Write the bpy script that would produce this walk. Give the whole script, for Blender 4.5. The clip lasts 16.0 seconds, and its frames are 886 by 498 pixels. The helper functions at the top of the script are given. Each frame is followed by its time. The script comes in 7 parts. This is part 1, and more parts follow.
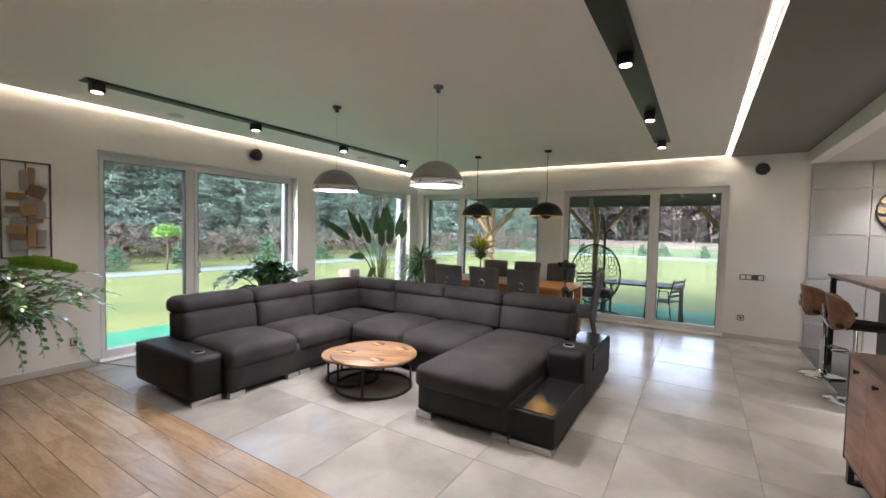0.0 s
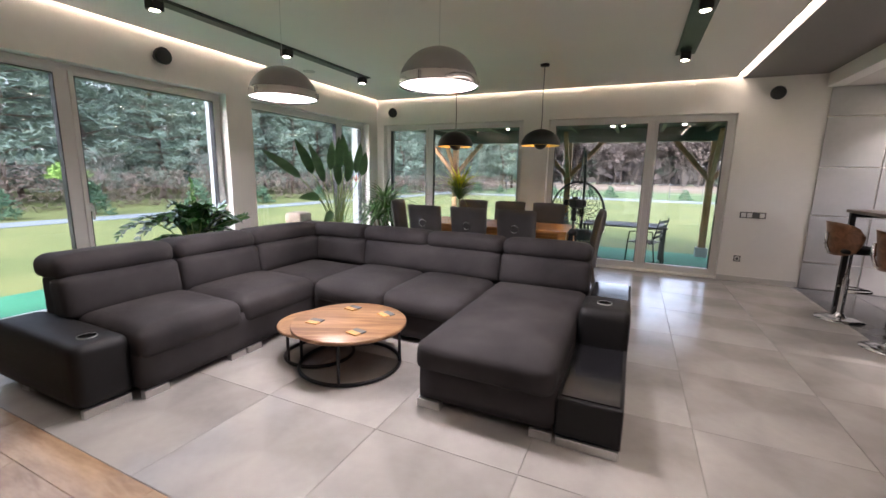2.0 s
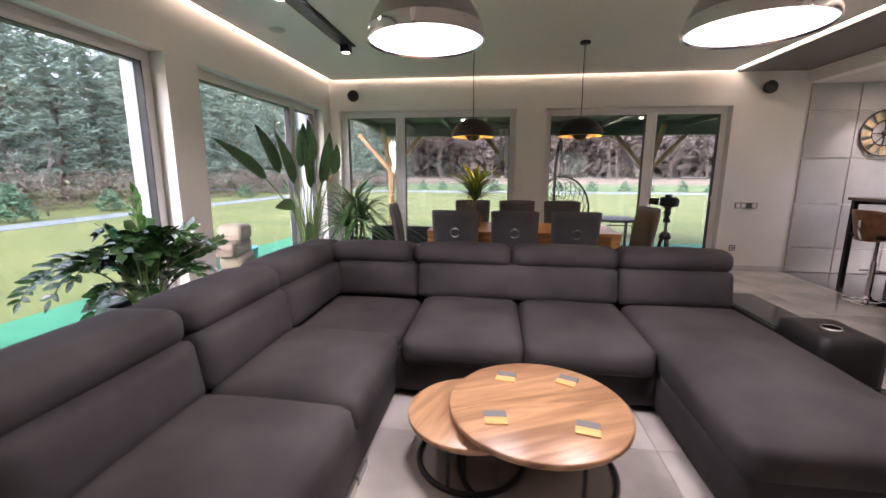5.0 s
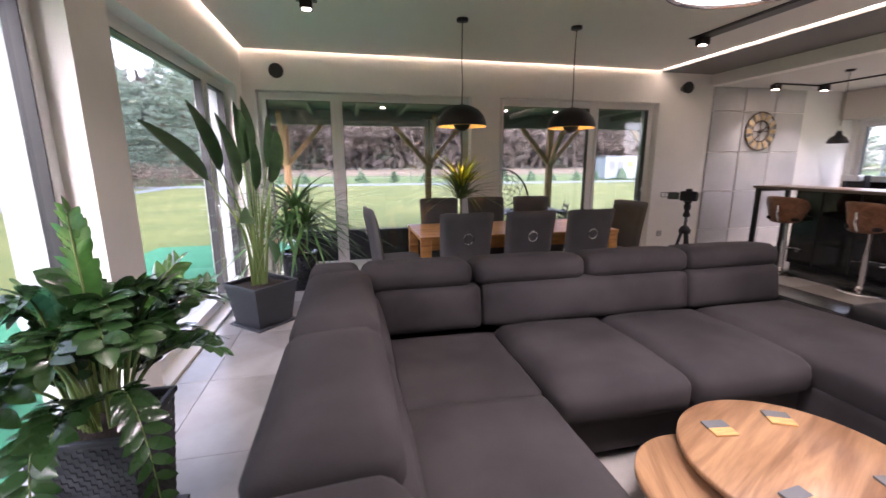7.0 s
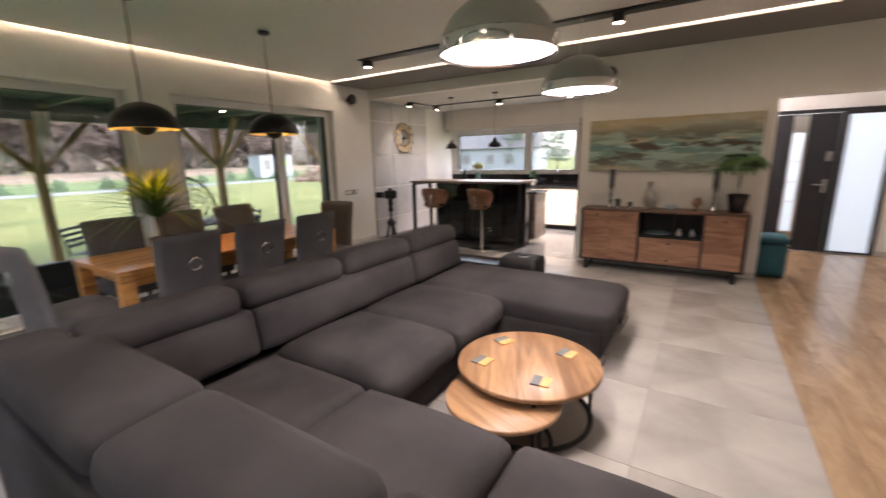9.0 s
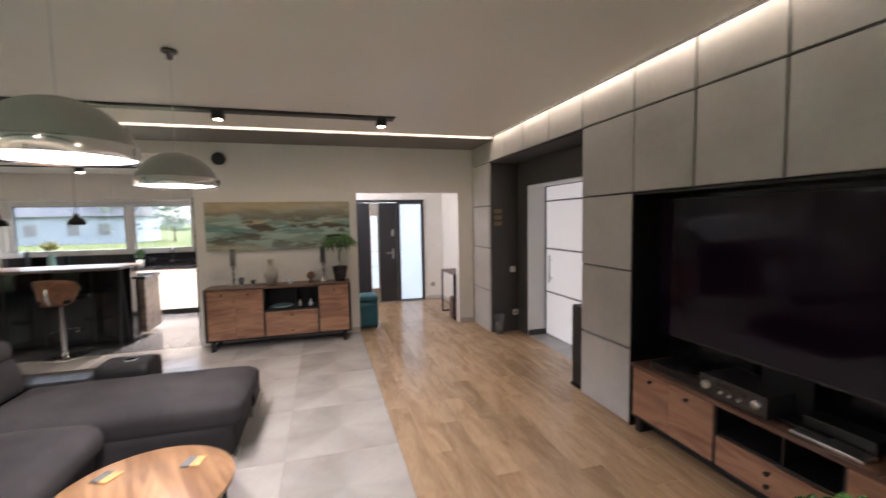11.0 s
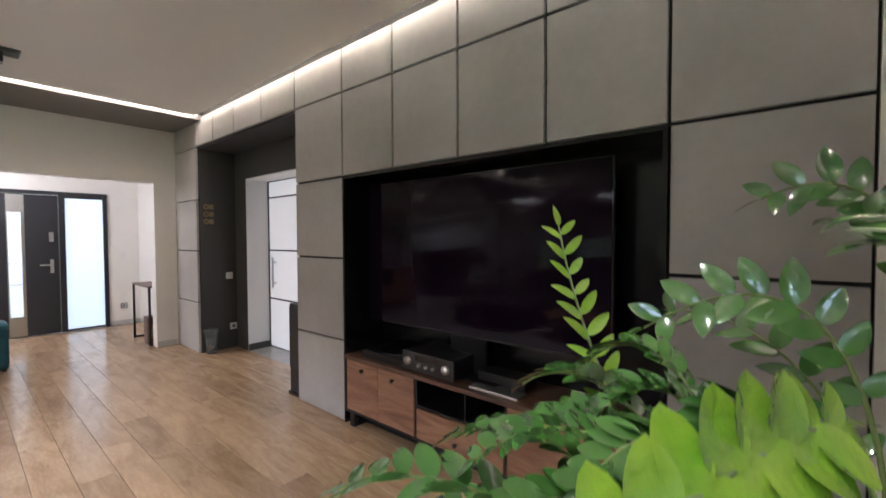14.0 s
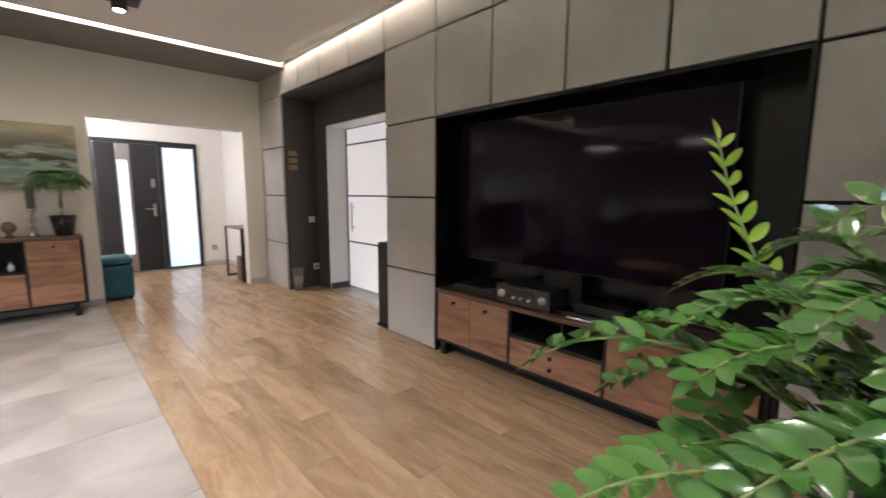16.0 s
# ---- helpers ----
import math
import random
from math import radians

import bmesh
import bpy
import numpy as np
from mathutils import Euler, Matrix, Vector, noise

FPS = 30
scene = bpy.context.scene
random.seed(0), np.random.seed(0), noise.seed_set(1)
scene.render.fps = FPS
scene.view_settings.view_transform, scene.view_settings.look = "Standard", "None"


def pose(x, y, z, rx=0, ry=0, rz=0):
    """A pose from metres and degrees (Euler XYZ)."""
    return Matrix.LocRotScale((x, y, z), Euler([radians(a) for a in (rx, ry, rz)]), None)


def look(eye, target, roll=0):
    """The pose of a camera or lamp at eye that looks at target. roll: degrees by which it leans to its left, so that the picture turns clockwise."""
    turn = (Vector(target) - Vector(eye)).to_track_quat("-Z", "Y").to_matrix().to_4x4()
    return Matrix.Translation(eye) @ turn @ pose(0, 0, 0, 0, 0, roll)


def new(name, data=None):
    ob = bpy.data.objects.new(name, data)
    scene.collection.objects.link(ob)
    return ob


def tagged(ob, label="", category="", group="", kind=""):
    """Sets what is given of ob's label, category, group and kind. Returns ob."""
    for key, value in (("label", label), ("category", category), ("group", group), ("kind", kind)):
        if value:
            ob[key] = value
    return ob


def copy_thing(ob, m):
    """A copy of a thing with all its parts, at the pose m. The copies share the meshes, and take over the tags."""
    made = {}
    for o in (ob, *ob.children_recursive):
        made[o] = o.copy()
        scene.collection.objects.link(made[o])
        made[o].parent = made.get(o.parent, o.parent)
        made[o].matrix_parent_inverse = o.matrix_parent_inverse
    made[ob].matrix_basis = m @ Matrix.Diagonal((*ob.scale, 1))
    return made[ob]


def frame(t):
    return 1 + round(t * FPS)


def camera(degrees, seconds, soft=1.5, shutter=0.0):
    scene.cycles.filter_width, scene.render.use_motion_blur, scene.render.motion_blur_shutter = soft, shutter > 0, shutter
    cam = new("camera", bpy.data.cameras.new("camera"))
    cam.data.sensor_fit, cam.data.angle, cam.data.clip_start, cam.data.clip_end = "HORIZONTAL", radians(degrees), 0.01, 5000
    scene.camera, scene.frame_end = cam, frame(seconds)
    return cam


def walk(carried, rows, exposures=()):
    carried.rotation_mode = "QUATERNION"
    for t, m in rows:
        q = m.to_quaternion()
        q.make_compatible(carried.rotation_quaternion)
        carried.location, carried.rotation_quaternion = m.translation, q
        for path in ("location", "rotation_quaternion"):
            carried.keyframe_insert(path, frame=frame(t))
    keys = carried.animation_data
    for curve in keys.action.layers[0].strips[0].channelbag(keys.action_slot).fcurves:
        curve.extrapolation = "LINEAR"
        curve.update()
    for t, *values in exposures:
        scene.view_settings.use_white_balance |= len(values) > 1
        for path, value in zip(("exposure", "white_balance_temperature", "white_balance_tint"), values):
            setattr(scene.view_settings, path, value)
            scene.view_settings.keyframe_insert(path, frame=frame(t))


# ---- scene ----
cam = camera(94.2, 16.0, shutter=0.5)
PATH = [
    (0, (0.236, 0.181, 1.548), (-0.823, 1.875, 1.461), 1.3),
    (0.5, (0.2, 0.369, 1.494), (-0.825, 2.08, 1.341), 1.2),
    (1, (-0.05, 0.51, 1.455), (-1.004, 2.252, 1.22), 1.2),
    (1.5, (-0.331, 0.665, 1.382), (-1.208, 2.437, 1.081), 1.2),
    (2, (-0.621, 0.871, 1.414), (-1.439, 2.662, 1.062), 1.2),
    (2.5, (-0.958, 0.936, 1.43), (-1.711, 2.752, 1.058), 1.3),
    (3, (-1.222, 0.982, 1.442), (-1.912, 2.821, 1.066), 1.3),
    (3.5, (-1.594, 1.11, 1.431), (-2.187, 2.982, 1.054), 1.2),
    (4, (-1.948, 1.21, 1.419), (-2.436, 3.113, 1.046), 1.1),
    (4.2, (-2.082, 1.226, 1.411), (-2.528, 3.14, 1.041), 0.9),
    (6.3, (-3.649, 1.96, 1.41), (-3.503, 3.919, 1.035), 0.1),
    (6.5, (-3.775, 2.035, 1.411), (-3.563, 3.986, 1.023), 0.2),
    (7, (-4.084, 2.213, 1.446), (-3.654, 4.124, 1.042), -0.2),
    (7.5, (-4.289, 2.249, 1.457), (-3.601, 4.081, 1.043), -0.6),
    (8, (-4.41, 2.423, 1.437), (-3.397, 4.095, 1.01), -1.0),
    (8.5, (-4.46, 2.427, 1.474), (-3.117, 3.844, 1.038), -1.1),
    (9, (-4.628, 2.457, 1.531), (-2.977, 3.5, 1.099), -1.3),
    (9.5, (-4.71, 2.422, 1.589), (-2.851, 3.039, 1.182), -1.4),
    (10, (-4.758, 2.373, 1.674), (-2.799, 2.563, 1.313), -1.3),
    (10.2, (-4.811, 2.407, 1.651), (-2.836, 2.422, 1.335), -1.3),
    (12.3, (-4.827, 2.035, 1.778), (-3.186, 0.893, 1.818), -0.2),
    (12.5, (-4.817, 2.013, 1.738), (-3.228, 0.799, 1.792), -0.2),
    (13, (-4.772, 1.967, 1.63), (-3.31, 0.603, 1.68), -0.3),
    (13.5, (-4.74, 1.921, 1.52), (-3.381, 0.454, 1.53), -0.3),
    (14, (-4.714, 1.883, 1.412), (-3.429, 0.351, 1.353), -0.2),
    (14.5, (-4.69, 1.897, 1.314), (-3.452, 0.332, 1.174), -0.1),
    (15, (-4.634, 1.964, 1.272), (-3.401, 0.403, 1.064), 0.1),
    (15.5, (-4.576, 2.08, 1.249), (-3.283, 0.574, 1.003), 0.3),
    (16, (-4.546, 2.196, 1.275), (-3.111, 0.828, 1.012), 0.3),
]
walk(cam, [(t, look(eye, target, roll)) for t, eye, target, roll in PATH],
     [(0.0, 3.78, 5850, 18), (1.5, 3.6, 5900, 22), (4.0, 3.62, 6100, 28), (7.0, 3.57, 6050, 33), (8.0, 3.65, 6250, 30), (9.5, 3.6, 6500, 22), (10.2, 3.65, 6250, 21), (12.3, 3.92, 5750, 20), (14.0, 3.92, 5650, 18), (16.0, 4.05, 5950, 18)])

# ---- light ----
world = bpy.data.worlds.new("overcast")
scene.world = world
world.use_nodes = True
wn = world.node_tree.nodes
sky = wn.new("ShaderNodeTexSky")
sky.sky_type = "NISHITA"
sky.sun_disc = False
sky.sun_elevation = radians(24)
sky.sun_rotation = radians(200)
sky.air_density, sky.dust_density, sky.ozone_density = 1.0, 2.0, 2.0
hsv = wn.new("ShaderNodeHueSaturation")
hsv.inputs["Saturation"].default_value = 0.45
world.node_tree.links.new(sky.outputs[0], hsv.inputs["Color"])
world.node_tree.links.new(hsv.outputs[0], wn["Background"].inputs["Color"])
wn["Background"].inputs["Strength"].default_value = 0.15
sun = new("sun", bpy.data.lights.new("sun", "SUN"))
sun.data.energy, sun.data.angle, sun.data.color = 0.5, radians(25), (1.0, 0.97, 0.93)
sun.matrix_basis = look((3, -6, 8), (0, 2, 0))


# ---- plan ----
XW, XE, YN, YS = -5.30, 1.48, 7.90, -0.02
H, HK = 2.80, 2.62
WOOD_Y = 1.82
GAP, GAP_N, GAP_W = 0.09, 0.045, 0.065


# ---- materials ----
def mat(name, colour, rough=0.6, metal=0.0, grain=0.0, grain_size=30.0, second=None, patch=3.0, bump=0.0, bump_size=60.0, coat=0.0, spec=0.5, jitter=0.0, stretch=(1, 1, 1)):
    m = bpy.data.materials.new(name)
    m.use_nodes = True
    nt = m.node_tree
    b = nt.nodes["Principled BSDF"]
    b.inputs["Base Color"].default_value = (*colour, 1)
    b.inputs["Roughness"].default_value = rough
    b.inputs["Metallic"].default_value = metal
    b.inputs["Specular IOR Level"].default_value = spec
    b.inputs["Coat Weight"].default_value = coat
    b.inputs["Coat Roughness"].default_value = 0.08
    if not (grain or second or bump or jitter):
        return m
    tc = nt.nodes.new("ShaderNodeTexCoord")
    mp = nt.nodes.new("ShaderNodeMapping")
    mp.inputs["Scale"].default_value = stretch
    nt.links.new(tc.outputs["Object"], mp.inputs["Vector"])
    vec = mp.outputs[0]
    col = None
    if second:
        n2 = nt.nodes.new("ShaderNodeTexNoise")
        n2.inputs["Scale"].default_value = patch
        n2.inputs["Detail"].default_value = 5
        nt.links.new(vec, n2.inputs["Vector"])
        r = nt.nodes.new("ShaderNodeValToRGB")
        r.color_ramp.elements[0].position, r.color_ramp.elements[1].position = 0.36, 0.64
        r.color_ramp.elements[0].color = (*colour, 1)
        r.color_ramp.elements[1].color = (*second, 1)
        nt.links.new(n2.outputs["Fac"], r.inputs["Fac"])
        col = r.outputs[0]
    if grain:
        n1 = nt.nodes.new("ShaderNodeTexNoise")
        n1.inputs["Scale"].default_value = grain_size
        n1.inputs["Detail"].default_value = 6
        nt.links.new(vec, n1.inputs["Vector"])
        mr = nt.nodes.new("ShaderNodeMapRange")
        mr.inputs["To Min"].default_value, mr.inputs["To Max"].default_value = 1 - grain, 1 + grain
        nt.links.new(n1.outputs["Fac"], mr.inputs["Value"])
        mx = nt.nodes.new("ShaderNodeMix")
        mx.data_type, mx.blend_type = "RGBA", "MULTIPLY"
        mx.inputs["Factor"].default_value = 1.0
        mx.inputs[6].default_value = (*colour, 1)
        if col:
            nt.links.new(col, mx.inputs[6])
        nt.links.new(mr.outputs[0], mx.inputs[7])
        col = mx.outputs[2]
        rr = nt.nodes.new("ShaderNodeMapRange")
        rr.inputs["To Min"].default_value, rr.inputs["To Max"].default_value = max(0.02, rough - 0.06), min(1, rough + 0.08)
        nt.links.new(n1.outputs["Fac"], rr.inputs["Value"])
        nt.links.new(rr.outputs[0], b.inputs["Roughness"])
    if jitter:
        oi = nt.nodes.new("ShaderNodeObjectInfo")
        jr = nt.nodes.new("ShaderNodeMapRange")
        jr.inputs["To Min"].default_value, jr.inputs["To Max"].default_value = 1 - jitter, 1 + jitter
        nt.links.new(oi.outputs["Random"], jr.inputs["Value"])
        mx = nt.nodes.new("ShaderNodeMix")
        mx.data_type, mx.blend_type = "RGBA", "MULTIPLY"
        mx.inputs["Factor"].default_value = 1.0
        mx.inputs[6].default_value = (*colour, 1)
        if col:
            nt.links.new(col, mx.inputs[6])
        nt.links.new(jr.outputs[0], mx.inputs[7])
        col = mx.outputs[2]
    if col:
        nt.links.new(col, b.inputs["Base Color"])
    if bump:
        n3 = nt.nodes.new("ShaderNodeTexNoise")
        n3.inputs["Scale"].default_value = bump_size
        n3.inputs["Detail"].default_value = 3
        nt.links.new(vec, n3.inputs["Vector"])
        bp = nt.nodes.new("ShaderNodeBump")
        bp.inputs["Strength"].default_value, bp.inputs["Distance"].default_value = bump, 0.01
        nt.links.new(n3.outputs["Fac"], bp.inputs["Height"])
        nt.links.new(bp.outputs[0], b.inputs["Normal"])
    return m


def glow(name, colour, strength):
    m = bpy.data.materials.new(name)
    m.use_nodes = True
    b = m.node_tree.nodes["Principled BSDF"]
    b.inputs["Base Color"].default_value = (*colour, 1)
    b.inputs["Emission Color"].default_value = (*colour, 1)
    b.inputs["Emission Strength"].default_value = strength
    return m


def wood(name, dark, light, along=(0.35, 4.0, 4.0), rough=0.4, jitter=0.0, rings=2.2, spec=0.5):
    """Wood whose grain runs along the object's x."""
    m = bpy.data.materials.new(name)
    m.use_nodes = True
    nt = m.node_tree
    b = nt.nodes["Principled BSDF"]
    tc = nt.nodes.new("ShaderNodeTexCoord")
    oi = nt.nodes.new("ShaderNodeObjectInfo")
    add = nt.nodes.new("ShaderNodeVectorMath")
    sc = nt.nodes.new("ShaderNodeVectorMath")
    sc.operation = "SCALE"
    sc.inputs[0].default_value = (17.3, 9.1, 5.7)
    nt.links.new(oi.outputs["Random"], sc.inputs["Scale"])
    nt.links.new(tc.outputs["Object"], add.inputs[0])
    nt.links.new(sc.outputs[0], add.inputs[1])
    mp = nt.nodes.new("ShaderNodeMapping")
    mp.inputs["Scale"].default_value = along
    nt.links.new(add.outputs[0], mp.inputs["Vector"])
    n1 = nt.nodes.new("ShaderNodeTexNoise")
    n1.inputs["Scale"].default_value, n1.inputs["Detail"].default_value, n1.inputs["Distortion"].default_value = rings, 6, 1.2
    nt.links.new(mp.outputs[0], n1.inputs["Vector"])
    n2 = nt.nodes.new("ShaderNodeTexNoise")
    n2.inputs["Scale"].default_value, n2.inputs["Detail"].default_value = rings * 9, 4
    nt.links.new(mp.outputs[0], n2.inputs["Vector"])
    r = nt.nodes.new("ShaderNodeValToRGB")
    r.color_ramp.elements[0].position, r.color_ramp.elements[1].position = 0.33, 0.62
    r.color_ramp.elements[0].color, r.color_ramp.elements[1].color = (*dark, 1), (*light, 1)
    nt.links.new(n1.outputs["Fac"], r.inputs["Fac"])
    mr = nt.nodes.new("ShaderNodeMapRange")
    mr.inputs["To Min"].default_value, mr.inputs["To Max"].default_value = 0.78, 1.2
    nt.links.new(n2.outputs["Fac"], mr.inputs["Value"])
    mx = nt.nodes.new("ShaderNodeMix")
    mx.data_type, mx.blend_type = "RGBA", "MULTIPLY"
    mx.inputs["Factor"].default_value = 1.0
    nt.links.new(r.outputs[0], mx.inputs[6])
    nt.links.new(mr.outputs[0], mx.inputs[7])
    out = mx.outputs[2]
    if jitter:
        jr = nt.nodes.new("ShaderNodeMapRange")
        jr.inputs["To Min"].default_value, jr.inputs["To Max"].default_value = 1 - jitter, 1 + jitter
        nt.links.new(oi.outputs["Random"], jr.inputs["Value"])
        m2 = nt.nodes.new("ShaderNodeMix")
        m2.data_type, m2.blend_type = "RGBA", "MULTIPLY"
        m2.inputs["Factor"].default_value = 1.0
        nt.links.new(out, m2.inputs[6])
        nt.links.new(jr.outputs[0], m2.inputs[7])
        out = m2.outputs[2]
    nt.links.new(out, b.inputs["Base Color"])
    b.inputs["Roughness"].default_value = rough
    b.inputs["Specular IOR Level"].default_value = spec
    bp = nt.nodes.new("ShaderNodeBump")
    bp.inputs["Strength"].default_value, bp.inputs["Distance"].default_value = 0.12, 0.004
    nt.links.new(n2.outputs["Fac"], bp.inputs["Height"])
    nt.links.new(bp.outputs[0], b.inputs["Normal"])
    return m


def clear_glass(name, tint=(0.97, 0.99, 0.98), gloss=0.06):
    """Thin pane: clear with a faint mirror."""
    m = bpy.data.materials.new(name)
    m.use_nodes = True
    nt = m.node_tree
    nt.nodes.remove(nt.nodes["Principled BSDF"])
    tr = nt.nodes.new("ShaderNodeBsdfTransparent")
    tr.inputs["Color"].default_value = (*tint, 1)
    gl = nt.nodes.new("ShaderNodeBsdfGlossy")
    gl.inputs["Roughness"].default_value = 0.02
    mx = nt.nodes.new("ShaderNodeMixShader")
    mx.inputs["Fac"].default_value = gloss
    nt.links.new(tr.outputs[0], mx.inputs[1])
    nt.links.new(gl.outputs[0], mx.inputs[2])
    nt.links.new(mx.outputs[0], nt.nodes["Material Output"].inputs["Surface"])
    return m


M_WALL = mat("wall_paint", (0.80, 0.78, 0.745), 0.75, grain=0.03, grain_size=14, bump=0.05, bump_size=180, second=(0.77, 0.75, 0.715), patch=0.9)
M_CEIL = mat("ceiling_satin", (0.80, 0.775, 0.73), 0.5, grain=0.02, grain_size=8, second=(0.77, 0.745, 0.70), patch=0.6)
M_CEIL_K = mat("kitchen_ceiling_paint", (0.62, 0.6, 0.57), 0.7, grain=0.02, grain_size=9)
M_GREYCEIL = mat("grey_ceiling_paint", (0.2, 0.19, 0.18), 0.6, grain=0.03, grain_size=9)
M_BASE = mat("baseboard_grey", (0.55, 0.535, 0.51), 0.5, grain=0.05)
M_PVC = mat("white_pvc", (0.72, 0.71, 0.70), 0.35, grain=0.02, grain_size=20)
M_GASKET = mat("black_gasket", (0.02, 0.02, 0.022), 0.5)
M_GLASS = clear_glass("window_glass", (0.77, 0.785, 0.775), 0.05)
M_BLACK = mat("black_metal", (0.015, 0.015, 0.017), 0.42, 0.3, grain=0.1, grain_size=60)
M_BLACKGLOSS = mat("black_gloss", (0.012, 0.012, 0.014), 0.1, grain=0.05, grain_size=10)
M_CHROME = mat("chrome", (0.75, 0.75, 0.76), 0.12, 1.0, grain=0.03, grain_size=40)
M_PANEL = mat("concrete_panel", (0.41, 0.40, 0.392), 0.55, grain=0.09, grain_size=22, second=(0.485, 0.472, 0.465), patch=1.6, bump=0.06, bump_size=90, jitter=0.05)
M_JOINT = mat("panel_joint", (0.03, 0.03, 0.03), 0.7)
M_STONE = mat("stone_panel", (0.42, 0.42, 0.425), 0.6, grain=0.06, grain_size=20, second=(0.49, 0.485, 0.49), patch=2.0, bump=0.06, bump_size=70, jitter=0.05)
M_DARKWALL = mat("anthracite_paint", (0.055, 0.053, 0.052), 0.6, grain=0.06, grain_size=12)
M_TILE = mat("polished_concrete_tile", (0.27, 0.25, 0.235), 0.19, grain=0.1, grain_size=9, second=(0.41, 0.383, 0.357), patch=1.5, jitter=0.06)
M_GROUT = mat("grout", (0.27, 0.25, 0.235), 0.8, grain=0.1)
M_DARKTILE = mat("dark_polished_tile", (0.09, 0.09, 0.095), 0.15, grain=0.08, grain_size=10, second=(0.13, 0.13, 0.135), patch=1.6, jitter=0.08)
M_PLANK = wood("oak_plank_tile", (0.32, 0.205, 0.118), (0.46, 0.32, 0.197), along=(0.8, 3.4, 3.4), rough=0.2, jitter=0.13)
M_FABRIC = mat("charcoal_fabric", (0.024, 0.021, 0.022), 0.8, grain=0.2, grain_size=240, second=(0.046, 0.041, 0.042), patch=2.2, bump=0.3, bump_size=420, spec=0.25)
M_LEATHER = mat("black_leatherette", (0.007, 0.0064, 0.0066), 0.55, grain=0.1, grain_size=40, bump=0.12, bump_size=220, spec=0.3)
# Near-black colour of flat discs stands for the dark hollow of each cup holder.
M_WELL = mat("cup_hollow_dark", (0.002, 0.002, 0.002), 0.9, spec=0.05)
M_STEEL = mat("brushed_steel", (0.6, 0.59, 0.57), 0.3, 1.0, grain=0.08, grain_size=80)
M_OAK = wood("acacia_top", (0.20, 0.10, 0.048), (0.43, 0.25, 0.13), along=(0.5, 5, 5), rough=0.38)
M_LED = glow("led_strip", (1.0, 0.84, 0.60), 1.6)
M_BULB = glow("warm_bulb", (1.0, 0.80, 0.55), 8.0)
M_DIFF = glow("fill_lamp_glow", (1.0, 0.95, 0.88), 2.9)


# ---- mesh helpers ----
def part(name, bm, material, parent=None, label=""):
    me = bpy.data.meshes.new(name)
    bm.to_mesh(me)
    bm.free()
    me.materials.append(material)
    ob = new(name, me)
    if parent is not None:
        ob.parent = parent
    if label:
        ob["label"] = label
    return ob


def empty(name, m, label, category, group="", kind=""):
    ob = new(name)
    ob.empty_display_size = 0.1
    ob.matrix_basis = m
    return tagged(ob, label, category, group, kind)


def add_box(bm, x0, x1, y0, y1, z0, z1, bevel=0.0, seg=2):
    r = bmesh.ops.create_cube(bm, size=1.0, matrix=Matrix.Translation(((x0 + x1) / 2, (y0 + y1) / 2, (z0 + z1) / 2)) @ Matrix.Diagonal((abs(x1 - x0), abs(y1 - y0), abs(z1 - z0), 1)))
    if bevel:
        es = list({e for v in r["verts"] for e in v.link_edges})
        bmesh.ops.bevel(bm, geom=es, offset=bevel, segments=seg, affect="EDGES", profile=0.5)
    return bm


def box(x0, x1, y0, y1, z0, z1, bevel=0.0, seg=2):
    return add_box(bmesh.new(), x0, x1, y0, y1, z0, z1, bevel, seg)


def add_rod(bm, a, b, r, r2=None, n=12):
    a, b = Vector(a), Vector(b)
    d = b - a
    m = Matrix.Translation((a + b) / 2) @ d.to_track_quat("Z", "Y").to_matrix().to_4x4()
    bmesh.ops.create_cone(bm, cap_ends=True, segments=n, radius1=r, radius2=r if r2 is None else r2, depth=d.length, matrix=m)
    return bm


def rod(a, b, r, r2=None, n=12):
    return add_rod(bmesh.new(), a, b, r, r2, n)


def add_tube(bm, pts, r, n=8, r_end=None, closed=False):
    """A tube along points."""
    pts = [Vector(p) for p in pts]
    k = len(pts)
    rings = []
    up = Vector((0, 0, 1))
    for i, p in enumerate(pts):
        if closed:
            d = pts[(i + 1) % k] - pts[i - 1]
        else:
            d = pts[min(i + 1, k - 1)] - pts[max(i - 1, 0)]
        d.normalize()
        s = d.cross(up)
        if s.length < 0.05:
            s = d.cross(Vector((1, 0, 0)))
        s.normalize()
        u = s.cross(d)
        rr = r if r_end is None else r + (r_end - r) * i / max(1, k - 1)
        rings.append([bm.verts.new(p + (s * math.cos(a) + u * math.sin(a)) * rr) for a in (2 * math.pi * j / n for j in range(n))])
    last = k if closed else k - 1
    for i in range(last):
        a, b = rings[i], rings[(i + 1) % k]
        for j in range(n):
            bm.faces.new((a[j], a[(j + 1) % n], b[(j + 1) % n], b[j])).smooth = True
    if not closed:
        bm.faces.new(rings[0][::-1])
        bm.faces.new(rings[-1])
    return bm


def tube(pts, r, n=8, r_end=None, closed=False):
    return add_tube(bmesh.new(), pts, r, n, r_end, closed)


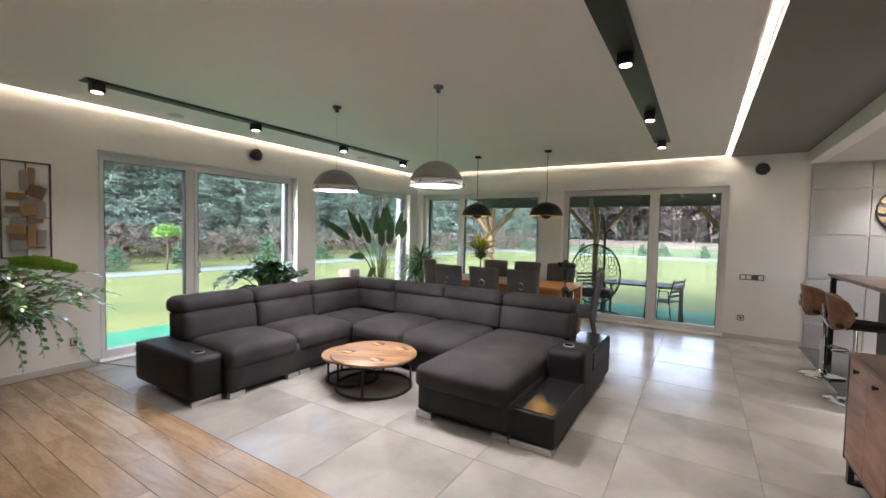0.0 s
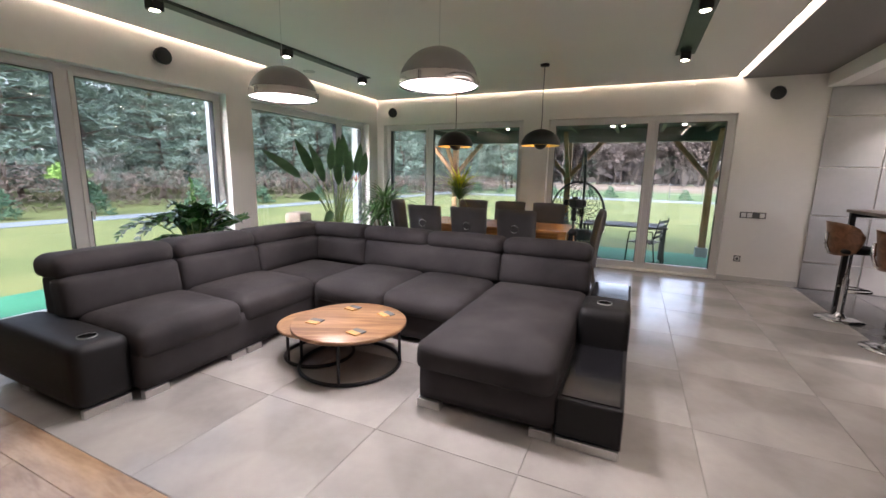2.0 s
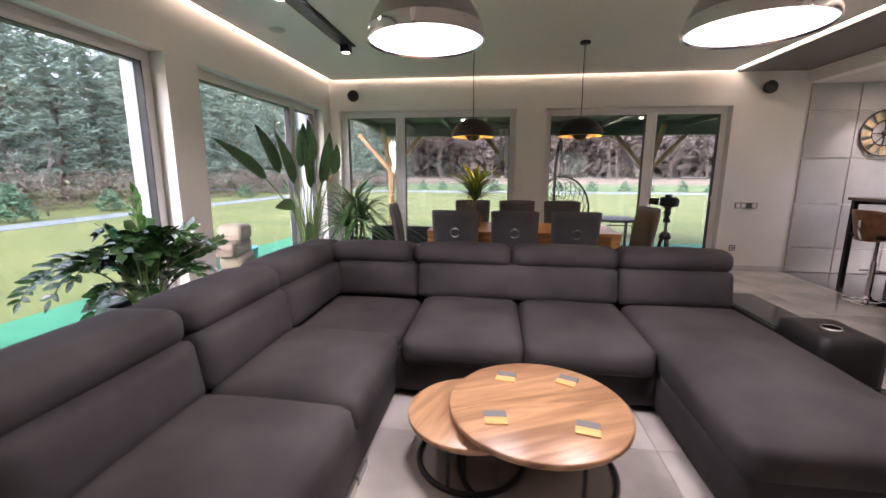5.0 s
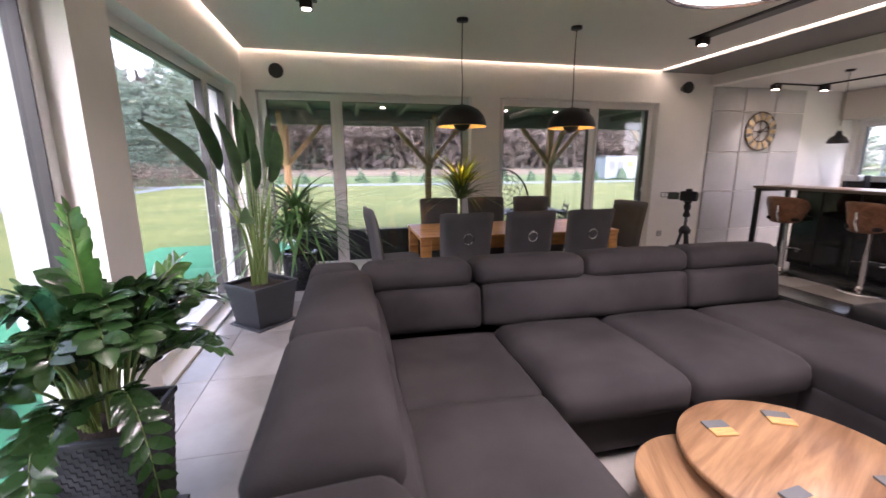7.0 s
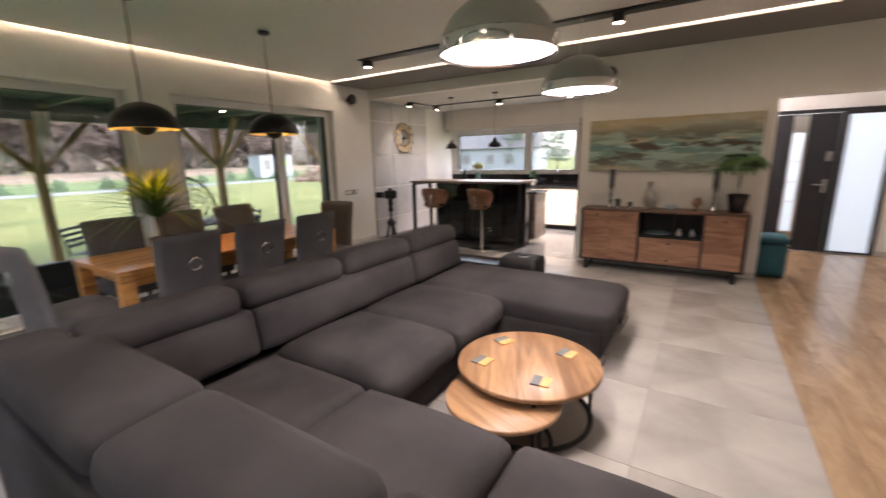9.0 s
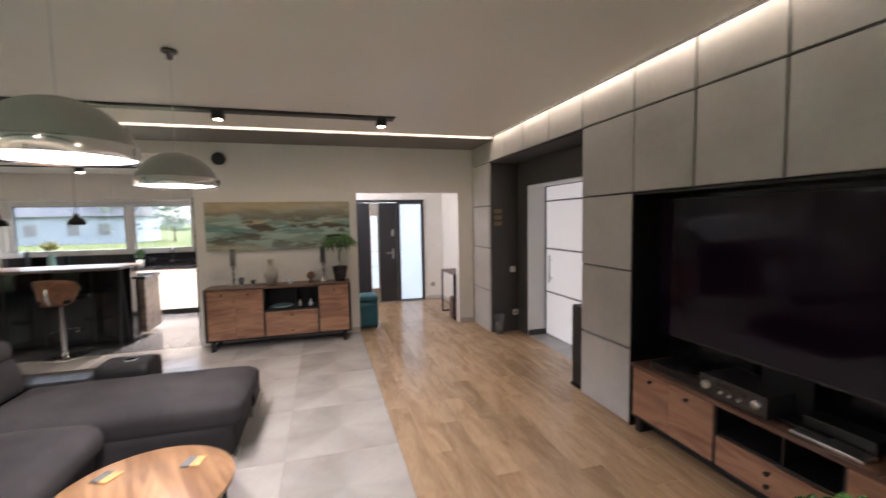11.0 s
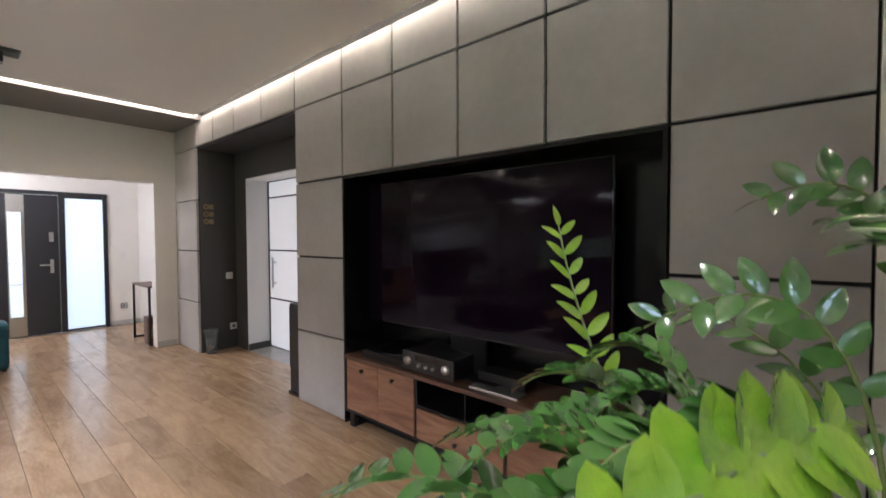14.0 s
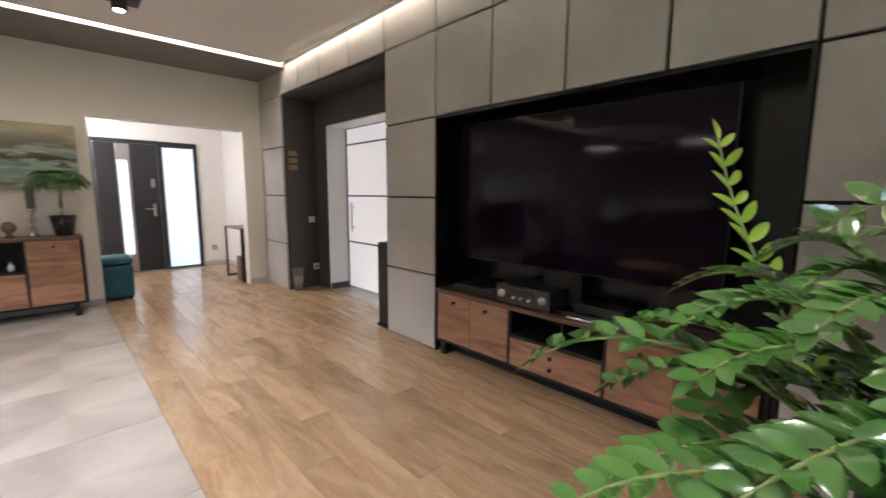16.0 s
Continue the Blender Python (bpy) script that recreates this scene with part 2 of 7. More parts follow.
def lathe(profile, n=32, bm=None, centre=(0, 0, 0)):
    """A turned body from (radius, height) pairs."""
    bm = bm or bmesh.new()
    cx, cy, cz = centre
    rings = []
    for r, z in profile:
        if r < 1e-5:
            rings.append([bm.verts.new((cx, cy, cz + z))])
        else:
            rings.append([bm.verts.new((cx + r * math.cos(2 * math.pi * j / n), cy + r * math.sin(2 * math.pi * j / n), cz + z)) for j in range(n)])
    for a, b in zip(rings, rings[1:]):
        for j in range(n):
            k = (j + 1) % n
            if len(a) == 1 and len(b) == 1:
                continue
            if len(a) == 1:
                f = bm.faces.new((a[0], b[k], b[j]))
            elif len(b) == 1:
                f = bm.faces.new((a[j], a[k], b[0]))
            else:
                f = bm.faces.new((a[j], a[k], b[k], b[j]))
            f.smooth = True
    bmesh.ops.recalc_face_normals(bm, faces=bm.faces)
    return bm


def cushion(w, d, h, r=0.05, puff=0.03, nx=14, ny=14, nz=5, front=0.0):
    """A soft upholstered block, centred in x and y, from z 0 up to h, with rounded edges and a swelling top."""
    bm = bmesh.new()
    bmesh.ops.create_cube(bm, size=2.0)
    bmesh.ops.subdivide_edges(bm, edges=[e for e in bm.edges if abs(e.verts[0].co.x - e.verts[1].co.x) > 0.5], cuts=nx, use_grid_fill=True)
    bmesh.ops.subdivide_edges(bm, edges=[e for e in bm.edges if abs(e.verts[0].co.y - e.verts[1].co.y) > 0.5], cuts=ny, use_grid_fill=True)
    bmesh.ops.subdivide_edges(bm, edges=[e for e in bm.edges if abs(e.verts[0].co.z - e.verts[1].co.z) > 0.5], cuts=nz, use_grid_fill=True)
    hx, hy, hz = w / 2, d / 2, h / 2
    for v in bm.verts:
        u = v.co.copy()
        p = Vector((u.x * hx, u.y * hy, u.z * hz))
        core = Vector((max(-hx + r, min(hx - r, p.x)), max(-hy + r, min(hy - r, p.y)), max(-hz + r, min(hz - r, p.z))))
        q = p - core
        if q.length > 1e-6:
            p = core + q.normalized() * r
        sx, sy, sz = 1 - u.x ** 2, 1 - u.y ** 2, 1 - u.z ** 2
        p.z += puff * max(0, u.z) * (max(0, sx) ** 0.5) * (max(0, sy) ** 0.5)
        p.y -= front * max(0, -u.y) * max(0, sz) * (max(0, sx) ** 0.4)
        wob = noise.noise(Vector((p.x * 3.1 + w * 7, p.y * 3.3 + h * 5, p.z * 3))) * 0.006
        p.z += wob * max(0, u.z)
        v.co = p + Vector((0, 0, hz))
    for f in bm.faces:
        f.smooth = True
    return bm


def move(bm, m):
    bmesh.ops.transform(bm, matrix=m, verts=bm.verts)
    return bm


# ---- structure: walls ----
def boxes(name, rows, material, label="", kind="structure", category="wall"):
    bm = bmesh.new()
    for r in rows:
        add_box(bm, *r)
    return tagged(part(name, bm, material), label, category, "", kind)


HT = 3.12
WT, WB = 2.345, 0.02
W1, W2 = (1.98, 4.58), (4.95, 7.62)
N3, N4 = (-5.15, -2.40), (-1.98, 0.58)
XO, YO = -5.70, 8.30
XI, YI = -5.51, 8.10
M_FACADE = mat("grey_facade_render", (0.46, 0.48, 0.49), 0.85, grain=0.06, grain_size=20, bump=0.2, bump_size=160, second=(0.42, 0.44, 0.45), patch=1.2)


def west_rows(x0, x1, y1):
    return [(x0, x1, -1.0, W1[0], -0.2, HT), (x0, x1, W1[1], W2[0], -0.2, HT), (x0, x1, W2[1], y1, -0.2, HT),
            (x0, x1, W1[0], W1[1], WT, HT), (x0, x1, W2[0], W2[1], WT, HT), (x0, x1, W1[0], W1[1], -0.2, WB), (x0, x1, W2[0], W2[1], -0.2, WB)]


def north_rows(x0, y0, y1):
    return [(x0, N3[0], y0, y1, -0.2, HT), (N3[1], N4[0], y0, y1, -0.2, HT), (N4[1], 4.6, y0, y1, -0.2, HT),
            (N3[0], N3[1], y0, y1, WT, HT), (N4[0], N4[1], y0, y1, WT, HT), (N3[0], N3[1], y0, y1, -0.2, WB), (N4[0], N4[1], y0, y1, -0.2, WB)]


wall_west = boxes("wall_west", west_rows(XI, XW, YI), M_WALL, "matt warm white plastered wall with tall windows")
facade_west = boxes("facade_west", west_rows(XO, XI, YO), M_FACADE, "pale grey rendered outer face of the house")
wall_north = boxes("wall_north", north_rows(XW, YN, YI), M_WALL, "matt warm white plastered wall with terrace doors")
facade_north = boxes("facade_north", north_rows(XI, YI, YO), M_FACADE, "pale grey rendered outer face of the house")
wall_east = boxes("wall_east", [
    (XE, XE + 0.16, WOOD_Y + 0.0, 3.98, -0.2, HT), (XE, XE + 0.16, 0.22, WOOD_Y, 2.11, HT), (XE, XE + 0.16, -0.6, 0.22, -0.2, HT),
    (XE, XE + 0.16, 3.98, YN, HK, HT)], M_WALL, "cream white plastered wall with hall opening")
wall_hall = boxes("wall_hall", [
    (3.60, 3.80, -0.6, 0.29, -0.2, HT), (3.60, 3.80, 0.29, 1.72, 2.10, HT), (3.60, 3.80, 1.72, 3.0, -0.2, HT),
    (XE + 0.16, 3.60, -0.6, -0.12, -0.2, HT), (XE + 0.16, 3.60, 2.6, 2.8, -0.2, HT)], M_WALL, "cream white plastered entrance hall walls")
wall_kitchen = boxes("wall_kitchen", [
    (4.50, 4.70, 2.8, 4.75, -0.2, HT), (4.50, 4.70, 7.80, YN, -0.2, HT), (4.50, 4.70, 4.75, 7.80, 2.14, HT), (4.50, 4.70, 4.75, 7.80, -0.2, 1.13)],
    M_WALL, "white plastered kitchen wall with wide window")
# dark recess and television wall
NX0, NX1, NYB = -1.47, 0.76, -0.47
TX0, TX1, TZ = -4.33, -2.13, 1.87
DX0, DX1, DZ = -0.95, 0.44, 2.14
wall_south = boxes("wall_south", [
    (XO, TX0, -0.55, YS - 0.03, -0.2, HT), (TX0, TX1, -0.55, YS - 0.03, TZ, HT), (TX1, NX0, -0.55, YS - 0.03, -0.2, HT),
    (NX0, NX1, NYB, YS - 0.03, 2.50, HT), (NX1, XE + 0.16, -0.6, YS - 0.03, -0.2, HT), (TX0, TX1, -0.60, -0.42, -0.2, TZ)],
    M_JOINT, "black joint backing of the panelled television wall")
recess = boxes("recess_wall", [
    (NX0, DX0, -0.95, NYB, -0.2, 2.6), (DX1, NX1, -0.95, NYB, -0.2, 2.6), (DX0, DX1, -0.95, NYB, DZ, 2.6),
    (NX1 - 0.012, NX1 - 0.002, NYB, YS - 0.035, -0.01, 2.498), (NX0 + 0.002, NX0 + 0.012, NYB, YS - 0.035, -0.01, 2.498),
    (NX0 + 0.012, NX1 - 0.012, NYB, YS - 0.035, 2.484, 2.498)], M_DARKWALL, "anthracite painted recess wall around a doorway")
boxes("wall_corner", [(XW, -4.932, YS - 0.029, YS + 0.002, 0.0, HT)], M_WALL, "white plastered strip beside the panelled wall")
M_NICHE = mat("niche_black", (0.008, 0.008, 0.009), 0.22, grain=0.05, grain_size=12)
niche = empty("television_niche", pose(0, 0, 0), "gloss black lined recess for the television", "recess", "", "structure")
for q in ((TX0 + 0.002, TX0 + 0.02, -0.42, YS + 0.004, 0.0, TZ - 0.002), (TX1 - 0.02, TX1 - 0.002, -0.42, YS + 0.004, 0.0, TZ - 0.002),
    (TX0 + 0.02, TX1 - 0.02, -0.42, YS + 0.004, TZ - 0.02, TZ - 0.002), (TX0 + 0.02, TX1 - 0.02, -0.42, -0.40, 0.0, TZ - 0.02)):
    part("lining_panel", box(*q), M_NICHE, niche)
door_reveal = boxes("door_reveal", [(DX1 - 0.012, DX1 - 0.002, -0.74, NYB + 0.004, 0.0, DZ - 0.002), (DX0 + 0.002, DX0 + 0.012, -0.74, NYB + 0.004, 0.0, DZ - 0.002),
    (DX0 + 0.012, DX1 - 0.012, -0.74, NYB + 0.004, DZ - 0.014, DZ - 0.002)], M_PVC, "white painted door reveal", category="trim")

boxes("baseboard", [(DX1 - 0.02, DX1 - 0.0125, -0.735, NYB + 0.003, 0.0, 0.08)], M_DARKWALL, "dark skirting along the door reveal", category="baseboard")

# ---- structure: ceilings ----
LEDX = 0.50
ceiling = boxes("ceiling", [(XW + GAP_W, LEDX, YS + GAP, YN - GAP_N, H, H + 0.05)], M_CEIL, "satin light grey suspended ceiling panel", category="ceiling")
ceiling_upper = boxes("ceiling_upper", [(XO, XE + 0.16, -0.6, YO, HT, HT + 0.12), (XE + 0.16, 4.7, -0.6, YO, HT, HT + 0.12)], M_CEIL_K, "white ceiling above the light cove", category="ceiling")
ceiling_band = boxes("ceiling_band", [(LEDX + 0.075, XE, YS, YN, H - 0.015, H + 0.05)], M_GREYCEIL, "dark grey painted ceiling band", category="ceiling")
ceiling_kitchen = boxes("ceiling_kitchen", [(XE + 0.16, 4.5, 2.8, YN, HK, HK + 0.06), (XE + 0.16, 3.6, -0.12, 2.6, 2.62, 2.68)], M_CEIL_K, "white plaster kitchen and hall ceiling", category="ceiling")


def led(name, x0, x1, y0, y1, z0, z1, label):
    holder = tagged(part(name, box(x0, x1, y0, y1, z0, z1, 0.003), M_LED), label, "led strip")
    return holder


LZ = H + 0.055
led("led_strip", XW + GAP_W - 0.005, XW + GAP_W + 0.015, YS + GAP, YN - GAP_N, LZ, LZ + 0.02, "warm white led strip hidden above the ceiling edge")
led("led_strip", XW + GAP_W + 0.02, LEDX, YN - GAP_N - 0.015, YN - GAP_N + 0.005, LZ, LZ + 0.02, "warm white led strip hidden above the ceiling edge")
led("led_strip", XW + GAP_W + 0.02, LEDX, YS + GAP - 0.02, YS + GAP, LZ, LZ + 0.02, "warm white led strip hidden above the ceiling edge")
led("led_strip", LEDX + 0.02, LEDX + 0.055, YS + 0.06, YN - 0.06, H + 0.012, H + 0.03, "warm white led strip in a ceiling slot")

# ---- structure: floors ----
floor = tagged(part("floor", box(XO, XE, WOOD_Y, YO, -0.2, -0.006), M_GROUT), "grey grout bed under large polished tiles", "floor", "", "structure")
floor_wood = tagged(part("floor_wood", box(XO, 3.8, -1.9, WOOD_Y, -0.2, -0.006), M_JOINT), "dark joint bed under oak planks", "floor", "", "structure")
floor_kitchen = tagged(part("floor_kitchen", box(XE, 4.7, WOOD_Y, YO, -0.2, -0.006), M_JOINT), "dark joint bed under kitchen tiles", "floor", "", "structure")


# ---- windows ----
def window(name, m, w, h, mull, label, handle_at=()):
    """White frame in local x 0..w, z 0..h; panes split at mull; the outside is local +y."""
    e = empty(name, m, label, "window", "tall white windows", "structure")
    f = 0.055
    bm = bmesh.new()
    add_box(bm, 0, f, -0.04, 0.04, 0, h, 0.006)
    add_box(bm, w - f, w, -0.04, 0.04, 0, h, 0.006)
    add_box(bm, f, w - f, -0.04, 0.04, h - f, h, 0.006)
    add_box(bm, f, w - f, -0.04, 0.04, 0, f, 0.006)
    add_box(bm, mull - 0.035, mull + 0.035, -0.04, 0.04, f, h - f, 0.006)
    part("window_frame", bm, M_PVC, e)
    for a, b in ((f, mull - 0.035), (mull + 0.035, w - f)):
        bm = bmesh.new()
        s = 0.04
        add_box(bm, a, a + s, -0.055, 0.03, f, h - f, 0.006)
        add_box(bm, b - s, b, -0.055, 0.03, f, h - f, 0.006)
        add_box(bm, a + s, b - s, -0.055, 0.03, f, f + s, 0.006)
        add_box(bm, a + s, b - s, -0.055, 0.03, h - f - s, h - f, 0.006)
        sash = part("sash", bm, M_PVC, e)
        bm = bmesh.new()
        g = 0.008
        add_box(bm, a + s, a + s + g, -0.05, 0.02, f + s, h - f - s)
        add_box(bm, b - s - g, b - s, -0.05, 0.02, f + s, h - f - s)
        add_box(bm, a + s, b - s, -0.05, 0.02, h - f - s - g, h - f - s)
        part("gasket", bm, M_GASKET, sash, "black rubber gasket")
        p = part("pane", box(a + s, b - s, -0.006, 0.006, f + s, h - f - s), M_GLASS, sash)
        p.visible_shadow = False
    for hx in handle_at:
        bm = box(hx - 0.013, hx + 0.013, -0.066, -0.055, 0.98, 1.06, 0.003)
        add_box(bm, hx - 0.01, hx + 0.01, -0.1, -0.084, 0.90, 1.03, 0.005)
        add_rod(bm, (hx, -0.06, 1.02), (hx, -0.09, 1.02), 0.008)
        part("handle", bm, M_PVC, e, "white lever handle")
    return e


FX, FY = -5.47, 8.06
window("window_1", pose(FX, W1[0], WB, 0, 0, 90), W1[1] - W1[0], WT - WB, 1.03, "white framed tall garden window with two panes", (1.03 + 0.08,))
window("window_2", pose(FX, W2[0], WB, 0, 0, 90), W2[1] - W2[0], WT - WB, 1.93, "white framed tall garden window with two panes", (1.93 - 0.075,))
window("window_3", pose(N3[0], FY, WB), N3[1] - N3[0], WT - WB, 0.95, "white framed terrace window with two panes")
window("window_4", pose(N4[0], FY, WB), N4[1] - N4[0], WT - WB, 1.53, "white framed terrace doors with two panes", (2.56 - 0.10,))
window("window_5", pose(4.58, 7.80, 1.13, 0, 0, -90), 3.05, 1.01, 1.90, "white framed wide kitchen window")
# ---- baseboards ----
bm = bmesh.new()
for a, b in ((YS, W1[0]), (W1[1], W2[0]), (W2[1], YN)):
    add_box(bm, XW, XW + 0.014, a, b, 0, 0.075, 0.003)
for a, b in ((XW, N3[0]), (N3[1], N4[0]), (N4[1], 1.51)):
    add_box(bm, a, b, YN - 0.014, YN, 0, 0.075, 0.003)
for a, b in ((0.0, 0.22), (WOOD_Y, 3.98)):
    add_box(bm, XE - 0.014, XE, a, b, 0, 0.075, 0.003)
add_box(bm, 3.586, 3.6, -0.12, 0.27, 0, 0.075, 0.003)
add_box(bm, XE + 0.16, 3.58, -0.12, -0.106, 0, 0.075, 0.003)
tagged(part("baseboard", bm, M_BASE), "grey skirting board along the walls", "baseboard", "", "structure")

# ---- sofa ----
def sofa():
    e = empty("corner_sofa", pose(0, 0, 0), "large charcoal fabric U-shaped corner sofa with adjustable headrests", "sofa")
    xb, xs = -4.12, -3.27
    yb, ys = 4.98, 3.76
    # plinths
    part("base", move(cushion(0.86, 1.58, 0.30, 0.025, 0.0, 6, 8, 3), pose(-3.70, 3.04, 0.045)), M_FABRIC, e, "dark fabric base front")
    part("base", move(cushion(2.42, 1.20, 0.30, 0.025, 0.0, 8, 6, 3), pose(-2.92, 4.38, 0.045)), M_FABRIC, e, "dark fabric base front")
    part("base", move(cushion(0.83, 2.02, 0.25, 0.025, 0.0, 6, 8, 3), pose(-1.315, 3.98, 0.045)), M_FABRIC, e, "dark fabric chaise base")
    # seats
    rows = [(-3.62, 2.615, 0.68, 0.74), (-3.62, 3.39, 0.68, 0.79), (-3.60, 4.14, 0.70, 0.70)]
    for cx, cy, w, d in rows[:2]:
        part("seat_cushion", move(cushion(w + 0.06, d, 0.19, 0.06, 0.045), pose(cx, cy, 0.245)), M_FABRIC, e)
    part("seat_cushion", move(cushion(0.72, 0.74, 0.18, 0.05, 0.02), pose(-3.60, 4.16, 0.245)), M_FABRIC, e, "corner seat cushion")
    for cx in (-2.86, -2.115):
        part("seat_cushion", move(cushion(0.745, 0.86, 0.19, 0.06, 0.045, front=0.02), pose(cx, 4.14, 0.245)), M_FABRIC, e)
    part("chaise_cushion", move(cushion(0.83, 1.66, 0.19, 0.06, 0.03, 14, 24, front=0.01), pose(-1.32, 3.74, 0.25)), M_FABRIC, e)
    # backs: lower block, cushion, headrest
    part("back_frame", box(-4.36, -4.10, 2.246, yb, 0.05, 0.66, 0.03, 3), M_FABRIC, e)
    part("back_frame", box(-4.098, -0.92, yb - 0.20, yb, 0.05, 0.66, 0.03, 3), M_FABRIC, e)
    for cy, d in ((2.59, 0.79), (3.39, 0.79), (4.23, 0.88)):
        m = pose(-4.02, cy, 0.40, 0, 0, 90) @ pose(0, 0, 0, -9)
        part("back_cushion", move(cushion(d, 0.20, 0.29, 0.05, 0.01, 12, 5, 8, front=0.03), m), M_FABRIC, e)
        m = pose(-4.165, cy, 0.66, 0, 0, 90) @ pose(0, 0, 0, -3)
        part("headrest", move(cushion(d, 0.36, 0.17, 0.07, 0.012, 12, 6, 5, front=0.012), m), M_FABRIC, e, "raised headrest")
    for cx, w in ((-3.63, 0.68), (-2.51, 1.555), (-1.32, 0.815)):
        m = pose(cx, 4.66, 0.40) @ pose(0, 0, 0, -9)
        part("back_cushion", move(cushion(w, 0.20, 0.29, 0.05, 0.01, 14, 5, 8, front=0.03), m), M_FABRIC, e)
    for cx, w in ((-3.69, 0.70), (-2.935, 0.785), (-2.13, 0.815), (-1.315, 0.81)):
        m = pose(cx, 4.775, 0.66) @ pose(0, 0, 0, -6)
        part("headrest", move(cushion(w, 0.34, 0.17, 0.07, 0.012, 12, 6, 5, front=0.012), m), M_FABRIC, e, "raised headrest")
    part("headrest", move(cushion(0.31, 0.30, 0.155, 0.06, 0.008, 8, 8, 5), pose(-4.20, 4.83, 0.655)), M_FABRIC, e, "square corner headrest")
    # arm with cup holder
    arm = part("armrest", move(cushion(1.035, 0.295, 0.374, 0.035, 0.006, 14, 5, 6), pose(-3.855, 2.095, 0.05)), M_LEATHER, e, "black leatherette armrest")
    cup = part("cup_holder", lathe([(0.0, 0.005), (0.044, 0.005), (0.046, 0.006)], 28, None, (-3.492, 2.096, 0.4275)), M_WELL, arm, "flat black disc in place of a dark cup hollow")
    part("cup_rim", lathe([(0.046, 0.0), (0.0465, 0.0075), (0.0495, 0.0075), (0.051, 0.0)], 28, None, (-3.492, 2.096, 0.4275)), M_STEEL, cup, "thin steel cup holder rim")
    # chaise side unit
    low = part("side_box", box(-0.895, -0.565, 2.96, 4.98, 0.045, 0.27, 0.012), M_LEATHER, e, "low black leatherette side box")
    part("shelf_top", box(-0.875, -0.585, 2.985, 3.74, 0.270, 0.278, 0.002), M_BLACKGLOSS, low, "glossy black shelf top")
    arm2 = part("armrest", move(cushion(0.335, 0.40, 0.47, 0.035, 0.006, 6, 6, 6), pose(-0.73, 3.96, 0.06)), M_LEATHER, e, "black leatherette armrest with cup holder")
    cup = part("cup_holder", lathe([(0.0, 0.005), (0.044, 0.005), (0.046, 0.006)], 28, None, (-0.74, 3.94, 0.534)), M_WELL, arm2, "flat black disc in place of a dark cup hollow")
    part("cup_rim", lathe([(0.046, 0.0), (0.0465, 0.0075), (0.0495, 0.0075), (0.051, 0.0)], 28, None, (-0.74, 3.94, 0.534)), M_STEEL, cup, "thin steel cup holder rim")
    tray = part("side_shelf", box(-0.895, -0.565, 4.17, 4.98, 0.27, 0.44, 0.012), M_LEATHER, e, "black box shelf behind the armrest")
    part("shelf_top", box(-0.875, -0.585, 4.19, 4.96, 0.440, 0.446, 0.002), M_BLACKGLOSS, tray, "glossy black glass shelf top")
    # steel feet
    for x0, x1, y0, y1 in ((-1.73, -1.58, 2.955, 2.975), (-1.03, -0.91, 2.955, 2.975), (-0.885, -0.575, 2.945, 2.965)):
        part("foot", box(x0, x1, y0, y1 + 0.05, 0.0, 0.05, 0.003), M_STEEL, e, "brushed steel foot")
    part("foot", box(-3.37, -3.336, 1.965, 2.215, 0.0, 0.05, 0.003), M_STEEL, e, "brushed steel foot")
    for y0, y1 in ((2.25, 2.40), (2.86, 2.99), (3.01, 3.14)):
        part("foot", box(-3.31, -3.262, y0, y1, 0.0, 0.05, 0.003), M_STEEL, e, "brushed steel foot")
    for x, y in ((-4.05, 2.02), (-4.05, 4.9), (-0.65, 4.9), (-2.5, 4.9)):
        part("foot", box(x - 0.04, x + 0.04, y - 0.04, y + 0.04, 0.0, 0.05, 0.003), M_STEEL, e, "brushed steel foot")


sofa()


# ---- nesting coffee tables ----
def nest_table(cx, cy, r, h, turn, label):
    e = empty("coffee_table", pose(cx, cy, 0, 0, 0, turn), label, "coffee table", "nesting coffee tables")
    part("tabletop", lathe([(0.0, h), (r - 0.006, h), (r, h - 0.006), (r, h - 0.024), (r - 0.004, h - 0.028), (0.0, h - 0.028)], 64), M_OAK, e, "round acacia wood top")
    rr = r - 0.05
    part("base_ring", tube([(rr * math.cos(a), rr * math.sin(a), 0.014) for a in (2 * math.pi * i / 48 for i in range(48))], 0.014, 8, None, True), M_BLACK, e)
    part("top_ring", tube([(rr * math.cos(a), rr * math.sin(a), h - 0.040) for a in (2 * math.pi * i / 48 for i in range(48))], 0.011, 8, None, True), M_BLACK, e)
    for i in range(4):
        a = 2 * math.pi * i / 4
        part("leg", rod((rr * math.cos(a), rr * math.sin(a), 0.02), (rr * math.cos(a), rr * math.sin(a), h - 0.03), 0.011, n=10), M_BLACK, e)
    return e


